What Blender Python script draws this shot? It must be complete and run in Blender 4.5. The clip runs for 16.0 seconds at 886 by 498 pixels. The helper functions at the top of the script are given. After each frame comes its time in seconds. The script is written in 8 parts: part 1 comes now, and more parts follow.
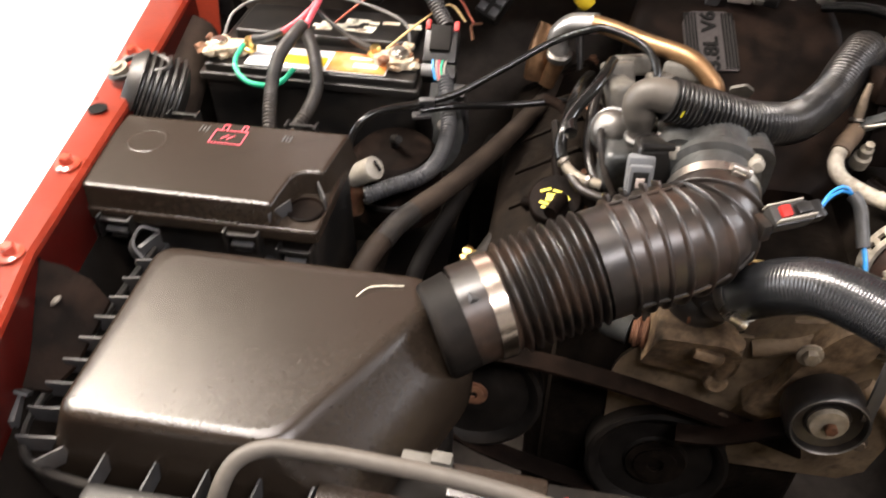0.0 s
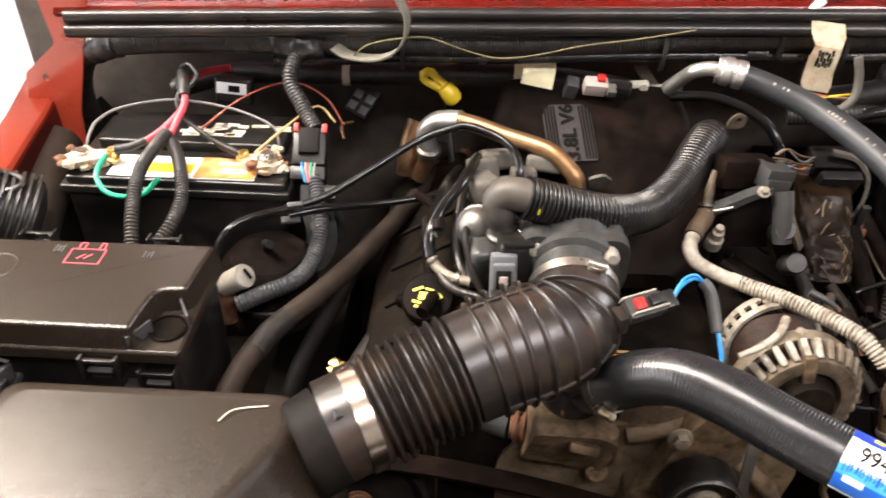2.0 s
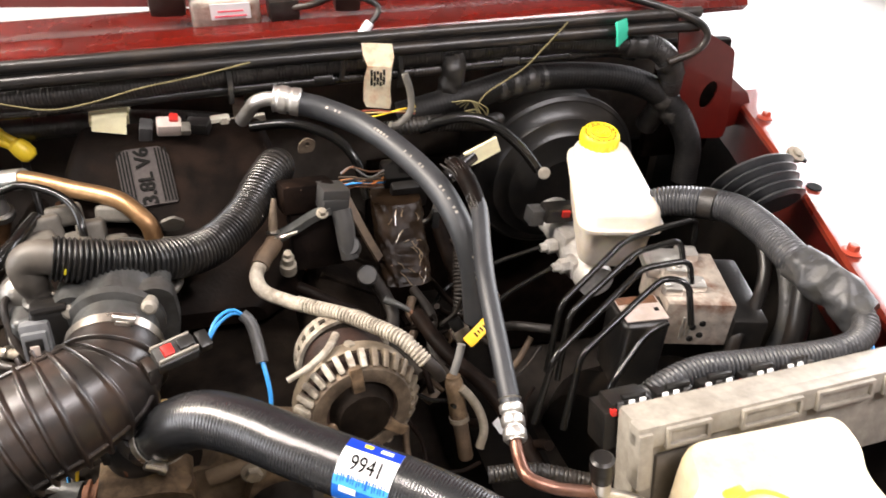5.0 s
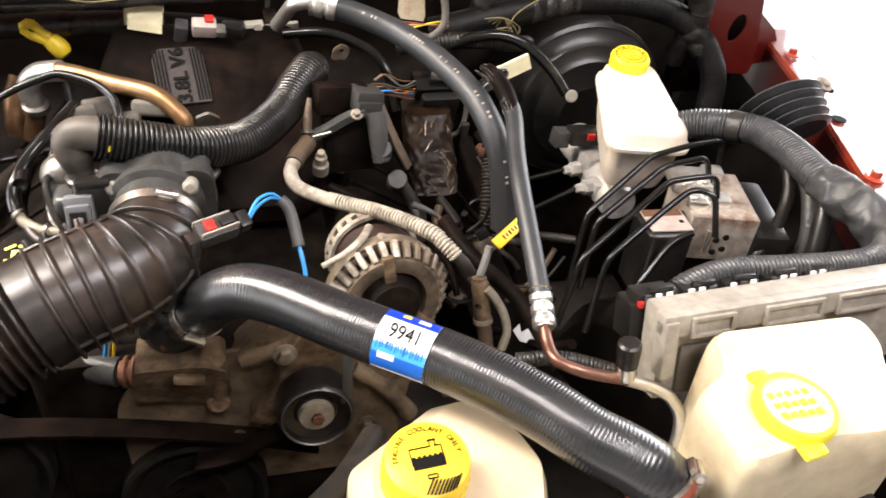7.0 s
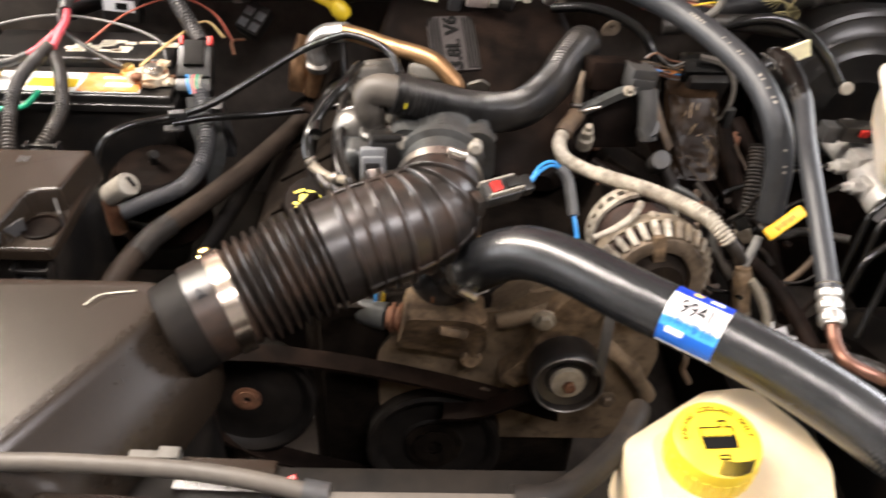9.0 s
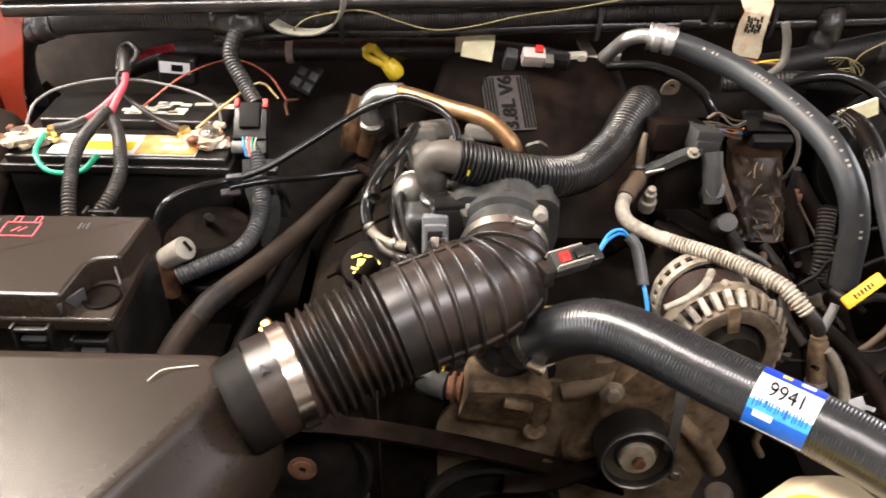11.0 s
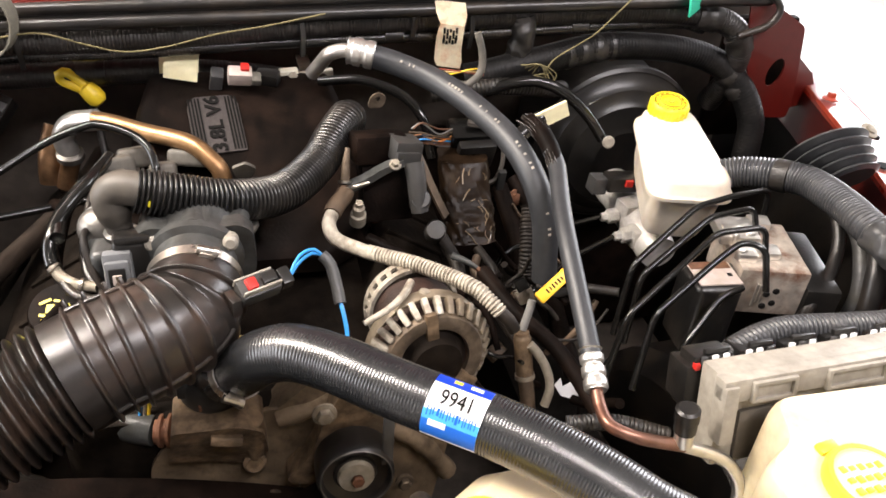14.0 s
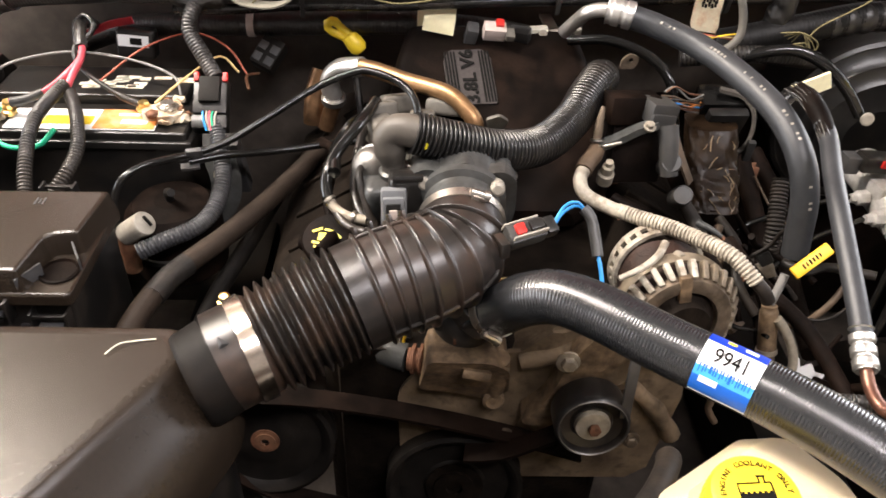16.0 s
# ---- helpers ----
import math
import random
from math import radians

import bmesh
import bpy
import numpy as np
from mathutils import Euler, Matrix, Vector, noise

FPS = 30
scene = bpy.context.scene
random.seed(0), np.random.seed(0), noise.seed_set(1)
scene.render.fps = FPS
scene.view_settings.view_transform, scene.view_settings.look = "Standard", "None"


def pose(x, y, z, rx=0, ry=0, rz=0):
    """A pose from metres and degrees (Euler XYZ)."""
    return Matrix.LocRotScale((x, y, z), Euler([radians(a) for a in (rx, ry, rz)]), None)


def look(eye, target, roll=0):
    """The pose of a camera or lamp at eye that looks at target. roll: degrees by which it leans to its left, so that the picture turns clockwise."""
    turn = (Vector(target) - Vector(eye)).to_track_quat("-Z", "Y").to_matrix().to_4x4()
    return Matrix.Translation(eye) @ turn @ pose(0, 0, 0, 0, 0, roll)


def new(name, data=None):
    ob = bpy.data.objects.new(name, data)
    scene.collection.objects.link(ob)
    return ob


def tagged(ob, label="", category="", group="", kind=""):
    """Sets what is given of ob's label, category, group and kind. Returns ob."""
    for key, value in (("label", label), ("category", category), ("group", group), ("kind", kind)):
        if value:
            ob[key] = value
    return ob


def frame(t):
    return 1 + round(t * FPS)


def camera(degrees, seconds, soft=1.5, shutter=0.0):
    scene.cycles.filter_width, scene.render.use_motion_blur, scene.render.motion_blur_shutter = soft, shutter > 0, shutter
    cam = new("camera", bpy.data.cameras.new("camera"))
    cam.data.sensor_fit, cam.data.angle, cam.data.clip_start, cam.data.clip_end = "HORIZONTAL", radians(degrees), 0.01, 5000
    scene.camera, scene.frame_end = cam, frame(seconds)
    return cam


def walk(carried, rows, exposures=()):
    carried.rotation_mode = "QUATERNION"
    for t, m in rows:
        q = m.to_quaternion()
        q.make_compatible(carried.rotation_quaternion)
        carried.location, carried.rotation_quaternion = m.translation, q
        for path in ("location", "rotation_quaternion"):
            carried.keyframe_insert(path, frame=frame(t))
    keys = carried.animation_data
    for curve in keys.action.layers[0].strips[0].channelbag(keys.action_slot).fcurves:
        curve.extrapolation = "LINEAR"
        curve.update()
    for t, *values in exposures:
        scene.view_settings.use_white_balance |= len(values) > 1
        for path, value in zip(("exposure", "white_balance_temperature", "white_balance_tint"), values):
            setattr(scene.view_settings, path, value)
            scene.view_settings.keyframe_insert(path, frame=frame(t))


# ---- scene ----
cam = camera(58.9, 16.0, soft=1.6, shutter=0.6)
PATH = [
    (0, (0.0000, 0.0000, 1.5000), (-0.1290, 0.7319, 0.8309), 0.00),
    (0.5, (0.0150, 0.0180, 1.5165), (-0.0876, 0.7758, 0.8721), -1.22),
    (1, (0.0223, 0.0271, 1.5254), (-0.0479, 0.8104, 0.9077), -0.62),
    (1.5, (0.0241, 0.0280, 1.5263), (-0.0274, 0.8201, 0.9181), 0.32),
    (2, (0.0430, 0.0311, 1.5255), (0.0141, 0.8302, 0.9250), 1.35),
    (2.5, (0.0816, 0.0490, 1.5217), (0.0950, 0.8502, 0.9234), 2.17),
    (3, (0.1358, 0.0566, 1.5189), (0.2011, 0.8580, 0.9244), 3.02),
    (3.5, (0.1839, 0.0459, 1.5236), (0.3077, 0.8487, 0.9403), 4.14),
    (4, (0.2264, 0.0387, 1.5360), (0.3972, 0.8414, 0.9646), 3.79),
    (4.2, (0.2381, 0.0308, 1.5469), (0.4297, 0.8288, 0.9754), 3.83),
    (4.7, (0.2653, 0.0200, 1.5553), (0.4949, 0.8078, 0.9838), 3.59),
    (5.25, (0.2796, 0.0138, 1.5429), (0.5284, 0.7902, 0.9639), 3.25),
    (5.8, (0.2785, 0.0063, 1.5227), (0.5313, 0.7730, 0.9326), 3.37),
    (6.3, (0.2647, -0.0081, 1.5104), (0.5154, 0.7518, 0.9107), 4.35),
    (6.5, (0.2583, -0.0182, 1.5086), (0.5100, 0.7381, 0.9047), 5.09),
    (7, (0.2324, -0.0287, 1.5018), (0.4717, 0.7281, 0.8935), 6.10),
    (7.5, (0.2114, -0.0250, 1.4982), (0.4274, 0.7349, 0.8851), 5.88),
    (8, (0.1908, -0.0258, 1.4954), (0.3732, 0.7388, 0.8772), 6.08),
    (8.5, (0.1628, -0.0273, 1.4942), (0.2842, 0.7449, 0.8705), 5.57),
    (9, (0.1280, -0.0329, 1.4890), (0.1601, 0.7389, 0.8540), 2.80),
    (9.2, (0.1105, -0.0319, 1.4923), (0.1148, 0.7368, 0.8527), 1.64),
    (9.7, (0.0827, -0.0277, 1.4957), (0.0398, 0.7401, 0.8565), -0.10),
    (10.25, (0.0761, -0.0160, 1.4988), (0.0313, 0.7660, 0.8771), -0.10),
    (10.8, (0.0866, -0.0024, 1.5006), (0.0692, 0.7960, 0.8987), 0.77),
    (11.3, (0.1040, 0.0066, 1.5006), (0.1153, 0.8092, 0.9042), 1.33),
    (11.5, (0.1131, 0.0105, 1.4992), (0.1340, 0.8115, 0.9009), 1.39),
    (12, (0.1253, 0.0096, 1.5030), (0.1678, 0.8055, 0.8991), 1.58),
    (12.5, (0.1483, 0.0100, 1.5006), (0.2384, 0.8060, 0.9021), 2.38),
    (13, (0.1834, 0.0098, 1.5040), (0.3430, 0.8048, 0.9187), 3.67),
    (13.5, (0.2081, 0.0117, 1.5046), (0.4210, 0.7998, 0.9271), 4.82),
    (14, (0.2095, 0.0090, 1.5074), (0.4359, 0.7922, 0.9283), 5.32),
    (14.5, (0.1635, -0.0051, 1.5063), (0.3037, 0.7789, 0.9016), 4.22),
    (15, (0.1238, -0.0095, 1.5037), (0.1987, 0.7723, 0.8847), 3.86),
    (15.5, (0.1143, -0.0061, 1.5005), (0.1629, 0.7752, 0.8783), 3.08),
    (16, (0.1090, -0.0074, 1.5023), (0.1367, 0.7761, 0.8815), 2.20),
]
EXPOSURE = [(0.0, 0.05, 6500, 13), (16.0, 0.05, 6500, 13)]
walk(cam, [(t, look(eye, target, roll)) for t, eye, target, roll in PATH], EXPOSURE)

# ---- light: a garage with unseen overhead tubes, door daylight at the right, added left fill ----
world = bpy.data.worlds.new("world")
scene.world = world
world.use_nodes = True
sky = world.node_tree.nodes.new("ShaderNodeTexSky")
sky.sky_type, sky.sun_disc, sky.sun_elevation, sky.sun_rotation = "NISHITA", False, radians(40), radians(200)
world.node_tree.links.new(sky.outputs[0], world.node_tree.nodes["Background"].inputs[0])
world.node_tree.nodes["Background"].inputs[1].default_value = 0.08


def area_lamp(name, eye, target, width, height, watts, colour, roll=0):
    data = bpy.data.lights.new(name, "AREA")
    data.shape, data.size, data.size_y, data.energy, data.color = "RECTANGLE", width, height, watts, colour
    ob = new(name, data)
    ob.matrix_world = look(eye, target, roll)
    return ob


area_lamp("unseen_tube_lamp", (-1.42, 0.98, 2.85), (-1.42, 0.99, 1.0), 2.4, 0.20, 150, (1.0, 0.92, 0.84), -24)
# extra tube added to put glare on the filter lid
area_lamp("unseen_tube_lamp", (-1.85, 1.30, 2.85), (-1.85, 1.31, 1.0), 1.2, 0.30, 110, (1.0, 0.88, 0.70), 30)
area_lamp("unseen_tube_lamp", (0.95, -0.45, 2.85), (0.35, 0.7, 1.0), 1.6, 0.2, 52, (1.0, 0.95, 0.95))
# added fill that brightens the left floor and fender; no window is known there
area_lamp("left_fill_light", (-4.34, 0.8, 1.75), (0.0, 0.8, 1.75), 2.4, 1.7, 140, (0.97, 0.98, 1.0))
area_lamp("door_daylight", (4.74, 3.0, 2.40), (0.0, 3.0, 2.40), 3.6, 2.2, 330, (0.98, 0.98, 1.0))


# ---- materials ----
def link(m, a, b):
    m.node_tree.links.new(a, b)


def material(name, colour, rough=0.5, metal=0.0, vary=0.2, grain=60.0, bump=0.15, stain=None, amount=0.5, patch=9.0, coat=0.0, sub=0.0, spec=0.5, bump_scale=None, drift=0.13):
    """Colour broken up by fine grain and by stains in patches, with grain in gloss and relief."""
    m = bpy.data.materials.new(name)
    m.use_nodes = True
    n = m.node_tree.nodes
    bsdf = n["Principled BSDF"]
    coord = n.new("ShaderNodeTexCoord")
    fine, wide = n.new("ShaderNodeTexNoise"), n.new("ShaderNodeTexNoise")
    fine.inputs["Scale"].default_value, fine.inputs["Detail"].default_value = grain, 6
    wide.inputs["Scale"].default_value, wide.inputs["Detail"].default_value, wide.inputs["Roughness"].default_value = patch, 8, 0.65
    link(m, coord.outputs["Object"], fine.inputs["Vector"])
    link(m, coord.outputs["Object"], wide.inputs["Vector"])
    ramp = n.new("ShaderNodeValToRGB")
    ramp.color_ramp.elements[0].position, ramp.color_ramp.elements[1].position = 0.3, 0.7
    ramp.color_ramp.elements[0].color = (*[c * (1 - vary) for c in colour], 1)
    ramp.color_ramp.elements[1].color = (*[min(1, c * (1 + vary)) for c in colour], 1)
    link(m, fine.outputs[0], ramp.inputs[0])
    out = ramp.outputs[0]
    if stain:
        cut = n.new("ShaderNodeMapRange")
        cut.inputs[1].default_value, cut.inputs[2].default_value, cut.inputs[4].default_value = 0.46, 0.68, amount
        link(m, wide.outputs[0], cut.inputs[0])
        mix = n.new("ShaderNodeMix")
        mix.data_type = "RGBA"
        mix.inputs[7].default_value = (*stain, 1)
        link(m, cut.outputs[0], mix.inputs[0])
        link(m, out, mix.inputs[6])
        out = mix.outputs[2]
    link(m, out, bsdf.inputs["Base Color"])
    gloss = n.new("ShaderNodeMapRange")
    gloss.inputs[3].default_value, gloss.inputs[4].default_value = max(0.03, rough - drift), min(1, rough + drift)
    link(m, wide.outputs[0], gloss.inputs[0])
    link(m, gloss.outputs[0], bsdf.inputs["Roughness"])
    bsdf.inputs["Metallic"].default_value = metal
    bsdf.inputs["Specular IOR Level"].default_value = spec
    bsdf.inputs["Coat Weight"].default_value = coat
    bsdf.inputs["Coat Roughness"].default_value = 0.08
    if sub:
        bsdf.inputs["Subsurface Weight"].default_value = sub
        bsdf.inputs["Subsurface Radius"].default_value = (0.02, 0.016, 0.008)
        bsdf.inputs["Subsurface Scale"].default_value = 0.6
    relief = n.new("ShaderNodeBump")
    relief.inputs["Strength"].default_value, relief.inputs["Distance"].default_value = bump, 0.0015
    rough_noise = n.new("ShaderNodeTexNoise")
    rough_noise.inputs["Scale"].default_value, rough_noise.inputs["Detail"].default_value = bump_scale or grain * 4, 4
    link(m, coord.outputs["Object"], rough_noise.inputs["Vector"])
    link(m, rough_noise.outputs[0], relief.inputs["Height"])
    link(m, relief.outputs[0], bsdf.inputs["Normal"])
    return m


DUST = (0.11, 0.083, 0.06)
LID = material("moulded_lid_plastic", (0.0215, 0.0152, 0.0104), 0.27, drift=0.02, vary=0.08, grain=220, bump=0.10, stain=(0.027, 0.0195, 0.014), amount=0.3, patch=4, spec=0.52, bump_scale=1400)
BLACK = material("black_plastic", (0.0085, 0.008, 0.0075), 0.34, vary=0.2, grain=90, stain=DUST, amount=0.14, patch=14)
DARK = material("dusty_black_plastic", (0.0080, 0.0068, 0.0058), 0.60, spec=0.14, vary=0.3, grain=60, stain=(0.024, 0.0175, 0.0125), amount=0.4, patch=12)
GREY = material("grey_plastic", (0.046, 0.046, 0.047), 0.45, grain=90, stain=DUST, amount=0.3, patch=20)
PALE = material("pale_grey_plastic", (0.31, 0.285, 0.24), 0.45, grain=90, stain=DUST, amount=0.35, patch=25)
RUBBER = material("black_rubber", (0.010, 0.009, 0.0085), 0.32, vary=0.15, grain=120, stain=(0.09, 0.065, 0.045), amount=0.3, patch=16, bump=0.08)
DUCT = material("intake_rubber", (0.0150, 0.0120, 0.010), 0.33, drift=0.08, vary=0.2, grain=120, stain=(0.075, 0.042, 0.026), amount=0.5, patch=20, bump=0.08, spec=0.65)
HOSE = material("new_hose_rubber", (0.0125, 0.0132, 0.0145), 0.265, drift=0.04, vary=0.12, grain=200, stain=(0.05, 0.048, 0.046), amount=0.2, patch=12, bump=0.06, spec=0.9)
OLDHOSE = material("old_dusty_hose_rubber", (0.010, 0.0078, 0.0062), 0.6, spec=0.3, vary=0.25, grain=70, stain=(0.044, 0.031, 0.021), amount=0.6, patch=12, bump=0.2)
GREYHOSE = material("grey_rubber", (0.090, 0.079, 0.066), 0.55, vary=0.15, grain=90, stain=(0.15, 0.125, 0.098), amount=0.5, patch=14)
LOOM = material("loom_plastic", (0.0075, 0.007, 0.0068), 0.26, vary=0.15, grain=120, stain=DUST, amount=0.22, patch=14, bump=0.06)
DUSTLOOM = material("dusty_loom_plastic", (0.014, 0.0125, 0.011), 0.42, vary=0.2, grain=90, stain=(0.06, 0.046, 0.034), amount=0.5, patch=18)
SIDELOOM = material("dusty_grey_loom_plastic", (0.042, 0.043, 0.046), 0.34, vary=0.2, grain=120, stain=(0.085, 0.080, 0.073), amount=0.45, patch=16, bump=0.06)
TAPE = material("cloth_tape", (0.016, 0.0145, 0.013), 0.42, vary=0.3, grain=90, stain=(0.055, 0.045, 0.036), amount=0.55, patch=30, bump=0.5, bump_scale=160)
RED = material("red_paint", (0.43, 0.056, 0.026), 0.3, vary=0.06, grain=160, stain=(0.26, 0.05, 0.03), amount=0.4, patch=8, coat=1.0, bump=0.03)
# the body red darkened, to put shade into the colour of inward faces
SHADERED = material("shaded_red_paint", (0.085, 0.006, 0.004), 0.36, vary=0.12, grain=80, stain=(0.07, 0.016, 0.011), amount=0.5, patch=9, bump=0.06, coat=0.3)
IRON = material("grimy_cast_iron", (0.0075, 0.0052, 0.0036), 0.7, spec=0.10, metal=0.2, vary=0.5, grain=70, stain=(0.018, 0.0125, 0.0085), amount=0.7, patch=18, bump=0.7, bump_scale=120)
GRIME = material("oily_brown_casting", (0.185, 0.135, 0.086), 0.6, spec=0.3, metal=0.2, vary=0.55, grain=60, stain=(0.042, 0.029, 0.019), amount=0.8, patch=30, bump=1.0, bump_scale=120)
GRIMEBRACKET = material("rusty_brown_casting", (0.19, 0.130, 0.078), 0.55, metal=0.3, vary=0.5, grain=80, stain=(0.052, 0.034, 0.020), amount=0.85, patch=34, bump=1.0, bump_scale=130)
ENDCAP = material("stained_vent_casting", (0.215, 0.175, 0.125), 0.5, metal=0.35, vary=0.35, grain=80, stain=(0.075, 0.05, 0.03), amount=0.85, patch=24, bump=0.5, bump_scale=160)
ALLOY = material("dull_cast_aluminium", (0.130, 0.098, 0.068), 0.6, metal=0.45, vary=0.4, grain=80, stain=(0.036, 0.025, 0.016), amount=0.8, patch=22, bump=0.9, bump_scale=110)
BRIGHT = material("bright_aluminium", (0.72, 0.70, 0.66), 0.34, metal=0.9, vary=0.12, grain=120, stain=(0.3, 0.26, 0.2), amount=0.3, patch=30, bump=0.15)
STEEL = material("zinc_steel", (0.62, 0.58, 0.52), 0.3, metal=1.0, vary=0.15, grain=120, stain=(0.3, 0.22, 0.14), amount=0.35, patch=40, bump=0.1)
CLAMP = material("band_steel", (0.70, 0.60, 0.50), 0.24, metal=1.0, vary=0.1, grain=160, stain=(0.4, 0.28, 0.2), amount=0.3, patch=30, bump=0.04)
GOLD = material("heat_tinted_steel", (0.36, 0.215, 0.105), 0.40, metal=0.85, vary=0.2, grain=60, stain=(0.17, 0.085, 0.04), amount=0.65, patch=25, bump=0.12)
BRASS = material("yellow_zinc", (0.72, 0.5, 0.18), 0.3, metal=1.0, vary=0.2, grain=120)
RUST = material("rusty_steel", (0.15, 0.065, 0.034), 0.7, metal=0.3, vary=0.4, grain=120, stain=(0.24, 0.14, 0.075), amount=0.5, patch=40, bump=0.4)
COPPER = material("coppery_pipe", (0.20, 0.098, 0.070), 0.38, metal=0.8, vary=0.2, grain=90, stain=(0.32, 0.21, 0.16), amount=0.5, patch=14)
CREAM = material("translucent_cream_plastic", (0.64, 0.53, 0.36), 0.36, vary=0.05, grain=60, stain=(0.46, 0.34, 0.19), amount=0.55, patch=8, sub=0.25, bump=0.05)
WHITE = material("translucent_white_plastic", (0.74, 0.67, 0.57), 0.34, vary=0.05, grain=60, stain=(0.50, 0.38, 0.25), amount=0.5, patch=12, sub=0.25, bump=0.04)
TANK = material("soiled_cream_tank_plastic", (0.66, 0.58, 0.40), 0.4, vary=0.05, grain=60, stain=(0.36, 0.27, 0.16), amount=0.65, patch=14, sub=0.3, bump=0.06)
# lemon paled, so that the washer cap's glare is in its colour
GLARELEMON = material("glare_pale_lemon", (0.87, 0.83, 0.40), 0.45, vary=0.06, grain=90, stain=(0.86, 0.80, 0.5), amount=0.6, patch=30, bump=0.05)
RUSTRED = material("red_brown_print", (0.30, 0.075, 0.045), 0.4, metal=0.3, vary=0.25, grain=90)
YELLOW = material("yellow_plastic", (0.86, 0.62, 0.03), 0.42, vary=0.06, grain=90, stain=(0.7, 0.42, 0.03), amount=0.4, patch=30, bump=0.05)
AMBER = material("amber_plastic", (0.86, 0.50, 0.02), 0.4, vary=0.08, grain=90, stain=(0.6, 0.32, 0.02), amount=0.5, patch=40, bump=0.05)
LEMON = material("lemon_yellow_plastic", (0.84, 0.72, 0.03), 0.42, vary=0.05, grain=90, bump=0.05)
PAPER = material("dirty_paper", (0.80, 0.76, 0.62), 0.6, vary=0.08, grain=120, stain=(0.62, 0.36, 0.16), amount=0.7, patch=30)
CREAMPAPER = material("cream_paper", (0.86, 0.80, 0.52), 0.6, vary=0.06, grain=120, stain=(0.7, 0.56, 0.30), amount=0.35, patch=40)
INK = material("black_ink", (0.006, 0.0055, 0.005), 0.7, vary=0.1, spec=0.1)
BLUE = material("blue_label_print", (0.008, 0.11, 0.52), 0.35, vary=0.06, grain=120)
NAVY = material("navy_label_print", (0.005, 0.035, 0.40), 0.35, vary=0.06, grain=120)
SKYBLUE = material("light_blue_label_print", (0.06, 0.34, 0.80), 0.35, vary=0.1, grain=120)
WHITELABEL = material("white_label", (0.84, 0.84, 0.84), 0.35, vary=0.03)
ORANGE = material("orange_label_print", (0.62, 0.22, 0.05), 0.4, vary=0.25, grain=60, stain=(0.5, 0.4, 0.3), amount=0.6, patch=40)
PINKRED = material("pink_red_print", (0.75, 0.10, 0.14), 0.5, vary=0.1)
REDWIRE = material("red_insulation", (0.55, 0.03, 0.05), 0.4, vary=0.15)
REDCLIP = material("red_lock_plastic", (0.52, 0.022, 0.016), 0.4, vary=0.08)
GREENWIRE = material("green_insulation", (0.02, 0.42, 0.22), 0.35, vary=0.1)
BLUEWIRE = material("blue_insulation", (0.04, 0.30, 0.72), 0.35, vary=0.1)
TANWIRE = material("tan_insulation", (0.60, 0.42, 0.18), 0.45, vary=0.15)
GREYWIRE = material("grey_insulation", (0.20, 0.195, 0.185), 0.4, vary=0.1)
OLIVE = material("olive_string", (0.15, 0.125, 0.055), 0.8, vary=0.25)
WEB = material("greyish_webbing", (0.17, 0.16, 0.125), 0.8, vary=0.15, grain=200, stain=(0.10, 0.09, 0.07), amount=0.4, patch=20, bump=0.4)
CORRODE = material("corroded_lead", (0.55, 0.47, 0.35), 0.75, metal=0.1, vary=0.35, grain=120, stain=(0.38, 0.19, 0.07), amount=0.75, patch=50, bump=0.8, bump_scale=200)
TURQUOISE = material("green_tape", (0.03, 0.50, 0.32), 0.5, vary=0.08)
CONCRETE = material("pale_concrete", (0.90, 0.89, 0.875), 0.7, vary=0.08, grain=8, stain=(0.66, 0.65, 0.63), amount=0.4, patch=1.2, bump=0.1)
CEILING = material("dark_unseen_ceiling", (0.20, 0.185, 0.165), 0.8, vary=0.06, grain=6, stain=(0.15, 0.135, 0.115), amount=0.4, patch=1.0)
PLASTER = material("grey_unseen_wall", (0.50, 0.49, 0.48), 0.8, vary=0.03, grain=6, stain=(0.62, 0.61, 0.59), amount=0.3, patch=1.0)
DUSTALLOY = material("dusty_pale_aluminium", (0.29, 0.255, 0.20), 0.6, metal=0.3, vary=0.25, grain=90, stain=(0.16, 0.12, 0.08), amount=0.7, patch=26, bump=0.4, bump_scale=200)
FOIL = material("crumpled_plastic_film", (0.012, 0.0072, 0.0042), 0.3, spec=0.12, vary=0.5, grain=40, stain=(0.036, 0.021, 0.011), amount=0.6, patch=30, bump=0.3, bump_scale=130)
FILMGLINT = material("painted_film_glint", (0.16, 0.115, 0.07), 0.18, vary=0.4, grain=60, spec=0.8)
BREATHER = material("convoluted_black_plastic", (0.0075, 0.0072, 0.007), 0.30, drift=0.06, vary=0.15, grain=120, stain=(0.045, 0.038, 0.03), amount=0.3, patch=26, bump=0.04)
ELBOW = material("worn_grey_rubber", (0.056, 0.049, 0.041), 0.5, vary=0.12, grain=90, stain=(0.13, 0.11, 0.085), amount=0.5, patch=16, bump=0.05)
PLUGGREY = material("pale_blue_grey_plastic", (0.150, 0.155, 0.160), 0.4, vary=0.1, grain=90, stain=(0.075, 0.07, 0.065), amount=0.4, patch=40, bump=0.05)
CAST = material("dark_cast_metal", (0.066, 0.068, 0.066), 0.34, metal=0.25, vary=0.3, grain=90, stain=(0.032, 0.027, 0.022), amount=0.7, patch=24, bump=0.3, bump_scale=200)
DUSTY = material("dusty_painted_steel", (0.066, 0.054, 0.044), 0.72, spec=0.3, vary=0.25, grain=40, stain=(0.022, 0.018, 0.014), amount=0.7, patch=7, bump=0.15)
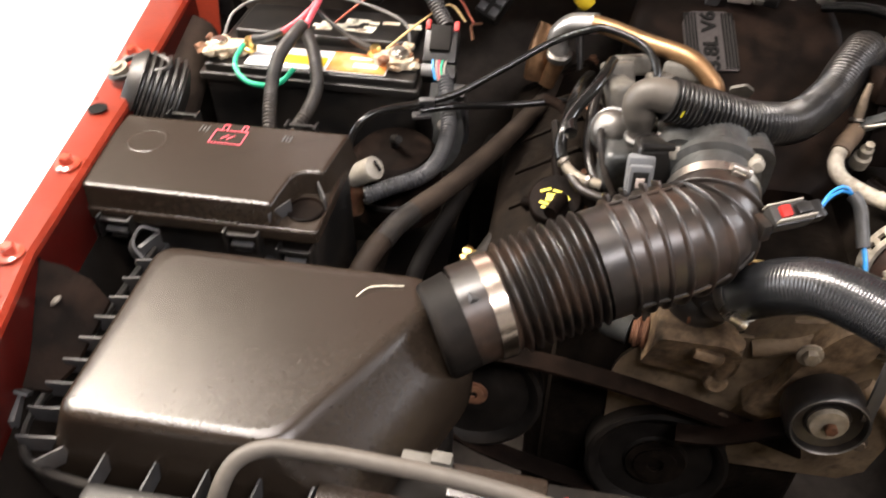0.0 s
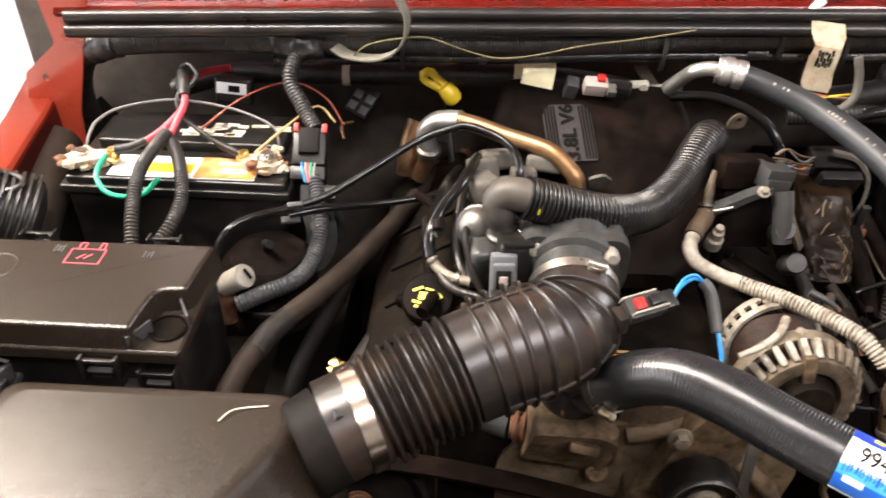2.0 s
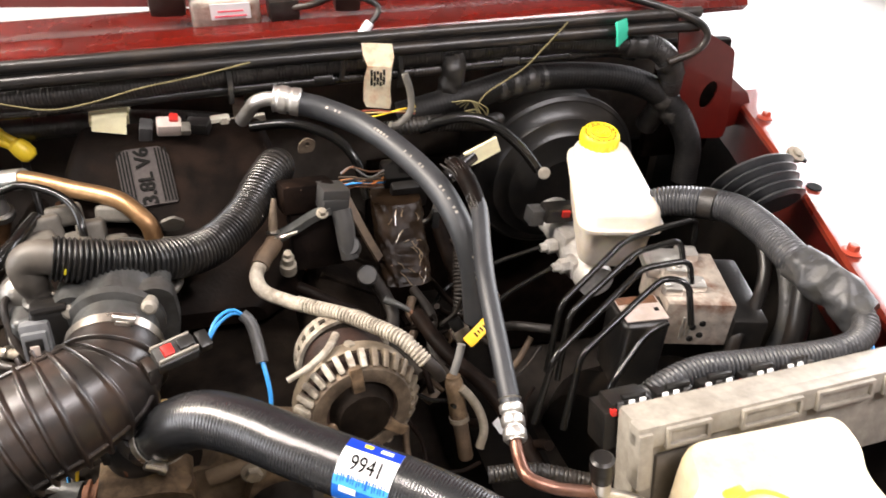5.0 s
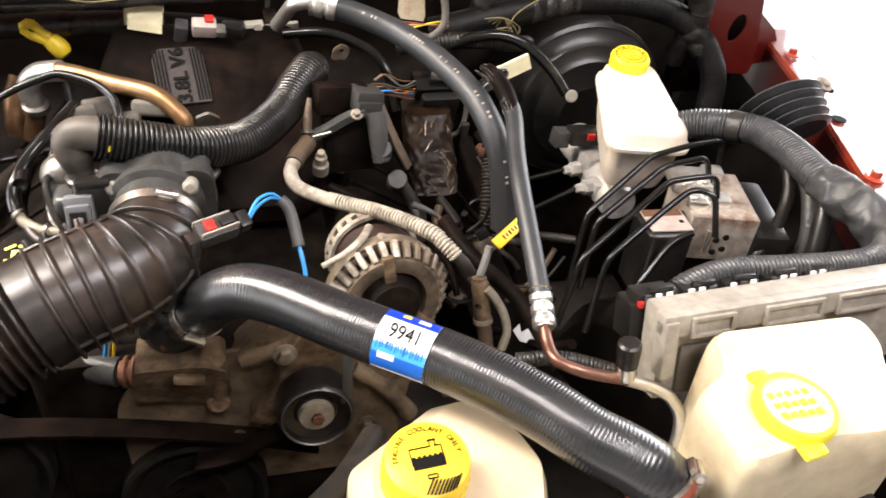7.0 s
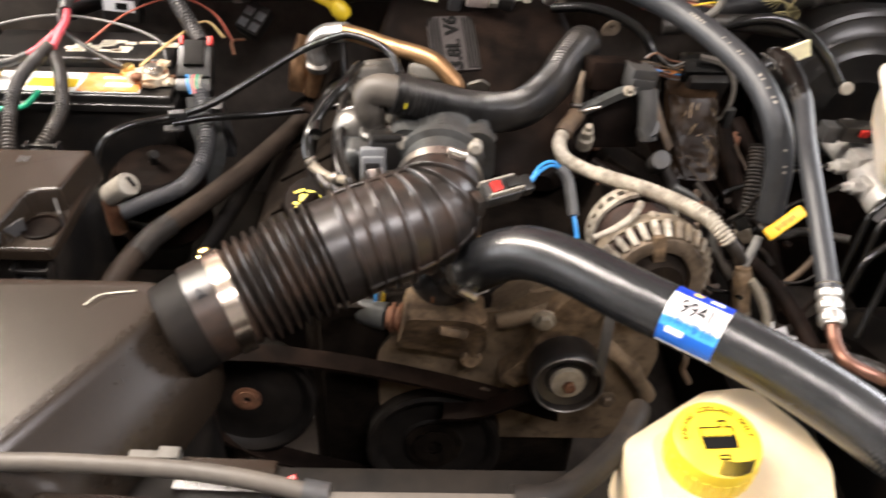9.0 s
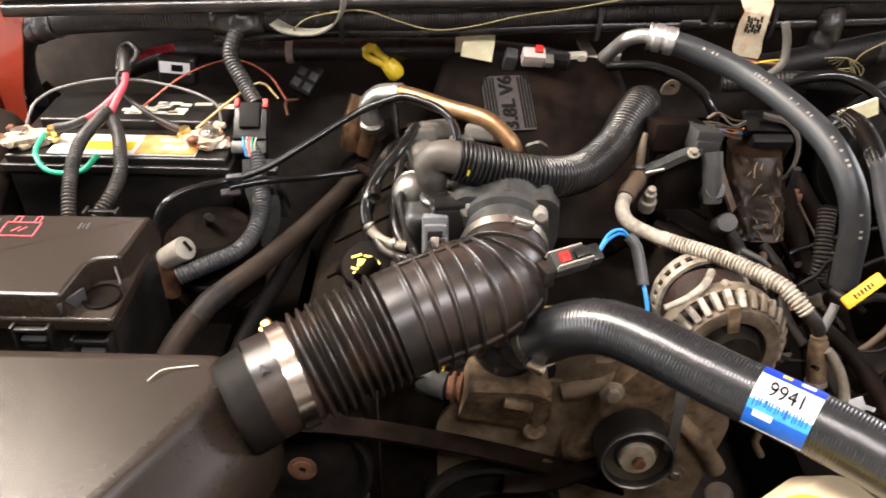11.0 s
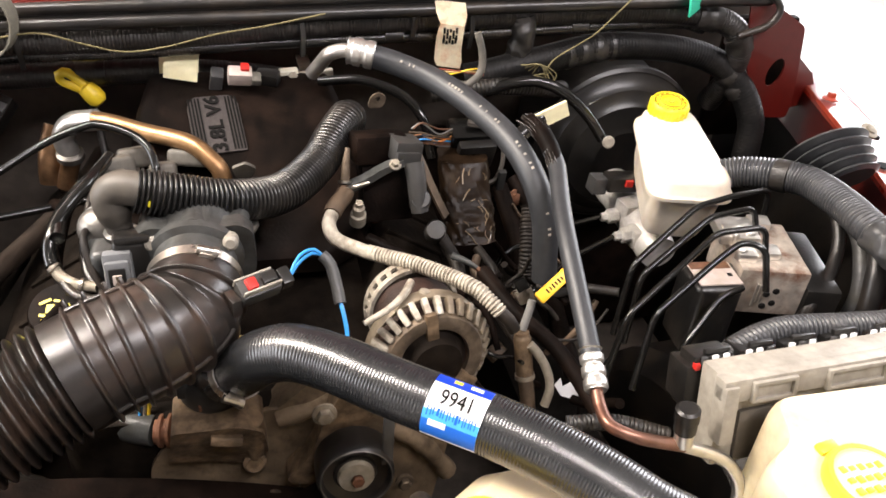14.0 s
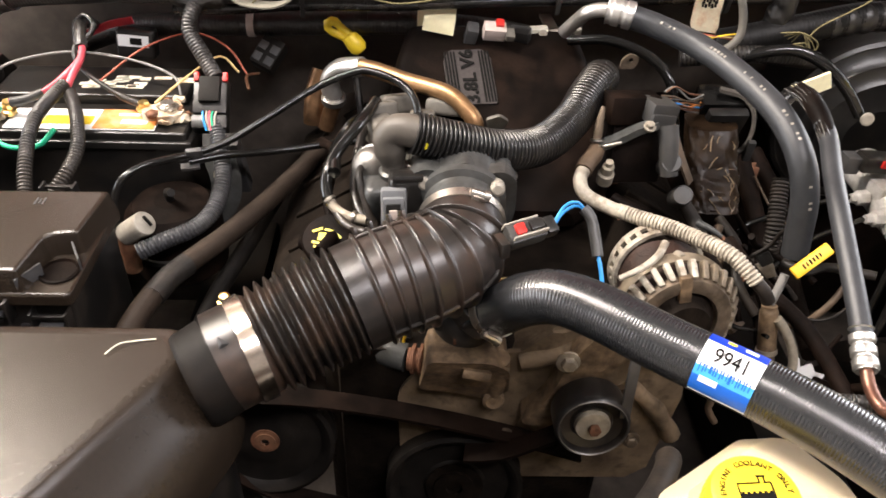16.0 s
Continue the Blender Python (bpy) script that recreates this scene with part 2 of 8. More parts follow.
DULLWHITE = material("soiled_white_plastic", (0.50, 0.42, 0.38), 0.5, vary=0.12, grain=90, stain=(0.35, 0.28, 0.2), amount=0.5, patch=40)
GLOSS = material("gloss_black_enamel", (0.006, 0.0058, 0.0055), 0.17, drift=0.05, vary=0.15, grain=90, stain=(0.02, 0.016, 0.012), amount=0.4, patch=14, bump=0.04)
MATT = material("matt_black_plastic", (0.0046, 0.0030, 0.0023), 0.55, spec=0.05, vary=0.4, grain=60, stain=(0.020, 0.0115, 0.008), amount=0.6, patch=16, bump=0.3)
BOOT = material("grey_silicone_rubber", (0.029, 0.0285, 0.0275), 0.5, vary=0.12, grain=90, stain=(0.05, 0.042, 0.034), amount=0.5, patch=24, bump=0.08)
PALECAST = material("dusty_grey_casting", (0.105, 0.097, 0.082), 0.6, vary=0.2, grain=90, stain=(0.06, 0.048, 0.036), amount=0.7, patch=26, bump=0.25, bump_scale=180)
DOME = material("burnished_metal", (0.20, 0.19, 0.175), 0.42, metal=0.8, vary=0.15, grain=120, stain=(0.07, 0.055, 0.04), amount=0.6, patch=30, bump=0.1)
BROWN = material("brown_taped_strip", (0.10, 0.066, 0.040), 0.6, vary=0.25, grain=90, stain=(0.03, 0.02, 0.014), amount=0.6, patch=26, bump=0.3)
SLEEVE = material("cream_sleeve", (0.40, 0.36, 0.29), 0.6, vary=0.3, grain=120, stain=(0.075, 0.047, 0.028), amount=0.95, patch=34, bump=0.2)
BRONZE = material("bronzed_steel", (0.24, 0.135, 0.070), 0.36, metal=0.85, vary=0.25, grain=70, stain=(0.07, 0.04, 0.024), amount=0.7, patch=24, bump=0.3, bump_scale=120)
CASTPALE = material("pale_machined_casting", (0.70, 0.68, 0.65), 0.36, metal=0.45, vary=0.15, grain=90, stain=(0.25, 0.22, 0.18), amount=0.5, patch=30, bump=0.2)
SOFTHOSE = material("climate_hose_rubber", (0.024, 0.0255, 0.028), 0.45, drift=0.05, vary=0.14, grain=160, stain=(0.055, 0.055, 0.056), amount=0.35, patch=18, bump=0.10)
TANHOSE = material("tan_dusty_rubber", (0.030, 0.021, 0.015), 0.6, spec=0.25, vary=0.25, grain=70, stain=(0.014, 0.010, 0.0075), amount=0.6, patch=9, bump=0.2)
# body red darkened so the cowl's shade is in its colour
COWLRED = material("shaded_cowl_red", (0.20, 0.012, 0.006), 0.26, vary=0.15, grain=120, stain=(0.07, 0.012, 0.008), amount=0.75, patch=12, coat=0.6, bump=0.04)
GREYTAPE = material("dirty_grey_tape", (0.042, 0.042, 0.043), 0.42, vary=0.25, grain=60, stain=(0.035, 0.032, 0.022), amount=0.7, patch=40, bump=0.6, bump_scale=140)
TAGPAPER = material("stained_tag_paper", (0.86, 0.77, 0.58), 0.6, vary=0.08, grain=120, stain=(0.62, 0.28, 0.10), amount=0.8, patch=34)
# yellow darkened to put the shade of the cap's relief into colour
EMBOSS = material("shaded_yellow_relief", (0.40, 0.29, 0.02), 0.5, vary=0.2, grain=90)
COWLLOOM = material("soft_black_loom_plastic", (0.016, 0.0138, 0.0128), 0.40, drift=0.06, vary=0.15, grain=120, stain=(0.036, 0.029, 0.024), amount=0.4, patch=12, bump=0.05)
CABLERED = material("faded_red_insulation", (0.58, 0.075, 0.10), 0.4, vary=0.12, grain=80)
OXIDE = material("pale_oxidised_casting", (0.42, 0.38, 0.31), 0.5, metal=0.25, vary=0.4, grain=90, stain=(0.10, 0.068, 0.042), amount=0.85, patch=38, bump=0.5, bump_scale=180)
ROTOR = material("rusty_rotor", (0.030, 0.013, 0.008), 0.6, metal=0.2, vary=0.4, grain=80, stain=(0.012, 0.006, 0.004), amount=0.6, patch=22, bump=0.5)
BULKLOOM = material("dull_black_loom", (0.0062, 0.0058, 0.0056), 0.5, spec=0.22, vary=0.15, grain=120, stain=(0.022, 0.018, 0.015), amount=0.4, patch=20, bump=0.06)
BLOCK = material("stained_machined_aluminium", (0.52, 0.455, 0.385), 0.38, metal=0.45, vary=0.3, grain=70, stain=(0.20, 0.085, 0.045), amount=0.95, patch=30, bump=0.25, bump_scale=160)


# ---- mesh helpers; all places in metres of the world ----
ORIGIN = {}


def mesh_of(name, bm, mats, at, angle=38):
    bmesh.ops.recalc_face_normals(bm, faces=bm.faces)
    bmesh.ops.translate(bm, verts=bm.verts, vec=-Vector(at))
    me = bpy.data.meshes.new(name)
    bm.to_mesh(me)
    bm.free()
    for m in mats if isinstance(mats, (list, tuple)) else [mats]:
        me.materials.append(m)
    me.shade_smooth()
    me.set_sharp_from_angle(angle=radians(angle))
    for face in me.polygons:
        if len(face.vertices) > 4:
            face.use_smooth = False
    return me


def thing(name, label, category, at, group="", kind=""):
    """An empty at the thing's base, which carries its parts."""
    ob = tagged(new(name), label, category, group, kind)
    ob.empty_display_size = 0.02
    ob.location = at
    ORIGIN[ob] = Vector(at)
    return ob


def part(name, bm, mats, parent, label="", angle=38):
    at = ORIGIN[parent]
    ob = new(name, mesh_of(name, bm, mats, at, angle))
    ob.parent = parent
    ORIGIN[ob] = at
    if label:
        ob["label"] = label
    return ob


def solid(name, bm, mats, label, category, group="", kind="", angle=38):
    """A thing of one mesh, with its origin at its base."""
    lo = min(v.co.z for v in bm.verts)
    at = Vector((sum(v.co.x for v in bm.verts) / len(bm.verts), sum(v.co.y for v in bm.verts) / len(bm.verts), lo))
    ob = tagged(new(name, mesh_of(name, bm, mats, at, angle)), label, category, group, kind)
    ob.location = at
    ORIGIN[ob] = at
    return ob


def box(bm, c, size, turn=None, bevel=0.002, seg=2, slot=0):
    m = Matrix.Translation(c) @ (turn.to_4x4() if turn else Matrix()) @ Matrix.Diagonal((*size, 1))
    made = bmesh.ops.create_cube(bm, size=1, matrix=m)["verts"]
    edges = {e for w in made for e in w.link_edges}
    faces = {f for w in made for f in w.link_faces}
    for f in faces:
        f.material_index = slot
    if bevel:
        bmesh.ops.bevel(bm, geom=list(edges), offset=min(bevel, min(size) * 0.45), segments=seg, affect="EDGES", profile=0.6)
    return bm


def turn(rx=0, ry=0, rz=0):
    return Euler([radians(a) for a in (rx, ry, rz)]).to_matrix()


def aim(way, up=(0, 0, 1)):
    """A turn that lays local z along way."""
    return Vector(way).to_track_quat("Z", "Y").to_matrix()


def loft(bm, rings, close=True, cap=True, slot=0):
    """Faces between rings of as many points each."""
    made = [[bm.verts.new(p) for p in ring] for ring in rings]
    n = len(made[0])
    for a, b in zip(made, made[1:]):
        for i in range(n if close else n - 1):
            j = (i + 1) % n
            bm.faces.new((a[i], a[j], b[j], b[i])).material_index = slot
    if cap:
        bm.faces.new(made[0][::-1]).material_index = slot
        bm.faces.new(made[-1]).material_index = slot
    return made


def rounded(pts, r, seg=4):
    """A polygon with its corners rounded off; pts are (x, y) or (x, y, r)."""
    out = []
    n = len(pts)
    for i in range(n):
        p, a, b = Vector(pts[i][:2]), Vector(pts[i - 1][:2]), Vector(pts[(i + 1) % n][:2])
        rr = pts[i][2] if len(pts[i]) > 2 else r
        da, db = (a - p), (b - p)
        k = min(rr, da.length * 0.48, db.length * 0.48)
        s, e = p + da.normalized() * k, p + db.normalized() * k
        for j in range(seg + 1):
            u = j / seg
            out.append(tuple((1 - u) ** 2 * s + 2 * u * (1 - u) * p + u * u * e))
    return out


def slab(bm, outline, z0, z1, edge=0.003, grow=0.0, slot=0):
    """An upright prism with a rounded top edge; grow: how much wider its foot is."""
    n = len(outline)
    c = Vector((sum(p[0] for p in outline) / n, sum(p[1] for p in outline) / n))

    def ring(z, inset):
        out = []
        for i in range(n):
            p = Vector(outline[i][:2])
            t = Vector(outline[(i + 1) % n][:2]) - Vector(outline[i - 1][:2])
            nn = Vector((t.y, -t.x)).normalized() if t.length > 1e-9 else Vector((0, 0))
            if nn.dot(p - c) < 0 and i == -1:
                nn = -nn
            q = p - nn * inset
            out.append((q.x, q.y, z))
        return out
    area = sum(outline[i][0] * outline[(i + 1) % n][1] - outline[(i + 1) % n][0] * outline[i][1] for i in range(n))
    if area < 0:
        outline = outline[::-1]
    rings = [ring(z0, -grow), ring(z1 - edge, 0), ring(z1 - edge * 0.6, edge * 0.09), ring(z1 - edge * 0.25, edge * 0.35), ring(z1, edge)]
    return loft(bm, rings, slot=slot)


def lathe(bm, profile, at, axis=(0, 0, 1), seg=28, slot=0, cap=True):
    """Turns (radius, height) about the axis."""
    m = aim(axis)
    rings = []
    for r, h in profile:
        rings.append([Vector(at) + m @ Vector((max(r, 1e-5) * math.cos(2 * math.pi * i / seg), max(r, 1e-5) * math.sin(2 * math.pi * i / seg), h)) for i in range(seg)])
    return loft(bm, rings, cap=cap, slot=slot)


def glide(pts, step):
    """Evenly spaced places on a smooth line through pts."""
    p = [Vector(q) for q in pts]
    p = [p[0] * 2 - p[1]] + p + [p[-1] * 2 - p[-2]]
    dense = []
    for i in range(1, len(p) - 2):
        for k in range(24):
            t = k / 24
            a, b, c, d = p[i - 1:i + 3]
            dense.append(0.5 * (2 * b + (c - a) * t + (2 * a - 5 * b + 4 * c - d) * t * t + (3 * b - a - 3 * c + d) * t ** 3))
    dense.append(p[-2])
    run = [0.0]
    for a, b in zip(dense, dense[1:]):
        run.append(run[-1] + (b - a).length)
    n = max(2, int(run[-1] / step) + 1)
    out, k = [], 0
    for i in range(n):
        s = run[-1] * i / (n - 1)
        while k < len(run) - 2 and run[k + 1] < s:
            k += 1
        u = (s - run[k]) / max(run[k + 1] - run[k], 1e-9)
        out.append(dense[k].lerp(dense[k + 1], u))
    return out, run[-1]


def sweep(bm, pts, r, seg=14, step=0.005, flat=None, twist=0.0, slot=0, up=(0, 0, 1)):
    """A round (or flat: width, height) section drawn along a smooth line. r: radius, or a function of the run in metres and the whole length."""
    line, length = glide(pts, step)
    rings, side = [], None
    for i, p in enumerate(line):
        way = (line[min(i + 1, len(line) - 1)] - line[max(i - 1, 0)]).normalized()
        if side is None:
            side = way.cross(Vector(up))
            side = side.normalized() if side.length > 0.05 else way.orthogonal().normalized()
        side = (side - way * side.dot(way)).normalized()
        other = side.cross(way)
        s = length * i / (len(line) - 1)
        rr = r(s, length) if callable(r) else r
        if flat:
            w, h = flat
            corners = [(w / 2, h / 2), (-w / 2, h / 2), (-w / 2, -h / 2), (w / 2, -h / 2)]
            a = radians(twist)
            corners = [(x * math.cos(a) - y * math.sin(a), x * math.sin(a) + y * math.cos(a)) for x, y in corners]
            rings.append([p + side * x + other * y for x, y in corners])
        else:
            rings.append([p + (side * math.cos(2 * math.pi * k / seg) + other * math.sin(2 * math.pi * k / seg)) * rr for k in range(seg)])
    loft(bm, rings, slot=slot)
    return bm


def bend(pts, r=0.012, seg=5):
    """Straight runs joined by tight bends, as pipe benders leave them."""
    p = [Vector(q) for q in pts]
    out = [p[0]]
    for a, b, c in zip(p, p[1:], p[2:]):
        k = min(r, (a - b).length * 0.45, (c - b).length * 0.45)
        s, e = b + (a - b).normalized() * k, b + (c - b).normalized() * k
        out += [(out[-1] + s) / 2] + [(1 - u) ** 2 * s + 2 * u * (1 - u) * b + u * u * e for u in [i / seg for i in range(seg + 1)]]
    return out + [p[-1]]


def ribbed(r, depth, pitch):
    """A convoluted tube's radius along its run."""
    return lambda s, length: r - depth * (0.5 - 0.5 * math.cos(2 * math.pi * s / pitch)) ** 2


def tube(name, pts, r, mat, label, category, seg=14, step=0.006, group="", kind=""):
    return solid(name, sweep(bmesh.new(), pts, r, seg, step), mat, label, category, group, kind, angle=60)


def tube_part(name, pts, r, mat, parent, label="", seg=12, step=0.006):
    return part(name, sweep(bmesh.new(), pts, r, seg, step), mat, parent, label, angle=60)


def letters(name, words, size, place, mat, parent, thick=0.0006, label="", bold=0.0):
    """Words in the built-in font, laid by the pose place (local x along the line, z out of the face)."""
    cu = bpy.data.curves.new(name, "FONT")
    cu.body, cu.size, cu.extrude, cu.align_x, cu.align_y, cu.resolution_u = words, size, thick, "CENTER", "CENTER", 3
    cu.offset = bold
    ob = bpy.data.objects.new(name, cu)
    me = bpy.data.meshes.new_from_object(ob)
    bpy.data.objects.remove(ob)
    bm = bmesh.new()
    bm.from_mesh(me)
    bpy.data.meshes.remove(me)
    bmesh.ops.transform(bm, matrix=place, verts=bm.verts)
    return part(name, bm, mat, parent, label)


def bolt(parent, at, axis, r=0.007, h=0.007, mat=STEEL, name="bolt", washer=True):
    bm = bmesh.new()
    if washer:
        lathe(bm, [(r * 1.45, 0), (r * 1.45, h * 0.3), (r * 1.05, h * 0.36)], at, axis, 16)
    lathe(bm, [(r, 0), (r, h * 0.85), (r * 0.82, h)], at, axis, 6)
    return part(name, bm, mat, parent, angle=20)


# ---- the garage ----
def flat_box(name, c, size, mat, label, category):
    return solid(name, box(bmesh.new(), c, size, bevel=0), mat, label, category, kind="structure")


flat_box("floor", (0.2, 0.5, -0.05), (9.0, 9.0, 0.1), CONCRETE, "pale bare concrete garage floor", "floor")
# ceiling and walls are unseen, toned down to cut bounced light
flat_box("ceiling", (0.2, 0.5, 3.65), (9.24, 9.24, 0.1), CEILING, "unseen garage ceiling, dark to limit the fill light", "ceiling")
flat_box("wall_north", (0.2, 5.06, 1.8), (9.0, 0.12, 3.6), PLASTER, "unseen grey wall closing the garage", "wall")
flat_box("wall_south", (0.2, -4.06, 1.8), (9.0, 0.12, 3.6), PLASTER, "unseen grey wall closing the garage", "wall")


def pierced_wall(name, x, y0, y1, z0, z1, label):
    """A wall along y with one opening through it."""
    bm = bmesh.new()
    for c0, c1, d0, d1 in ((-4.12, y0, 0.0, 3.6), (y1, 5.12, 0.0, 3.6), (y0, y1, 0.0, z0), (y0, y1, z1, 3.6)):
        if d1 - d0 > 0.01:
            box(bm, (x, (c0 + c1) / 2, (d0 + d1) / 2), (0.12, c1 - c0, d1 - d0), bevel=0)
    return solid(name, bm, PLASTER, label, "wall", kind="structure")


# west opening is made up to hold the left fill
pierced_wall("wall_west", -4.36, -0.4, 2.0, 0.9, 2.6, "unseen grey wall with an opening for the added left fill")
pierced_wall("wall_east", 4.76, 1.2, 4.8, 1.3, 3.5, "unseen grey wall with a wide opening")

# ---- the car's body round the engine bay ----
car = thing("car_body", "red painted car body with its bonnet raised over the engine bay", "car", (0.22, 0.6, 0.0))
LEFT_IN = [(-0.378, 0.15), (-0.408, 0.28), (-0.428, 0.36), (-0.452, 0.45), (-0.486, 0.70), (-0.53, 0.96), (-0.55, 1.06)]
LEFT_OUT = [(-0.410, 0.15), (-0.442, 0.28), (-0.463, 0.36), (-0.487, 0.45), (-0.530, 0.70), (-0.584, 0.96), (-0.608, 1.06)]
RIGHT_IN = [(0.765, 0.15), (0.822, 0.28), (0.862, 0.36), (0.908, 0.475), (0.945, 0.600), (0.979, 0.700), (1.010, 0.790), (1.065, 0.99), (1.08, 1.06)]
RIGHT_OUT = [(0.835, 0.15), (0.887, 0.28), (0.928, 0.36), (0.974, 0.475), (1.012, 0.600), (1.046, 0.700), (1.077, 0.790), (1.132, 0.99), (1.148, 1.06)]


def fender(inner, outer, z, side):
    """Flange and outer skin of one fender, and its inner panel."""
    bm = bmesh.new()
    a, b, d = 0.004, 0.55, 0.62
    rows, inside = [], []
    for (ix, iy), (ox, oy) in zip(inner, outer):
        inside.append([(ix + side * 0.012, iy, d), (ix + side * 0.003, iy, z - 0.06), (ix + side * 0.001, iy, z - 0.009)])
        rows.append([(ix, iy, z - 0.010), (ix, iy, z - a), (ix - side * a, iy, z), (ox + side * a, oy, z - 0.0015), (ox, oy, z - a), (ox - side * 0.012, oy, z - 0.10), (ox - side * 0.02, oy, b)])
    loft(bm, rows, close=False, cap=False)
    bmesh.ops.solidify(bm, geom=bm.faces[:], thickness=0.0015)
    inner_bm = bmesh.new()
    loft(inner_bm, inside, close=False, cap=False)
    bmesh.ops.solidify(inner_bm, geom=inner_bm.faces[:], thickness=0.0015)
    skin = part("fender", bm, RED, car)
    # shade of the inner wall is put into its colour
    part("inner_panel", inner_bm, SHADERED, skin, "inner panel in red darkened for shade")
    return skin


left = fender(LEFT_IN, LEFT_OUT, 1.03, 1)
right = fender(RIGHT_IN, RIGHT_OUT, 1.04, -1)



def flange_bolt(parent, x, y, z):
    bm = bmesh.new()
    lathe(bm, [(0.013, 0), (0.013, 0.0015), (0.009, 0.003)], (x, y, z), seg=18)
    lathe(bm, [(0.0068, 0.002), (0.0068, 0.0095), (0.0055, 0.011)], (x, y, z), seg=6)
    return part("bolt", bm, RED, parent, angle=20)


for x, y in ((-0.488, 0.573), (-0.530, 0.80), (-0.468, 0.44)):
    flange_bolt(left, x, y, 1.031)
for x, y in ((0.962, 0.609), (1.077, 0.953)):
    flange_bolt(right, x, y, 1.042)
# black discs on both flanges, painted in for the shade of holes
bm = bmesh.new()
lathe(bm, [(0.0105, 0), (0.0105, 0.0012), (0.008, 0.0016)], (1.015, 0.750, 1.0418), seg=20)
part("hole", bm, INK, right)
bm = bmesh.new()
lathe(bm, [(0.0105, 0), (0.0105, 0.0012), (0.008, 0.0016)], (-0.509, 0.675, 1.0318), seg=20)
part("hole", bm, INK, left)

# raised corner plates at the foot of the cowl, each with a hole through it
def pierced(outline, hole, y, thick):
    """An upright sheet (x, z) with a hole, thick along y."""
    bm = bmesh.new()
    for loop in (outline, hole):
        vs = [bm.verts.new((x, y, z)) for x, z in loop]
        for a, b in zip(vs, vs[1:] + vs[:1]):
            bm.edges.new((a, b))
    bmesh.ops.triangle_fill(bm, edges=bm.edges[:], use_beauty=True)
    bmesh.ops.recalc_face_normals(bm, faces=bm.faces[:])
    bmesh.ops.solidify(bm, geom=bm.faces[:], thickness=thick)
    return bm


def oval(x, z, a, b, lean=0.0, n=18):
    c, s = math.cos(radians(lean)), math.sin(radians(lean))
    return [(x + a * math.cos(k) * c - b * math.sin(k) * s, z + a * math.cos(k) * s + b * math.sin(k) * c) for k in [2 * math.pi * i / n for i in range(n)]]


part("cowl_corner_plate", pierced(rounded([(-0.565, 1.066), (-0.512, 1.110), (-0.522, 1.200), (-0.452, 1.200), (-0.458, 1.150), (-0.474, 1.108), (-0.503, 1.01), (-0.508, 0.96), (-0.585, 0.94)], 0.006, 3), oval(-0.538, 1.061, 0.0045, 0.0055), 1.0, 0.003), RED, car)
plate_r = part("cowl_corner_plate", pierced(rounded([(0.895, 1.205), (0.945, 1.18), (1.000, 1.15), (1.012, 1.09), (1.022, 1.03), (1.02, 1.005), (0.945, 1.01), (0.937, 1.06), (0.915, 1.11)], 0.008, 3), oval(0.974, 1.081, 0.013, 0.022, -12), 0.97, 0.003), SHADERED, car)
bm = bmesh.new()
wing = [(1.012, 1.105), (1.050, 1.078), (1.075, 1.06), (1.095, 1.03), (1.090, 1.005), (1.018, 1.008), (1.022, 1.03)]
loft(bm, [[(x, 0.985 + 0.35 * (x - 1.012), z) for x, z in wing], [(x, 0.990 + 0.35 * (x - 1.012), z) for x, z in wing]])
part("return_flange", bm, SHADERED, plate_r)
# dark box added so that the plate's hole looks shaded
part("liner", box(bmesh.new(), (0.985, 1.045, 1.04), (0.12, 0.02, 0.20), bevel=0.008), MATT, car, "dark backing added behind the pierced corner plate")

# firewall, cowl panel and the bay's dark floor
bm = bmesh.new()
box(bm, (0.195, 1.155, 0.762), (1.67, 0.03, 0.76), bevel=0.01)
part("firewall", bm, DUSTY, car, "dark dusty firewall")
bm = bmesh.new()
rows = []
for x in np.linspace(-0.50, 1.02, 24):
    z = 1.163 + 0.036 * (x + 0.1)
    rows.append([(x, 1.000, z - 0.006), (x, 0.992, z + 0.004), (x, 0.998, z + 0.012), (x, 1.03, z + 0.020), (x, 1.05, z + 0.012), (x, 1.09, z + 0.010), (x, 1.12, z + 0.016)])
loft(bm, rows, close=False, cap=False)
bmesh.ops.solidify(bm, geom=bm.faces[:], thickness=0.002)
cowl = part("cowl_panel", bm, COWLRED, car)
bm = bmesh.new()
for dy, dz, r in ((-0.008, 0.007, 0.0078), (-0.013, -0.010, 0.0085)):
    sweep(bm, [(x, 0.992 + dy - 0.012 * ((x - 0.22) / 0.75) ** 2, 1.163 + 0.036 * (x + 0.1) + dz) for x in np.linspace(-0.475, 0.93, 12)], r, 12, 0.02)
part("cowl_seal", bm, RUBBER, car, "long black rubber cowl seal")
sb = bmesh.new()
sweep(sb, [(x, 0.9845 - 0.012 * ((x - 0.22) / 0.75) ** 2, 1.161 + 0.036 * (x + 0.1)) for x in np.linspace(-0.475, 0.93, 12)], 0, step=0.02, flat=(0.007, 0.019))
part("seal_web", sb, BLACK, car)
# black panel added in place of deep shade low on the firewall
part("firewall_shade_panel", box(bmesh.new(), (0.74, 1.126, 0.70), (0.52, 0.012, 0.46), bevel=0.005), MATT, car, "black panel added for the deep shade on the lower firewall")
part("underside", box(bmesh.new(), (0.26, 0.66, 0.44), (1.76, 1.20, 0.03), bevel=0), DUSTY, car, "dark underside of the engine bay")
for x in (-0.20, 0.62):
    part("frame_rail", box(bmesh.new(), (x, 0.65, 0.56), (0.10, 1.1, 0.18), bevel=0.01), DARK, car, "dark dirty frame rail")
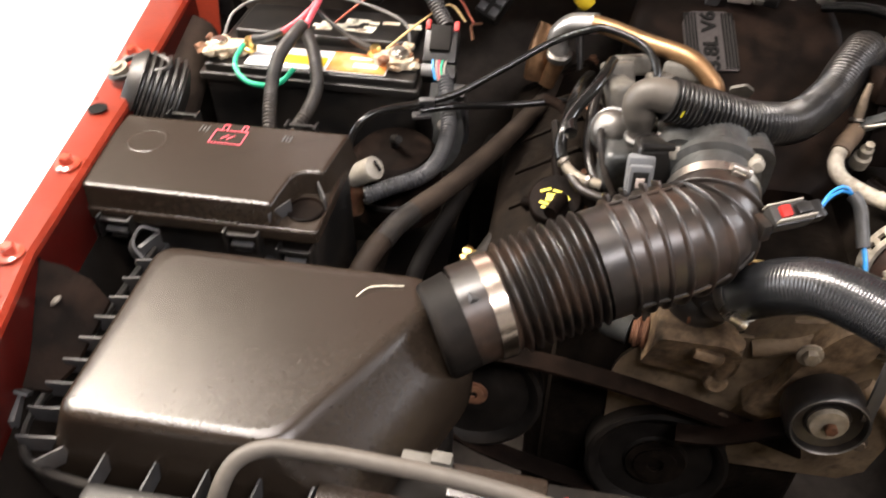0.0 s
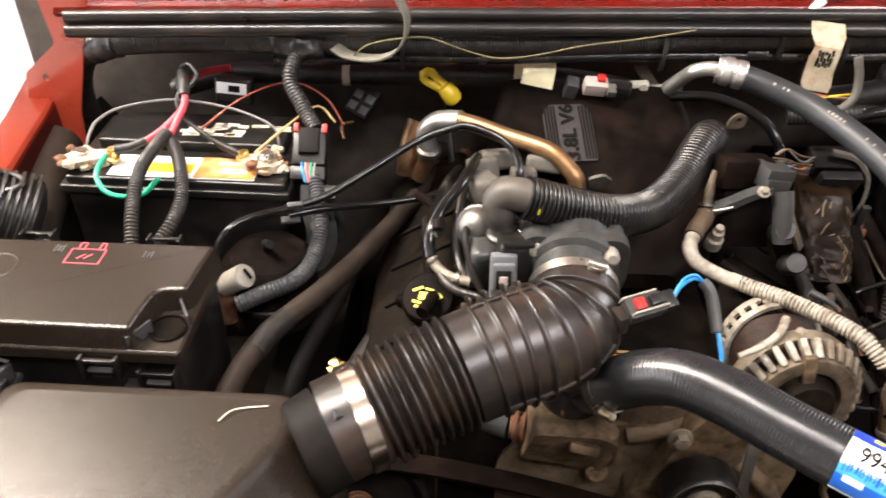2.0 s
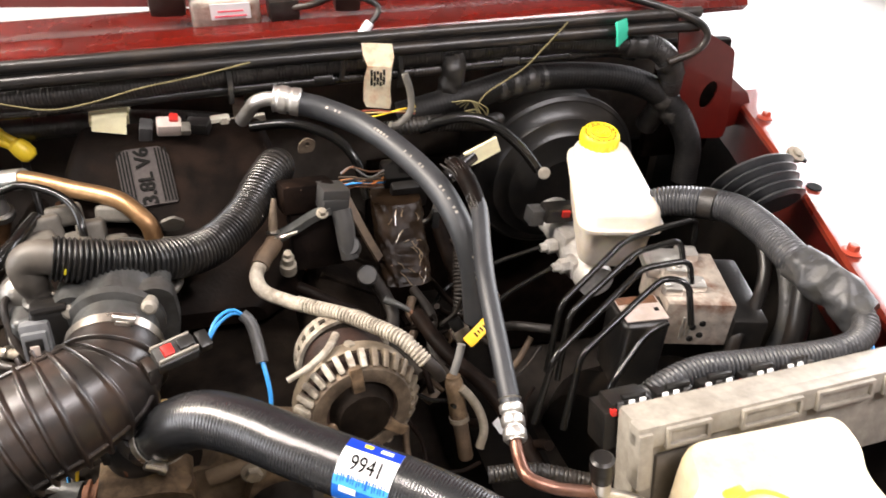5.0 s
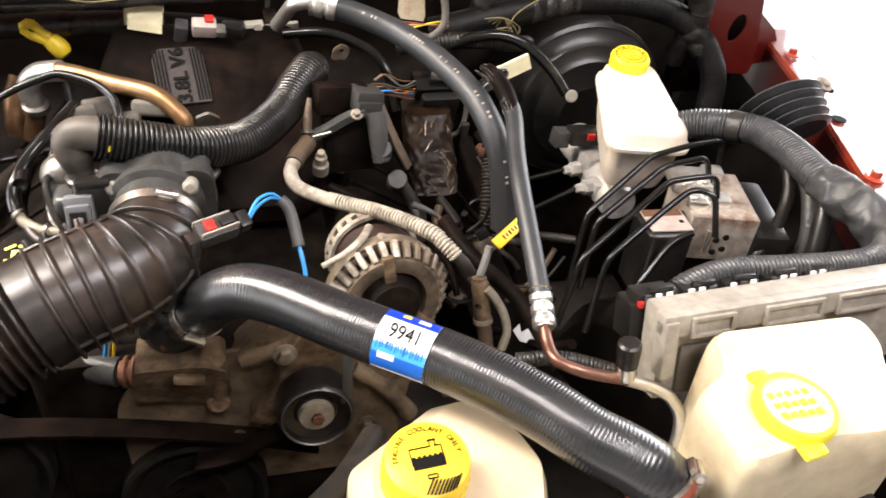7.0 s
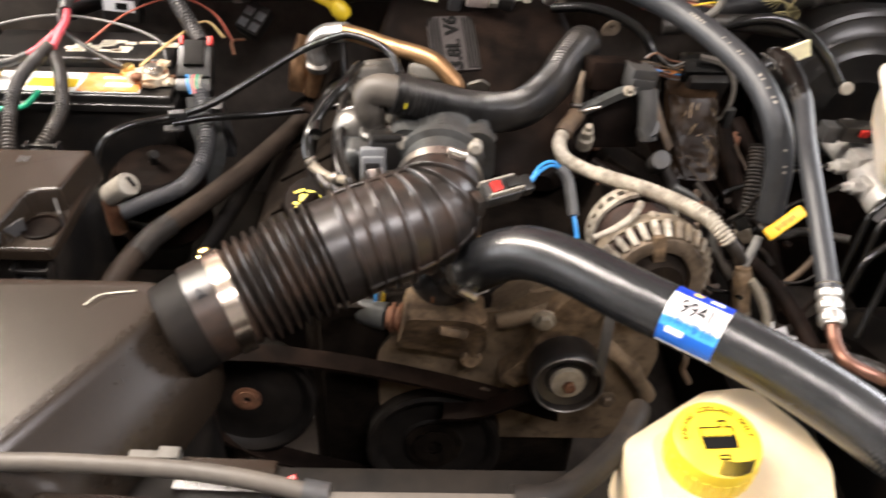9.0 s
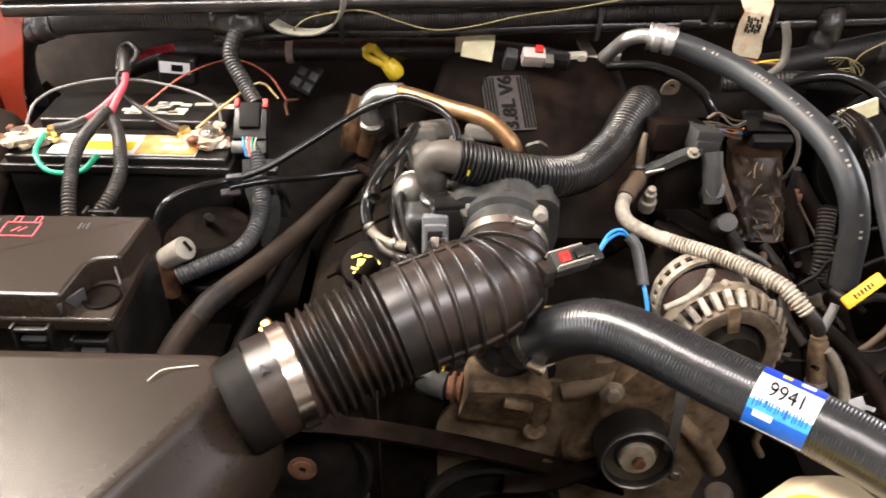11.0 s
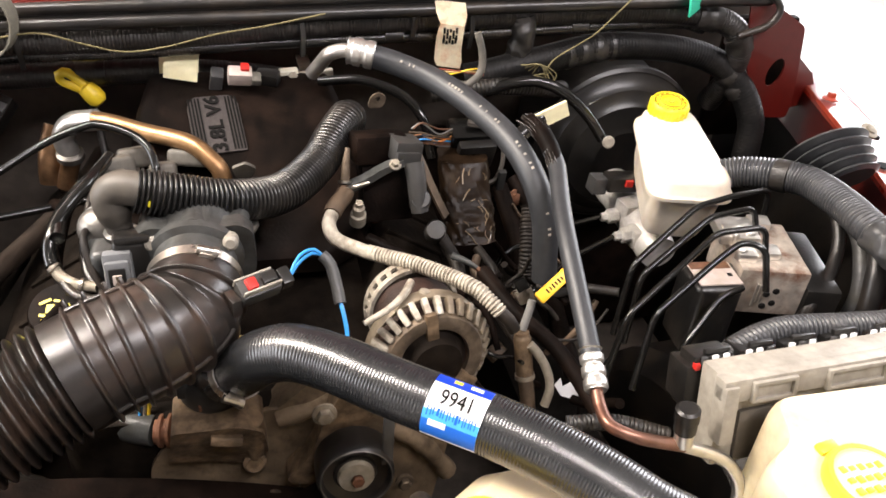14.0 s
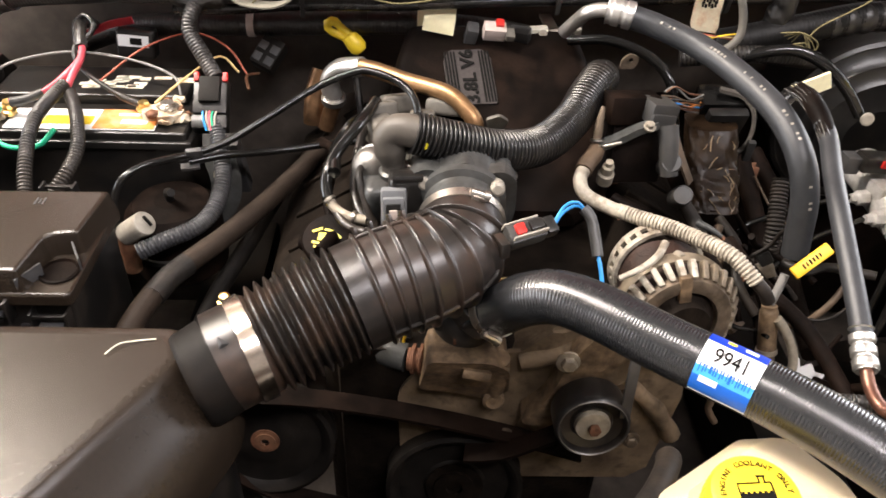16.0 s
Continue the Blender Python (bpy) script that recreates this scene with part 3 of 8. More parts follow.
for line, sx in ((LEFT_IN, 1), (RIGHT_IN, -1)):
    bm = bmesh.new()
    rows = [[(x + sx * 0.006, y, 0.965), (x + sx * 0.03, y, 0.93), (x + sx * 0.06, y, 0.80), (x + sx * 0.09, y, 0.455)] for x, y in line + [(line[-1][0], 1.22)]]
    loft(bm, rows, close=False, cap=False)
    bmesh.ops.solidify(bm, geom=bm.faces[:], thickness=0.003)
    part("inner_wing", bm, DARK, car, "dark plastic inner wing liner")
for x in (-0.44, 0.88):
    bm = bmesh.new()
    lathe(bm, [(0.22, -0.10), (0.34, -0.11), (0.375, -0.08), (0.38, 0.0), (0.375, 0.08), (0.34, 0.11), (0.22, 0.10)], (x, 0.60, 0.38), (1, 0, 0), 40)
    w = part("wheel", bm, RUBBER, car, "black tyred front wheel")

# bonnet, hinged at the cowl and leaning back
bm = bmesh.new()
hinge = Matrix.Translation((0.24, 1.115, 1.195)) @ turn(-20, 2.0, 0).to_4x4()
out = rounded([(-0.80, 0.0), (0.80, 0.0), (0.70, 1.15), (-0.70, 1.15)], 0.08)
loft(bm, [[hinge @ Vector((x, 0.0, y)) for x, y in out], [hinge @ Vector((x, 0.012, y)) for x, y in out]])
bonnet = part("bonnet", bm, SHADERED, car, "raised red bonnet")
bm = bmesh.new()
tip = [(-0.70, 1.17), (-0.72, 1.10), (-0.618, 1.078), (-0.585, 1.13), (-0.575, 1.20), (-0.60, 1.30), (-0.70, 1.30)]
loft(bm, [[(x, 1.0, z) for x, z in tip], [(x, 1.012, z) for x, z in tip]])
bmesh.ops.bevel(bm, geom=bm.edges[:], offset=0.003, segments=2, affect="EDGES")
part("corner_flange", bm, SHADERED, bonnet)
bm = bmesh.new()
box(bm, (0.215, 1.065, 1.232), (0.045, 0.03, 0.06), turn(20, 0, 0), 0.006)
part("bump_stop", bm, RUBBER, car, "black rubber bonnet bump stop")
part("bump_stop", box(bmesh.new(), (0.445, 1.062, 1.226), (0.036, 0.028, 0.05), turn(20, 0, 0), 0.006), RUBBER, car, "black rubber bonnet bump stop")
# dark plates laid on the cowl to imitate shaded gaps
for x, w in ((-0.035, 0.085), (-0.175, 0.07)):
    part("cowl_dark_plate", box(bmesh.new(), (x, 1.072, 1.163 + 0.036 * (x + 0.1) + 0.0165), (w, 0.022, 0.010), turn(0, -2, 0), 0.003), MATT, cowl, "thin dark plate imitating a shaded gap in the cowl")

# radiator crossmember in front
cross = thing("radiator_crossmember", "dark painted radiator crossmember with a grey edge", "crossmember", (0.15, 0.25, 0.88), kind="")
bm = bmesh.new()
box(bm, (0.2, 0.225, 0.945), (1.05, 0.10, 0.05), bevel=0.008)
part("beam", bm, BLACK, cross)
part("edge_strip", box(bmesh.new(), (0.14, 0.283, 0.985), (0.17, 0.012, 0.03), bevel=0.003), GREYHOSE, cross, "light grey strip")
bm = bmesh.new()
box(bm, (0.15, 0.335, 0.70), (0.62, 0.05, 0.46), bevel=0.01)
part("radiator_core", bm, DARK, cross, "dark radiator and shroud")

# ---- air filter housing ----
air = thing("air_filter_housing", "large dark brown-grey moulded plastic air filter housing", "air filter", (-0.23, 0.40, 0.80))


def lid_ring(z, pts, r):
    return [(x, y, z) for x, y in rounded(pts, r, 6)]


bm = bmesh.new()
TOP = [(-0.357, 0.303), (-0.178, 0.304), (-0.086, 0.472), (-0.102, 0.500), (-0.360, 0.500)]
LOW = [(-0.380, 0.292), (-0.118, 0.290), (-0.050, 0.458), (-0.074, 0.522), (-0.380, 0.518)]


def between(u, z, grow=0.0):
    pts = []
    for (ax, ay), (bx, by) in zip(TOP, LOW):
        pts.append((ax + (bx - ax) * u, ay + (by - ay) * u))
    c = Vector((-0.23, 0.40))
    return [((Vector(p) - c) * (1 - grow) + c) for p in pts]


rings = []
for i, (u, z, g) in enumerate(((1.08, 0.905, 0), (1.0, 0.950, 0), (0.55, 0.972, 0), (0.20, 0.9925, 0), (0.11, 0.9995, 0.002), (0.05, 1.0040, 0.008), (0.0, 1.0066, 0.022), (0.0, 1.0079, 0.045), (0.0, 1.0085, 0.12))):
    rings.append(lid_ring(z, [tuple(p) for p in between(u, z, g)], 0.020 if i else 0.034))
loft(bm, rings)
lid = part("lid", bm, LID, air, "smooth dark brown-grey lid with a bevelled corner", angle=50)
bm = bmesh.new()
slab(bm, rounded([(-0.40, 0.286), (-0.122, 0.288), (-0.066, 0.45), (-0.09, 0.530), (-0.395, 0.535)], 0.03), 0.66, 0.922, 0.004)
part("base", bm, BLACK, air)
bm = bmesh.new()
rim_line = [(-0.396, 0.540, 0.960), (-0.400, 0.50, 0.958), (-0.404, 0.42, 0.957), (-0.410, 0.345, 0.956), (-0.402, 0.306, 0.956), (-0.372, 0.284, 0.955), (-0.29, 0.276, 0.953), (-0.14, 0.274, 0.950)]
sweep(bm, rim_line, 0.004, 8, 0.008)
sweep(bm, [(x, y, z - 0.018) for x, y, z in rim_line], 0, step=0.01, flat=(0.003, 0.034))
part("rim", bm, BLACK, air)
for x0, y0, x1, y1 in [(-0.362, 0.513 - 0.026 * i, -0.400 - 0.001 * i, 0.512 - 0.026 * i) for i in range(8)] + [(-0.362, 0.302, -0.400, 0.302), (-0.352, 0.297, -0.372, 0.284)] + [(-0.318 + 0.042 * i, 0.298, -0.322 + 0.042 * i, 0.276) for i in range(5)]:
    part("rib", sweep(bmesh.new(), [(x0, y0, 0.966), ((x0 + x1) / 2, (y0 + y1) / 2, 0.962), (x1, y1, 0.960)], 0, step=0.02, flat=(0.0018, 0.018)), GREY, air)
for x, y, a in ((-0.415, 0.325, 20), (-0.400, 0.540, -20)):
    bm = bmesh.new()
    sweep(bm, [(x - 0.004, y - 0.016, 0.955), (x - 0.016, y - 0.008, 0.968), (x - 0.014, y + 0.012, 0.975), (x + 0.004, y + 0.016, 0.97)], 0, step=0.004, flat=(0.003, 0.016))
    box(bm, (x, y, 0.962), (0.006, 0.028, 0.02), turn(0, 0, a), 0.002)
    part("clip", bm, GREY, air)
# a pale thread lying on the lid
tube("loose_thread", [(-0.158, 0.462, 1.0105), (-0.150, 0.473, 1.0115), (-0.138, 0.478, 1.0105), (-0.120, 0.481, 1.0105)], 0.0006, PAPER, "short pale thread lying on the filter lid", "thread", 6, 0.004)

# outlet neck and the intake duct
bm = bmesh.new()
sweep(bm, [(-0.090, 0.4600, 0.978), (-0.082, 0.4645, 0.980), (-0.073, 0.4705, 0.983), (-0.064, 0.4770, 0.986)], lambda s, n: 0.0455 - 0.003 * max(0, 1 - s / 0.005) ** 2, 40, 0.002)
part("outlet_neck", bm, DARK, air)
AXIS = Vector((0.068, 0.036, 0.012)).normalized()
duct = thing("intake_duct", "ribbed black rubber intake duct with a steel clamp", "duct", (0.05, 0.53, 0.93))


def duct_radius(s, n):
    if s < 0.042:
        return 0.0472 - 0.0016 * (s > 0.0395)
    if s < 0.1256:
        k = ((s - 0.042) / 0.00929) % 1.0
        return 0.0432 + 0.0018 * (s - 0.042) / 0.0836 + 0.0092 * (0.5 - 0.5 * math.cos(2 * math.pi * k)) ** 0.8
    base = 0.0512 - 0.0090 * max(0, (s - 0.185) / (n - 0.185)) ** 1.3
    k = ((s - 0.149) / 0.0150) % 1.0
    rib = 0.0044 * max(0.0, 1 - (min(k, 1 - k) / 0.13) ** 4) if (s > 0.146 and s < n - 0.022) else 0.0
    return base + rib


DUCT_LINE = [(-0.066, 0.477, 0.986), (-0.022, 0.499, 0.998), (0.030, 0.524, 1.012), (0.078, 0.544, 1.024), (0.116, 0.560, 1.030), (0.140, 0.580, 1.033), (0.147, 0.606, 1.038), (0.149, 0.625, 1.042)]
bm = bmesh.new()
sweep(bm, DUCT_LINE, duct_radius, 48, 0.0010)
part("bellows", bm, DUCT, duct, angle=70)
# moulded seams on both flanks of the ribbed half, and tabs on the upper one
run, whole = glide(DUCT_LINE, 0.002)


def on_duct(k, lean, lift):
    """A place on the duct's skin; lean: degrees from its front, downwards."""
    way = (run[k + 1] - run[k - 1]).normalized()
    out = Vector((0.1, -0.7, 0.7))
    out = (out - way * way.dot(out)).normalized()
    out = out * math.cos(radians(lean)) + way.cross(out) * math.sin(radians(lean))
    return run[k] + out * (duct_radius(0.1425, whole) - 0.0090 * max(0, (k * 0.002 - 0.185) / (whole - 0.185)) ** 1.3 + lift), out, way


for lean in (60, -66):
    part("seam", sweep(bmesh.new(), [on_duct(k, lean, 0.0012)[0] for k in range(73, len(run) - 14, 4)], 0.0021, 8, 0.004), DUCT, duct)
for k in (76, 83, 91, 98):
    p, out, way = on_duct(k, -78, 0.003)
    part("tab", box(bmesh.new(), p, (0.0035, 0.016, 0.012), Matrix([way, out.cross(way), out]).transposed(), 0.0012), DUCT, duct)


def band(parent, at, axis, r, width, screw, mat=CLAMP):
    """A worm-drive hose clamp."""
    bm = bmesh.new()
    lathe(bm, [(r, -width / 2), (r + 0.0012, -width / 2), (r + 0.0012, width / 2), (r, width / 2)], at, axis, 40, cap=False)
    c = part("clamp", bm, mat, parent, "bright steel band clamp")
    m = aim(axis)
    way = (Vector(screw) - Vector(at)).normalized()
    along = Vector(axis).normalized().cross(way)
    bm = bmesh.new()
    p = Vector(at) + way * (r + 0.005)
    lathe(bm, [(0.0040, -0.010), (0.0040, 0.004), (0.0052, 0.004), (0.0052, 0.009), (0.003, 0.010)], p, along, 12)
    box(bm, Vector(at) + way * (r + 0.002), (0.006, 0.014, width * 1.1), Matrix([way, along, Vector(axis).normalized()]).transposed(), 0.001)
    part("clamp_screw", bm, BRASS if mat is CLAMP else mat, c)
    return c


band(duct, (-0.0425, 0.4892, 0.9922), AXIS, 0.0489, 0.0145, (-0.072, 0.535, 1.010))
band(duct, (0.1485, 0.618, 1.041), (0.06, 1, 0.18), 0.0425, 0.010, (0.170, 0.60, 1.10), mat=STEEL)
# small bracket tab on the neck
part("tab", box(bmesh.new(), (-0.056, 0.461, 1.026), (0.010, 0.012, 0.010), turn(0, 20, 30), 0.002), GREY, duct)

# ---- fuse box ----
fuse = thing("fuse_box", "closed dark brown-grey plastic fuse box with side latches", "fuse box", (-0.35, 0.62, 0.84))
bm = bmesh.new()
OUT = [(-0.482, 0.556), (-0.268, 0.556), (-0.262, 0.612), (-0.232, 0.616), (-0.224, 0.690), (-0.482, 0.686)]
slab(bm, rounded([(x, y, 0.004 if i not in (2,) else 0.012) for i, (x, y) in enumerate(OUT)], 0.006), 0.990, 1.022, 0.004, grow=0.006)
bmesh.ops.remove_doubles(bm, verts=bm.verts[:], dist=0.0002)
bmesh.ops.triangulate(bm, faces=[q for q in bm.faces if len(q.verts) > 4], ngon_method="BEAUTY")
part("lid", bm, LID, fuse, angle=12)
bm = bmesh.new()
slab(bm, rounded([(-0.490, 0.549), (-0.222, 0.549), (-0.222, 0.698), (-0.490, 0.698)], 0.008), 0.985, 0.998, 0.003)
part("lid_skirt", bm, LID, fuse)
bm = bmesh.new()
slab(bm, rounded([(-0.482, 0.562), (-0.229, 0.562), (-0.229, 0.692), (-0.482, 0.692)], 0.008), 0.84, 0.986, 0.003)
part("base", bm, BLACK, fuse)
# dark disc stands in for the shade of a deep hole
bm = bmesh.new()
lathe(bm, [(0.019, 0), (0.019, 0.009), (0.017, 0.010), (0.016, 0.0075), (0.0, 0.0075)], (-0.2435, 0.583, 0.991), seg=24)
part("recess_dark_disc", bm, MATT, fuse, "dark disc standing in for a deep shaded recess")
for x, y, rz in ((-0.231, 0.600, 30), (-0.264, 0.566, -28)):
    part("fin", box(bmesh.new(), (x, y, 1.002), (0.002, 0.030, 0.022), turn(0, 0, rz), 0.0008), GREY, fuse)
bm = bmesh.new()
lathe(bm, [(0.022, 0), (0.0212, 0.0005), (0.020, 0.0006), (0.018, 0.0002)], (-0.435, 0.640, 1.0218), seg=36)
part("moulded_ring", bm, LID, fuse)


def latch(parent, x, y, z, side=-1):
    """A snap latch: frame, tongue and catch."""
    bm = bmesh.new()
    for dx in (-0.017, 0.017):
        box(bm, (x + dx, y + side * 0.005, z), (0.003, 0.014, 0.026), bevel=0.0008)
    box(bm, (x, y + side * 0.008, z + 0.008), (0.032, 0.005, 0.004), bevel=0.001)
    l = part("latch", bm, BLACK, parent)
    part("tongue", box(bmesh.new(), (x, y + side * 0.008, z - 0.004), (0.024, 0.006, 0.005), turn(20, 0, 0), 0.0015), GREY, l)
    part("catch", box(bmesh.new(), (x, y + side * 0.005, z - 0.012), (0.018, 0.010, 0.003), bevel=0.001), BLACK, l)


for x in (-0.435, -0.300):
    latch(fuse, x, 0.553, 0.980)
for x in (-0.478, -0.248):
    latch(fuse, x, 0.556, 0.963)
for x in (-0.405, -0.275):
    part("lug", box(bmesh.new(), (x, 0.556, 0.945), (0.022, 0.014, 0.008), bevel=0.002), GREY, fuse)
latch(fuse, -0.425, 0.700, 1.005, 1)
latch(fuse, -0.285, 0.700, 1.005, 1)
# red printed battery sign on the lid
bm = bmesh.new()
sx, sy, sz = -0.352, 0.660, 1.0224
for dx, dy, w, h in ((0, 0.012, 0.036, 0.0012), (0, -0.012, 0.036, 0.0012), (-0.018, 0, 0.0012, 0.025), (0.018, 0, 0.0012, 0.025), (-0.012, 0.0175, 0.0012, 0.010), (-0.006, 0.0175, 0.0012, 0.010), (-0.009, 0.0225, 0.007, 0.0012), (0.010, 0.0175, 0.0012, 0.010), (0.015, 0.0175, 0.0012, 0.010), (0.0125, 0.0225, 0.006, 0.0012)):
    box(bm, (sx + dx, sy + dy, sz), (w, h, 0.0006), bevel=0)
for dx in (-0.004, 0.003):
    box(bm, (sx + dx, sy, sz), (0.010, 0.0014, 0.0006), turn(0, 0, 50), 0)
part("battery_sign", bm, PINKRED, fuse, "red printed battery outline sign")
for x, y in ((-0.388, 0.672), (-0.292, 0.668)):
    bm = bmesh.new()
    for i in range(3):
        box(bm, (x + 0.004 * i, y, 1.0222), (0.002, 0.012 - 0.003 * (i % 2), 0.0006), bevel=0)
    part("moulded_mark", bm, GREY, fuse)

# ---- battery ----
bat = thing("battery", "black car battery with an orange label and corroded posts", "battery", (-0.32, 0.925, 0.80))
bm = bmesh.new()
slab(bm, rounded([(-0.462, 0.842), (-0.184, 0.842), (-0.184, 1.008), (-0.462, 1.008)], 0.006), 0.80, 0.988, 0.002)
part("case", bm, BLACK, bat)
bm = bmesh.new()
slab(bm, rounded([(-0.468, 0.836), (-0.178, 0.836), (-0.178, 1.012), (-0.468, 1.012)], 0.006), 0.984, 0.993, 0.002)
part("lip", bm, BLACK, bat)
bm = bmesh.new()
slab(bm, rounded([(-0.462, 0.842), (-0.184, 0.842), (-0.184, 1.008), (-0.462, 1.008)], 0.006), 0.993, 1.003, 0.003)
part("cover", bm, BLACK, bat)
bm = bmesh.new()
slab(bm, rounded([(-0.445, 0.915), (-0.200, 0.915), (-0.200, 0.998), (-0.445, 0.998)], 0.006), 1.003, 1.016, 0.003)
part("vent_cover", bm, BLACK, bat)
bm = bmesh.new()
box(bm, (-0.316, 0.872, 1.0042), (0.185, 0.050, 0.0012), bevel=0)
lab = part("label", bm, WHITELABEL, bat, "white, yellow and orange battery label")
part("print", box(bmesh.new(), (-0.335, 0.868, 1.0053), (0.060, 0.020, 0.0012), bevel=0), YELLOW, lab)
bm = bmesh.new()
box(bm, (-0.262, 0.872, 1.0053), (0.075, 0.048, 0.0012), bevel=0)
part("print", bm, ORANGE, lab)
bm = bmesh.new()
box(bm, (-0.252, 0.864, 1.0063), (0.032, 0.010, 0.0010), bevel=0)
box(bm, (-0.256, 0.882, 1.0063), (0.040, 0.005, 0.0010), bevel=0)
part("print", bm, WHITELABEL, lab)
bm = bmesh.new()
rnd = random.Random(4)
for i in range(26):
    box(bm, (-0.335 + 0.135 * rnd.random(), 0.935 + 0.034 * rnd.random(), 1.0165), (0.006 + 0.018 * rnd.random(), 0.003 + 0.005 * rnd.random(), 0.0012), turn(0, 0, rnd.uniform(-4, 4)), 0)
part("warning_print", bm, PAPER, bat, "worn pale warning print")


for x, y, seed in ((-0.448, 0.872, 3), (-0.212, 0.880, 5)):
    bm = bmesh.new()
    lathe(bm, [(0.011, 0), (0.010, 0.020), (0.008, 0.021)], (x, y, 1.003), seg=18)
    p = part("post", bm, STEEL, bat)
    bm = bmesh.new()
    lathe(bm, [(0.016, 0), (0.019, 0.003), (0.0185, 0.013), (0.012, 0.015)], (x, y, 1.004), seg=20)
    box(bm, (x + (0.022 if seed == 3 else -0.020), y, 1.011), (0.024, 0.022, 0.014), turn(0, 0, 8), 0.003)
    bmesh.ops.subdivide_edges(bm, edges=bm.edges[:], cuts=1)
    for w in bm.verts:
        w.co += Vector((noise.noise(w.co * 90), noise.noise(w.co * 90 + Vector((5, 0, 0))), noise.noise(w.co * 90 + Vector((0, 8, 0))))) * 0.0045
    part("clamp", bm, CORRODE, p, "crusted pale terminal clamp", angle=60)
    q = random.Random(seed)
    for k in range(13):
        bm = bmesh.new()
        a = q.uniform(0, 6.28)
        d = q.uniform(0.010, 0.026)
        bmesh.ops.create_icosphere(bm, subdivisions=2, radius=q.uniform(0.004, 0.0085), matrix=Matrix.Translation((x + d * math.cos(a), y + d * math.sin(a), 1.006 + q.uniform(0, 0.012))) @ Matrix.Diagonal((1.2, 1.0, 0.7, 1)))
        for w in bm.verts:
            w.co += Vector((noise.noise(w.co * 260), noise.noise(w.co * 260 + Vector((5, 0, 0))), noise.noise(w.co * 260 + Vector((0, 8, 0))))) * 0.003
        part("crust", bm, CORRODE if k % 4 else RUST, p)
bolt(bat, (-0.410, 0.876, 1.010), (0.2, -0.2, 1), 0.0065, 0.018, BRASS)
bolt(bat, (-0.244, 0.886, 1.012), (0, 0, 1), 0.007, 0.012, BRASS)
bolt(bat, (-0.212, 0.880, 1.018), (0, 0, 1), 0.0095, 0.009, STEEL)


PLATEMAT = material("dull_silver_plate", (0.056, 0.048, 0.046), 0.5, metal=0.5, vary=0.15, grain=200)
# ---- engine ----
def lathe_bolt(x, y, z, r=0.006):
    bm = bmesh.new()
    lathe(bm, [(r * 1.5, 0), (r * 1.5, 0.002), (r, 0.003)], (x, y, z), seg=14)
    lathe(bm, [(r, 0.002), (r, 0.009), (r * 0.8, 0.010)], (x, y, z), seg=6)
    return bm


engine = thing("engine", "grimy V6 engine with a black plastic upper intake", "engine", (0.17, 0.80, 0.48))
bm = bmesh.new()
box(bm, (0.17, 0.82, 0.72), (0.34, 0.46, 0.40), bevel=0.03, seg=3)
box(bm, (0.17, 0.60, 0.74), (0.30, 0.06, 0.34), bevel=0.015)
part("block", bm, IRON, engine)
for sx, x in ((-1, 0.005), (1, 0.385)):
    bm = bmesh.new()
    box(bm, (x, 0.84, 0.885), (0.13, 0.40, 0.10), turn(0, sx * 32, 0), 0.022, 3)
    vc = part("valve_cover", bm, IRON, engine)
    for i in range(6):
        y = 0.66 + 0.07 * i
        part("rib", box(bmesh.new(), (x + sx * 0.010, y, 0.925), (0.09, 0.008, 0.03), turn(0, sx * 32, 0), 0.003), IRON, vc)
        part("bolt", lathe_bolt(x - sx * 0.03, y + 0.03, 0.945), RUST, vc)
bm = bmesh.new()
rows = []
for y, z, w, e in ((0.75, 0.962, 0.085, 0.01), (0.78, 0.982, 0.125, 0.015), (0.83, 1.002, 0.14, 0.018), (0.88, 1.024, 0.138, 0.022), (0.96, 1.064, 0.128, 0.024), (1.01, 1.080, 0.118, 0.024), (1.04, 1.066, 0.10, 0.022), (1.055, 1.03, 0.09, 0.02)):
    sec = []
    for px, pz in rounded([(-w - 0.01, 0.94), (w + 0.01, 0.94), (w, z), (-w, z)], e, 5):
        sec.append((0.20 + px, y, pz))
    rows.append(sec)
loft(bm, rows)
manifold = part("upper_intake", bm, MATT, engine, "dull black plastic upper intake manifold", angle=50)
# name plate
PLATE = Matrix.Translation((0.168, 0.922, 1.0500)) @ turn(27, 0, 8).to_4x4() @ Matrix.Diagonal((1.0, 1.0, 1, 1))


def on_plate(bm, x, y, w, h, z=0.0, t=0.002, bevel=0.0006):
    m = PLATE @ Matrix.Translation((x, y, z)) @ Matrix.Diagonal((w, h, t, 1))
    bmesh.ops.create_cube(bm, size=1, matrix=m)
    return bm


bm = bmesh.new()
out = rounded([(-0.031, -0.043), (0.031, -0.043), (0.031, 0.030), (0.022, 0.043), (-0.022, 0.043), (-0.031, 0.030)], 0.004)
loft(bm, [[PLATE @ Vector((x, y, -0.004)) for x, y in out], [PLATE @ Vector((x, y, 0.0)) for x, y in out]])
plate = part("name_plate", bm, PLATEMAT, engine, "silver ribbed engine name plate reading 3.8L V6")
for x in (-0.0285, -0.0245, -0.0205, -0.0165, 0.0165, 0.0205, 0.0245, 0.0285):
    part("groove", on_plate(bmesh.new(), x, 0.0, 0.0022, 0.080, 0.0002), INK, plate)
letters("lettering", "3.8L V6", 0.0262, PLATE @ Matrix.Translation((0.0, 0.0, 0.0012)) @ turn(0, 0, 90).to_4x4() @ Matrix.Diagonal((1.05, 0.95, 1, 1)), INK, plate, bold=0.0007)

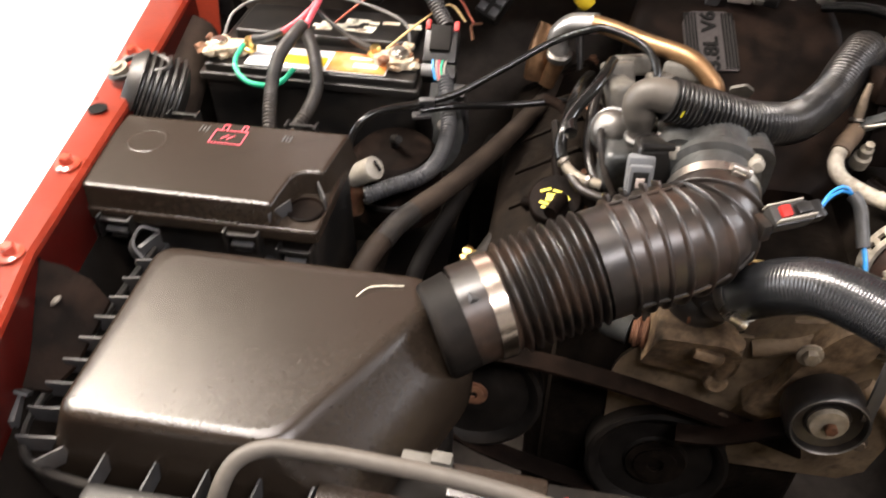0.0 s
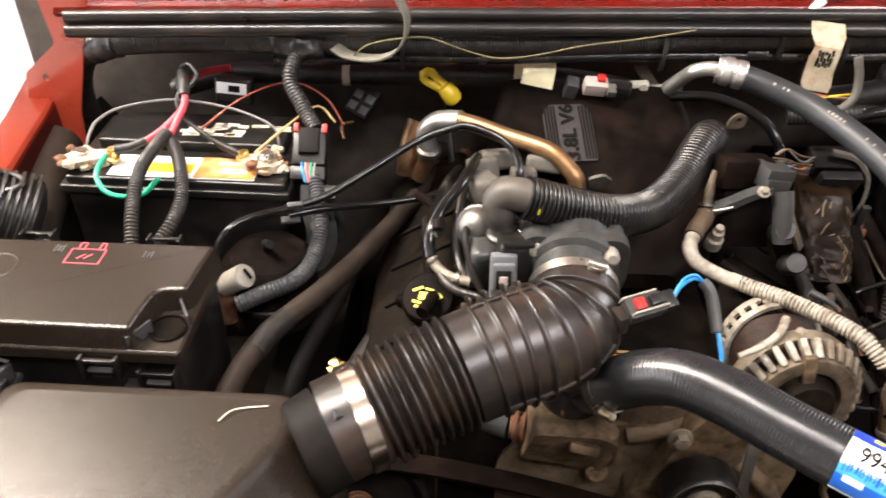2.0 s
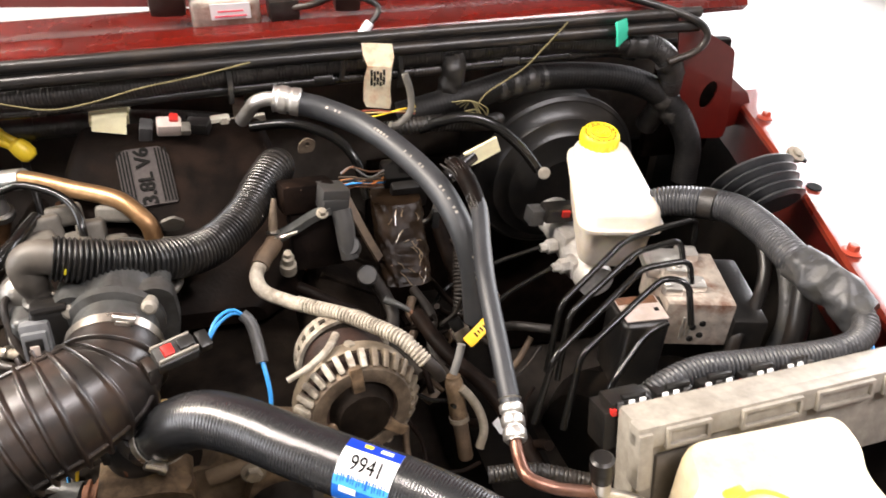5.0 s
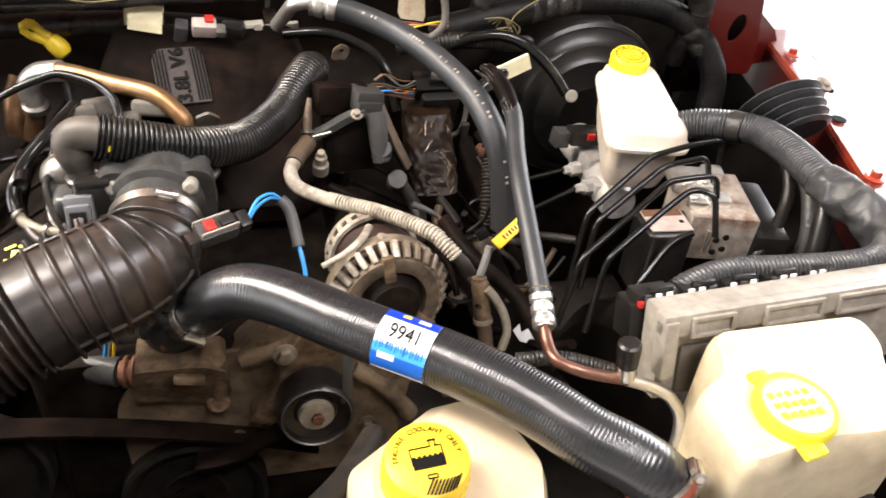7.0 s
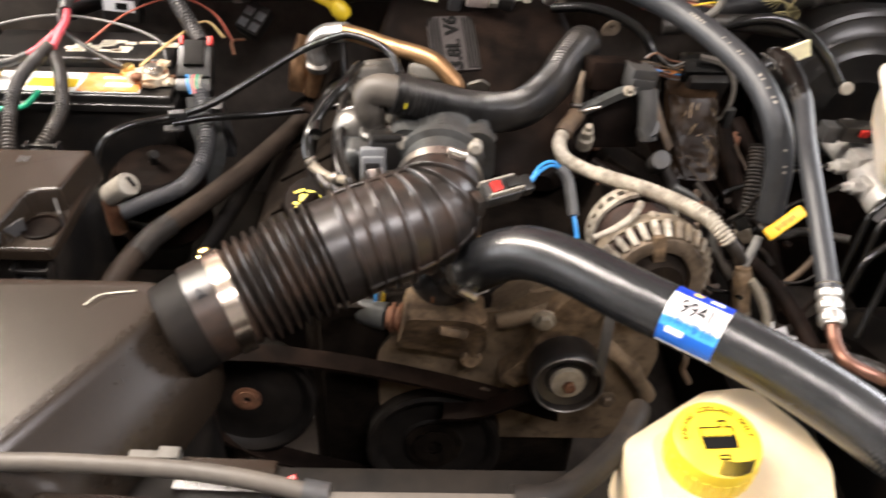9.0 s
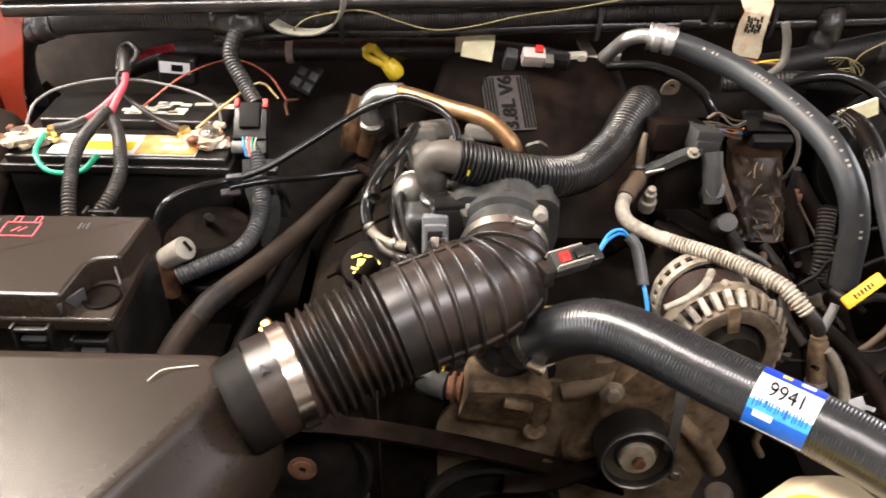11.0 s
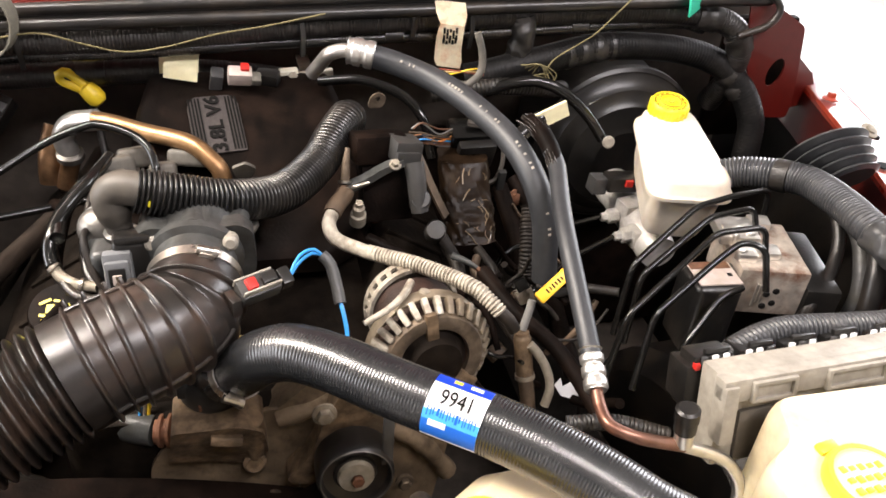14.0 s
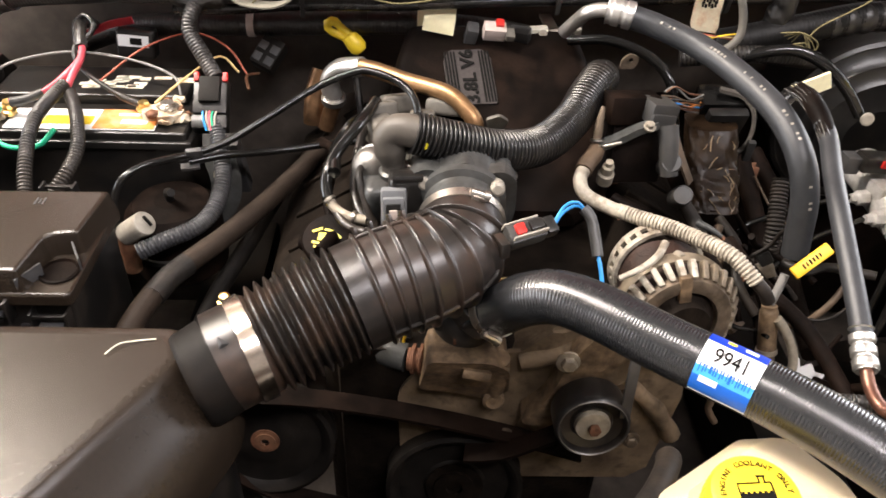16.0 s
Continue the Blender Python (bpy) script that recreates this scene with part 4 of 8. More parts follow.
# grey plastic runners between the throttle body and the intake
lower = part("runner_base", box(bmesh.new(), (0.115, 0.805, 0.985), (0.16, 0.12, 0.05), turn(-12, 0, 6), 0.012), MATT, engine)
for x, y, z, w, d, a in ((0.060, 0.812, 1.030, 0.034, 0.060, 18), (0.098, 0.800, 1.026, 0.032, 0.085, 10), (0.134, 0.795, 1.020, 0.030, 0.085, 2), (0.192, 0.800, 1.012, 0.034, 0.040, -20)):
    part("runner_cover", box(bmesh.new(), (x, y, z), (w, d, 0.036), turn(-16, 0, a), 0.010, 3), PALECAST, lower, "dull grey cast runner cover")
bm = bmesh.new()
rim = rounded([(0.188, 0.0), (0.206, 0.0), (0.212, 0.016), (0.200, 0.026), (0.184, 0.018)], 0.004)
loft(bm, [[(x, 0.835 - 0.5 * h, 1.022 + h) for x, h in rim], [(x, 0.838 - 0.5 * h, 1.024 + h) for x, h in rim]])
part("pipe_flange", bm, PALECAST, lower, "small pale flange at the pipe's foot")
for x, y, z, w, d, h, a in ((0.076, 0.874, 1.034, 0.040, 0.034, 0.024, 14), (0.060, 0.845, 1.030, 0.034, 0.030, 0.040, 20), (0.138, 0.868, 1.034, 0.050, 0.032, 0.020, -12), (0.108, 0.840, 1.028, 0.030, 0.036, 0.030, 4)):
    part("runner_cover", box(bmesh.new(), (x, y, z), (w, d, h), turn(-24, 0, a), 0.006, 3), PALECAST, lower, "dull grey cast runner cover")
# throttle body
bm = bmesh.new()
lathe(bm, [(0.036, -0.03), (0.039, -0.028), (0.039, 0.0), (0.045, 0.004), (0.045, 0.012), (0.041, 0.016), (0.041, 0.06)], (0.149, 0.640, 1.045), (0.04, 1, 0.12), 36)
flange = rounded([(0.098, 1.000), (0.200, 1.000), (0.206, 1.030), (0.204, 1.072), (0.190, 1.082), (0.172, 1.078), (0.150, 1.094), (0.128, 1.079), (0.110, 1.084), (0.094, 1.072), (0.092, 1.030)], 0.009, 4)
loft(bm, [[(x, y + 0.12 * (1.05 - z), z) for x, z in flange] for y in (0.652, 0.655, 0.668, 0.671)])
for x in (0.108, 0.190):
    sweep(bm, [(x, 0.668, 1.068), (x, 0.70, 1.062), (x + (0.15 - x) * 0.2, 0.75, 1.045)], 0.011, 12, 0.01)
sweep(bm, [(0.150, 0.668, 1.040), (0.150, 0.71, 1.036), (0.152, 0.76, 1.020)], lambda s, n: 0.046 - 0.004 * math.sin(s * 90), 28, 0.006)
throttle = part("throttle_body", bm, CAST, engine, "dark cast throttle body with two pale bolts")
for k in range(3):
    part("rib", box(bmesh.new(), (0.126 + 0.024 * k, 0.705, 1.080), (0.004, 0.05, 0.010), turn(-8, 0, 0), 0.001), CAST, throttle)
tube_part("linkage", [(0.196, 0.66, 1.058), (0.206, 0.69, 1.05), (0.205, 0.73, 1.03)], 0.004, STEEL, throttle, "", 8)
for x, y, z in ((0.112, 0.644, 1.067), (0.183, 0.630, 1.072)):
    b = bmesh.new()
    lathe(b, [(0.0072, 0), (0.0078, 0.003), (0.0074, 0.014), (0.0045, 0.0165), (0.002, 0.0165)], (x, y + 0.014, z - 0.003), (0, -1, 0.25), 16)
    part("bolt_cap", b, PALE, throttle, "pale bolt cap", angle=30)
# idle valve with its square plug
plug = thing("throttle_sensor", "grey square sensor plug on the throttle body", "sensor", (0.075, 0.655, 1.0))
part("body", box(bmesh.new(), (0.093, 0.655, 1.040), (0.036, 0.034, 0.062), turn(-10, 0, 6), 0.008, 3), BLACK, plug)
part("hood", box(bmesh.new(), (0.094, 0.652, 1.072), (0.032, 0.022, 0.008), turn(-14, 0, 6), 0.004), BLACK, plug)
part("plug", box(bmesh.new(), (0.081, 0.634, 1.038), (0.026, 0.014, 0.056), turn(-14, 0, 4), 0.004), PLUGGREY, plug)
part("plug_rim", box(bmesh.new(), (0.081, 0.6275, 1.046), (0.0225, 0.008, 0.030), turn(-14, 0, 4), 0.004), PLUGGREY, plug)
part("window", box(bmesh.new(), (0.081, 0.6232, 1.046), (0.015, 0.003, 0.020), turn(-14, 0, 4), 0.001), BLACK, plug)
part("pin", box(bmesh.new(), (0.081, 0.6212, 1.046), (0.008, 0.003, 0.010), turn(-14, 0, 4), 0.001), DULLWHITE, plug)

# convoluted breather hose with its elbow
breather = thing("breather_hose", "thick black convoluted breather hose with a grey elbow", "hose", (0.15, 0.70, 1.04))
tube_part("elbow", [(0.080, 0.684, 1.055), (0.076, 0.688, 1.080), (0.075, 0.690, 1.096), (0.088, 0.688, 1.104), (0.110, 0.683, 1.103)], lambda s, n: 0.0125 + 0.0044 * min(1, max(0, (s - 0.012) / 0.014)) ** 0.7, ELBOW, breather, "grey rubber elbow", 24, 0.002)
bm = bmesh.new()
lathe(bm, [(0.0135, 0), (0.0165, 0.001), (0.0165, 0.006), (0.0135, 0.008)], (0.080, 0.684, 1.052), (0, 0, 1), 24)
part("collar", bm, CAST, breather)
tube_part("wire_clip", [(0.092, 0.672, 1.056), (0.100, 0.670, 1.060), (0.101, 0.672, 1.068), (0.094, 0.674, 1.070)], 0.0018, STEEL, breather, "", 8, 0.003)
tube_part("convoluted_tube", [(0.099, 0.684, 1.103), (0.139, 0.690, 1.090), (0.188, 0.704, 1.073), (0.238, 0.740, 1.058), (0.279, 0.790, 1.062), (0.300, 0.826, 1.074), (0.319, 0.857, 1.082), (0.325, 0.868, 1.078)], lambda s, n: 0.0222 - (0.0034 if s < 0.20 else max(0.0010, 0.0034 - 0.05 * (s - 0.20))) * (0.5 - 0.5 * math.cos(2 * math.pi * s / 0.0047)) ** 1.6, BREATHER, breather, "", 24, 0.0008)
part("yellow_mark", box(bmesh.new(), (0.1125, 0.666, 1.0985), (0.003, 0.002, 0.006), bevel=0), LEMON, breather)

# heat-tinted exhaust gas pipe
egr = thing("exhaust_gas_pipe", "heat-tinted golden steel exhaust gas pipe", "pipe", (0.05, 0.93, 0.95))
tube_part("pipe", [(0.024, 0.932, 1.0565), (0.050, 0.918, 1.057), (0.087, 0.900, 1.053), (0.137, 0.865, 1.055), (0.161, 0.845, 1.043), (0.172, 0.835, 1.030), (0.175, 0.832, 1.0)], 0.0105, GOLD, egr, "golden bent pipe", 18)
tube_part("shiny_bend", [(-0.013, 0.950, 1.002), (-0.016, 0.950, 1.026), (-0.001, 0.945, 1.046), (0.030, 0.930, 1.0565)], 0.0130, BRIGHT, egr, "bright silver bend", 18, 0.003)
bm = bmesh.new()
lathe(bm, [(0.0140, -0.010), (0.0165, -0.008), (0.0165, 0.0), (0.0135, 0.002)], (-0.012, 0.948, 1.004), (0.05, -0.25, 1), 24)
part("collar", bm, DOME, egr)
tube_part("lower_pipe", [(-0.028, 0.985, 1.022), (-0.036, 0.972, 1.000), (-0.040, 0.962, 0.975), (-0.041, 0.958, 0.958)], 0.0165, BRONZE, egr, "brown tinted lower pipe", 20)
tube_part("branch", [(-0.012, 0.950, 0.995), (-0.020, 0.95, 0.972), (-0.026, 0.948, 0.955)], 0.0115, BRONZE, egr, "", 14)

# ---- radiator hose, new, with its label ----
rad = thing("radiator_hose", "new black rubber upper radiator hose with a blue label", "hose", (0.34, 0.42, 0.97))
HOSE_LINE = [(0.168, 0.565, 0.965), (0.186, 0.545, 0.992), (0.205, 0.522, 1.026), (0.230, 0.505, 1.044), (0.262, 0.482, 1.049), (0.300, 0.450, 1.050), (0.338, 0.421, 1.050), (0.374, 0.394, 1.050), (0.408, 0.364, 1.050), (0.440, 0.332, 1.048), (0.466, 0.302, 1.045), (0.490, 0.284, 1.040), (0.505, 0.274, 1.033), (0.516, 0.273, 1.02), (0.523, 0.266, 1.004), (0.525, 0.262, 0.994)]
tube_part("hose", HOSE_LINE, lambda s, n: 0.0247 - 0.00034 * (0.5 - 0.5 * math.cos(2 * math.pi * s / 0.0028)), HOSE, rad, "", 40, 0.0007)
line, total = glide(HOSE_LINE, 0.001)


def wrap(a, b, lo, hi, lift):
    """A sheet on the hose between two runs and two angles (0 degrees: straight up, positive towards the front)."""
    bm = bmesh.new()
    rows = []
    for i in range(13):
        s = a + (b - a) * i / 12
        k = min(len(line) - 2, int(s / total * (len(line) - 1)))
        way = (line[k + 1] - line[k - 1]).normalized()
        side = Vector((0, 0, 1)).cross(way).normalized()
        top = way.cross(side)
        rows.append([line[k] + (top * math.cos(radians(q)) + side * -math.sin(radians(q))) * (0.0246 + lift) for q in np.linspace(lo, hi, 15)])
    loft(bm, rows, close=False, cap=False)
    return bm


A, B = 0.251, 0.297
lab = part("label", wrap(A, B, -24, 112, 0.0006), WHITELABEL, rad, "blue and white paper label reading 9941")
part("band", wrap(A, B, -24, 0, 0.0010), NAVY, lab)
part("band", wrap(A, B, 52, 70, 0.0010), SKYBLUE, lab)
part("band", wrap(A, B, 70, 105, 0.0010), BLUE, lab)
rnd = random.Random(8)
for i in range(16):
    s = A + 0.003 + 0.0026 * i
    part("barcode_bar", wrap(s, s + 0.0007 + 0.0009 * rnd.random(), 46, 58 + 6 * rnd.random(), 0.0013), BLUE, lab)
part("smudge", wrap(A + 0.006, A + 0.020, 68, 80, 0.0013), WHITELABEL, lab)
part("smudge", wrap(A + 0.014, A + 0.021, -18, -9, 0.0013), YELLOW, lab)
part("smudge", wrap(A + 0.028, A + 0.038, -17, -8, 0.0013), WHITELABEL, lab)
k = int((A + B) / 2 / total * (len(line) - 1))
way = (line[k + 1] - line[k - 1]).normalized()
side = Vector((0, 0, 1)).cross(way).normalized()
top = way.cross(side)
q = radians(26)
out_way = top * math.cos(q) - side * math.sin(q)
NUM = Matrix.Translation(line[k] + out_way * 0.0258) @ Matrix([way, out_way.cross(way), out_way]).transposed().to_4x4()
letters("lettering", "9941", 0.0165, NUM @ Matrix.Diagonal((0.85, 1.1, 1, 1)), INK, lab, 0.0003)
band(rad, (0.181, 0.5495, 0.985), (0.5, -0.55, 0.8), 0.0252, 0.011, (0.175, 0.51, 0.975), mat=STEEL)
END, RUN = (0.517, 0.271, 1.017), (0.007, -0.007, -0.016)
band(rad, END, RUN, 0.0254, 0.017, (0.56, 0.26, 1.05), mat=STEEL)
bm = bmesh.new()
lathe(bm, [(0.0266, -0.0042), (0.0270, -0.0036), (0.0270, 0.0036), (0.0266, 0.0042)], END, RUN, 40, cap=False)
part("clamp_print", bm, RUSTRED, rad, "red-brown band on the end clamp")

# thermostat housing, brackets and front of the engine
bm = bmesh.new()
body = rounded([(0.09, 0.70), (0.38, 0.70), (0.40, 0.86), (0.36, 0.93), (0.26, 0.955), (0.20, 0.90), (0.12, 0.90), (0.085, 0.85)], 0.02)
loft(bm, [[(x, 0.60, z) for x, z in body], [(x, 0.565, z) for x, z in body]])
bmesh.ops.bevel(bm, geom=[e for e in bm.edges if all(abs(w.co.y - 0.565) < 1e-4 for w in e.verts)], offset=0.006, segments=2, affect="EDGES")
front = part("front_cover", bm, GRIME, engine, "dusty cast aluminium front cover")
bm = bmesh.new()
shape = rounded([(0.108, 0.872), (0.150, 0.862), (0.178, 0.848), (0.196, 0.850), (0.204, 0.872), (0.200, 0.918), (0.180, 0.934), (0.118, 0.936)], 0.008, 4)
loft(bm, [[(x, y + 0.35 * (0.94 - z), z) for x, z in shape] for y in (0.575, 0.530, 0.526)])
sweep(bm, [(0.190, 0.545, 0.925), (0.192, 0.552, 0.890), (0.188, 0.560, 0.855)], 0.011, 12, 0.008)
box(bm, (0.166, 0.530, 0.918), (0.030, 0.012, 0.010), turn(-20, 12, 0), 0.003)
lathe(bm, [(0.012, -0.02), (0.012, 0.0), (0.009, 0.003), (0.005, 0.002)], (0.189, 0.549, 0.856), (0.1, -1, 0.2), 18)
part("bracket", bm, GRIMEBRACKET, front)
bm = bmesh.new()
arm = rounded([(0.215, 0.83), (0.245, 0.865), (0.262, 0.925), (0.285, 0.962), (0.315, 0.965), (0.318, 0.93), (0.300, 0.90), (0.285, 0.86), (0.262, 0.815)], 0.014, 4)
loft(bm, [[(x, y, z) for x, z in arm] for y in (0.570, 0.545, 0.541)])
part("tensioner_arm", bm, GRIMEBRACKET, front)
bm = bmesh.new()
lathe(bm, [(0.030, -0.02), (0.033, 0.0), (0.030, 0.012), (0.0235, 0.02), (0.0235, 0.05)], (0.156, 0.580, 0.945), (0.3, -0.45, 1.0), 28)
box(bm, (0.150, 0.585, 0.945), (0.055, 0.05, 0.02), turn(-25, 0, 0), 0.006)
part("thermostat_neck", bm, BLACK, front)
for pts, w, h in (([(0.215, 0.556, 0.90), (0.262, 0.552, 0.915), (0.31, 0.548, 0.945)], 0.012, 0.022), ([(0.33, 0.55, 0.87), (0.37, 0.545, 0.83), (0.40, 0.54, 0.78)], 0.014, 0.020), ([(0.11, 0.556, 0.765), (0.20, 0.552, 0.755), (0.30, 0.55, 0.79)], 0.012, 0.012), ([(0.20, 0.556, 0.73), (0.225, 0.552, 0.79), (0.24, 0.55, 0.85)], 0.010, 0.014)):
    part("web", sweep(bmesh.new(), [(x, 0.566, z) for x, y, z in pts], lambda s, n: (w + h) * 0.32 + 0.0012 * math.sin(s * 130), 10, 0.008), GRIME, front)
for x, y, z, r in ((0.205, 0.548, 0.80, 0.007), (0.345, 0.545, 0.80, 0.007), (0.30, 0.545, 0.79, 0.006)):
    bolt(front, (x, y, z), (0, -1, 0.15), r, 0.010, ALLOY)
bolt(front, (0.259, 0.541, 0.926), (0, -1, 0.15), 0.0085, 0.010, DUSTALLOY)
part("strut", box(bmesh.new(), (0.3175, 0.512, 0.922), (0.011, 0.004, 0.075), turn(-14, 3, 0), 0.001), GREY, front, "grey steel strut")
tube_part("bypass_pipe", [(-0.005, 0.615, 0.905), (0.045, 0.594, 0.895), (0.096, 0.576, 0.893)], 0.0165, CAST, front, "oily dark bypass pipe", 18)
tube_part("fitting", [(0.098, 0.575, 0.893), (0.122, 0.570, 0.894)], lambda s, n: 0.0145 + 0.003 * (int(s / 0.004) % 2), RUST, front, "", 12, 0.001)
part("plug", box(bmesh.new(), (0.148, 0.555, 0.942), (0.012, 0.010, 0.012), bevel=0.003), RUST, front)


def pulley(name, at, axis, r, width, mat, label, hub, hub_mat, dish=0.4):
    p = thing(name, label, "pulley", Vector(at) - Vector((0, 0, r)))
    bm = bmesh.new()
    lathe(bm, [(r * 0.80, -width), (r, -width), (r, -width * 0.9), (r * 0.975, -width * 0.8), (r * 0.975, -width * 0.2), (r, -width * 0.1), (r, 0), (r * 0.94, 0.002), (r * 0.86, -0.001), (r * 0.80, -width * dish), (r * 0.46, -width * dish * 1.1), (r * 0.42, -width * dish * 0.8), (hub * 1.2, -width * dish * 0.75)], at, axis, 40)
    part("wheel", bm, mat, p)
    bm = bmesh.new()
    lathe(bm, [(hub * 1.4, -width * dish * 0.9), (hub * 1.4, -width * dish * 0.5), (hub, -width * dish * 0.45), (hub, -width * dish * 0.1), (hub * 0.4, -width * dish * 0.1), (hub * 0.4, -width * 0.2)], at, axis, 24)
    part("hub", bm, hub_mat, p)
    return p


up = (0, -1, 0.16)
IC = Vector((0.285, 0.498, 0.875))
idler = thing("idler_pulley", "black rubber idler pulley with a worn bright rim", "pulley", (0.285, 0.51, 0.83))
bm = bmesh.new()
lathe(bm, [(0.030, -0.034), (0.0385, -0.033), (0.0390, -0.028), (0.0390, -0.006), (0.0375, 0.0), (0.0350, 0.002), (0.0335, 0.0), (0.0320, -0.006), (0.0220, -0.009), (0.0205, -0.006), (0.017, -0.006)], IC, up, 44)
part("wheel", bm, RUBBER, idler)
bm = bmesh.new()
lathe(bm, [(0.0340, 0.0010), (0.0350, 0.0024), (0.0360, 0.0014)], IC, up, 48, cap=False)
part("worn_rim", bm, DOME, idler, "worn bright rim")
bm = bmesh.new()
lathe(bm, [(0.0185, -0.009), (0.0185, -0.003), (0.0170, -0.001), (0.002, -0.0005)], IC, up, 32)
part("hub", bm, DUSTALLOY, idler, "flat pale grey hub")
bolt(idler, IC + Vector((0.001, -0.001, 0)), up, 0.0065, 0.006, RUST, washer=False)
pump = pulley("pump_pulley", (-0.0615, 0.545, 0.785), up, 0.078, 0.022, DARK, "large black pump pulley with a rusty centre bolt", 0.0115, RUST, 0.25)
pulley("crank_pulley", (0.152, 0.535, 0.715), up, 0.080, 0.03, DARK, "dark crankshaft pulley with a sooty hub", 0.024, IRON, 0.3)
belt = thing("drive_belt", "black ribbed drive belt", "belt", (0.08, 0.54, 0.65))
for run in ([(-0.075, 0.546, 0.862), (0.0, 0.548, 0.856), (0.10, 0.548, 0.835), (0.20, 0.545, 0.808), (0.29, 0.535, 0.785)], [(0.255, 0.515, 0.845), (0.20, 0.525, 0.80), (0.16, 0.53, 0.79)], [(-0.13, 0.546, 0.76), (-0.05, 0.54, 0.70), (0.09, 0.535, 0.655)]):
    part("run", sweep(bmesh.new(), run, 0, step=0.02, flat=(0.024, 0.004)), MATT, belt)

# alternator
alt = thing("alternator", "weathered cast aluminium alternator with slotted vents", "alternator", (0.365, 0.62, 0.90))
AX = Vector((0.13, -1.0, 0.14)).normalized()
C0 = Vector((0.370, 0.557, 0.965))
C1 = Vector((0.3650, 0.640, 0.9640))
mm = aim(AX)
bm = bmesh.new()
sweep(bm, [C0 - AX * 0.004, C0 - AX * 0.03, C1], lambda s, n: 0.045, 36, 0.006)
part("rotor", bm, ROTOR, alt, "red-brown rusty rotor and windings")
bm = bmesh.new()
lathe(bm, [(0.036, -0.006), (0.030, 0.0), (0.026, 0.010), (0.012, 0.012)], C0, AX, 40)
part("bearing_boss", bm, IRON, alt)
# front end cap: an outer hoop, an inner face and the teeth between
bm = bmesh.new()
lathe(bm, [(0.0590, -0.034), (0.0635, -0.033), (0.0640, -0.022), (0.0625, -0.019), (0.0590, -0.020)], C0, AX, 56, cap=False)
front_cap = part("end_cap", bm, ENDCAP, alt, "dusty brown slotted front cap")
bm = bmesh.new()
lathe(bm, [(0.0520, -0.008), (0.0530, -0.003), (0.0510, 0.001), (0.0450, 0.003), (0.0370, 0.001), (0.0355, -0.007)], C0, AX, 56, cap=False)
part("inner_hoop", bm, ALLOY, front_cap, "brown stained inner hoop")
for i in range(30):
    a = 2 * math.pi * i / 30
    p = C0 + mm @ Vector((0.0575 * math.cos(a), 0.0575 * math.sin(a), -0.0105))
    # upper left teeth take the paler casting
    upper_left = p.x < C0.x + 0.010 and p.z > C0.z
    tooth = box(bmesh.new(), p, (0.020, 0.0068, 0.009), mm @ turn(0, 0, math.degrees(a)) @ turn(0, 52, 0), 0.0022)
    part("tooth", tooth, OXIDE if upper_left else ENDCAP, front_cap, "pale tooth" if upper_left else "")
# rear end cap: two hoops with short bars between
bm = bmesh.new()
for h in (0.0, -0.015):
    lathe(bm, [(0.0465, h - 0.0035), (0.0505, h - 0.0035), (0.0515, h), (0.0505, h + 0.0035), (0.0465, h + 0.0035)], C1, AX, 48, cap=False)
rear_cap = part("end_cap", bm, OXIDE, alt, "pale oxidised slotted rear cap")
for i in range(24):
    a = 2 * math.pi * i / 24
    p = C1 + mm @ Vector((0.0490 * math.cos(a), 0.0490 * math.sin(a), -0.0075))
    part("vent_bar", box(bmesh.new(), p, (0.0040, 0.0062, 0.012), mm @ turn(0, 0, math.degrees(a)), 0.001), OXIDE, rear_cap)
tube_part("frame_web", [(0.3, 0.566, 1.015), (0.322, 0.574, 1.021), (0.341, 0.589, 1.025), (0.353, 0.609, 1.026)], lambda s, n: 0.0030 + 0.0012 * s / n, OXIDE, alt, "pale casting web", 12)
part("terminal", box(bmesh.new(), (0.364, 0.594, 1.022), (0.010, 0.010, 0.009), turn(0, 20, 30), 0.003), DUSTALLOY, alt)
for a in (95, 200, 320):
    p = C0 + mm @ Vector((0.040 * math.cos(radians(a)), 0.040 * math.sin(radians(a)), 0.0))
    part("spoke", box(bmesh.new(), p, (0.034, 0.013, 0.008), mm @ turn(0, 0, a), 0.003), GRIMEBRACKET, alt)


# ---- left side: cables round the battery and fuse box ----
def wire(name, pts, r, mat, label, category="wire", seg=8, step=0.008, group=""):
    return tube(name, pts, r, mat, label, category, seg, step, group)


for pts in ([(-0.338, 0.888, 1.044), (-0.344, 0.858, 1.040), (-0.344, 0.815, 1.040), (-0.340, 0.775, 1.032), (-0.332, 0.735, 1.018), (-0.326, 0.708, 1.000)], [(-0.332, 0.884, 1.034), (-0.314, 0.850, 1.030), (-0.300, 0.815, 1.028), (-0.290, 0.780, 1.018), (-0.292, 0.745, 1.008), (-0.306, 0.712, 0.992)]):
    tube("battery_cable_loom", pts, ribbed(0.0082, 0.0016, 0.0044), DUSTLOOM, "grey-black convoluted loom from battery to fuse box", "cable", 16, 0.0009, "battery looms")
for pts in ([(-0.406, 0.876, 1.024), (-0.383, 0.880, 1.026), (-0.359, 0.892, 1.036), (-0.342, 0.905, 1.047), (-0.329, 0.93, 1.058), (-0.330, 0.95, 1.068)], [(-0.337, 0.886, 1.036), (-0.331, 0.905, 1.050), (-0.326, 0.93, 1.062), (-0.332, 0.955, 1.072)]):
    wire("red_battery_cable", pts, 0.0044, CABLERED, "bright red battery cable with a grey end", "cable")
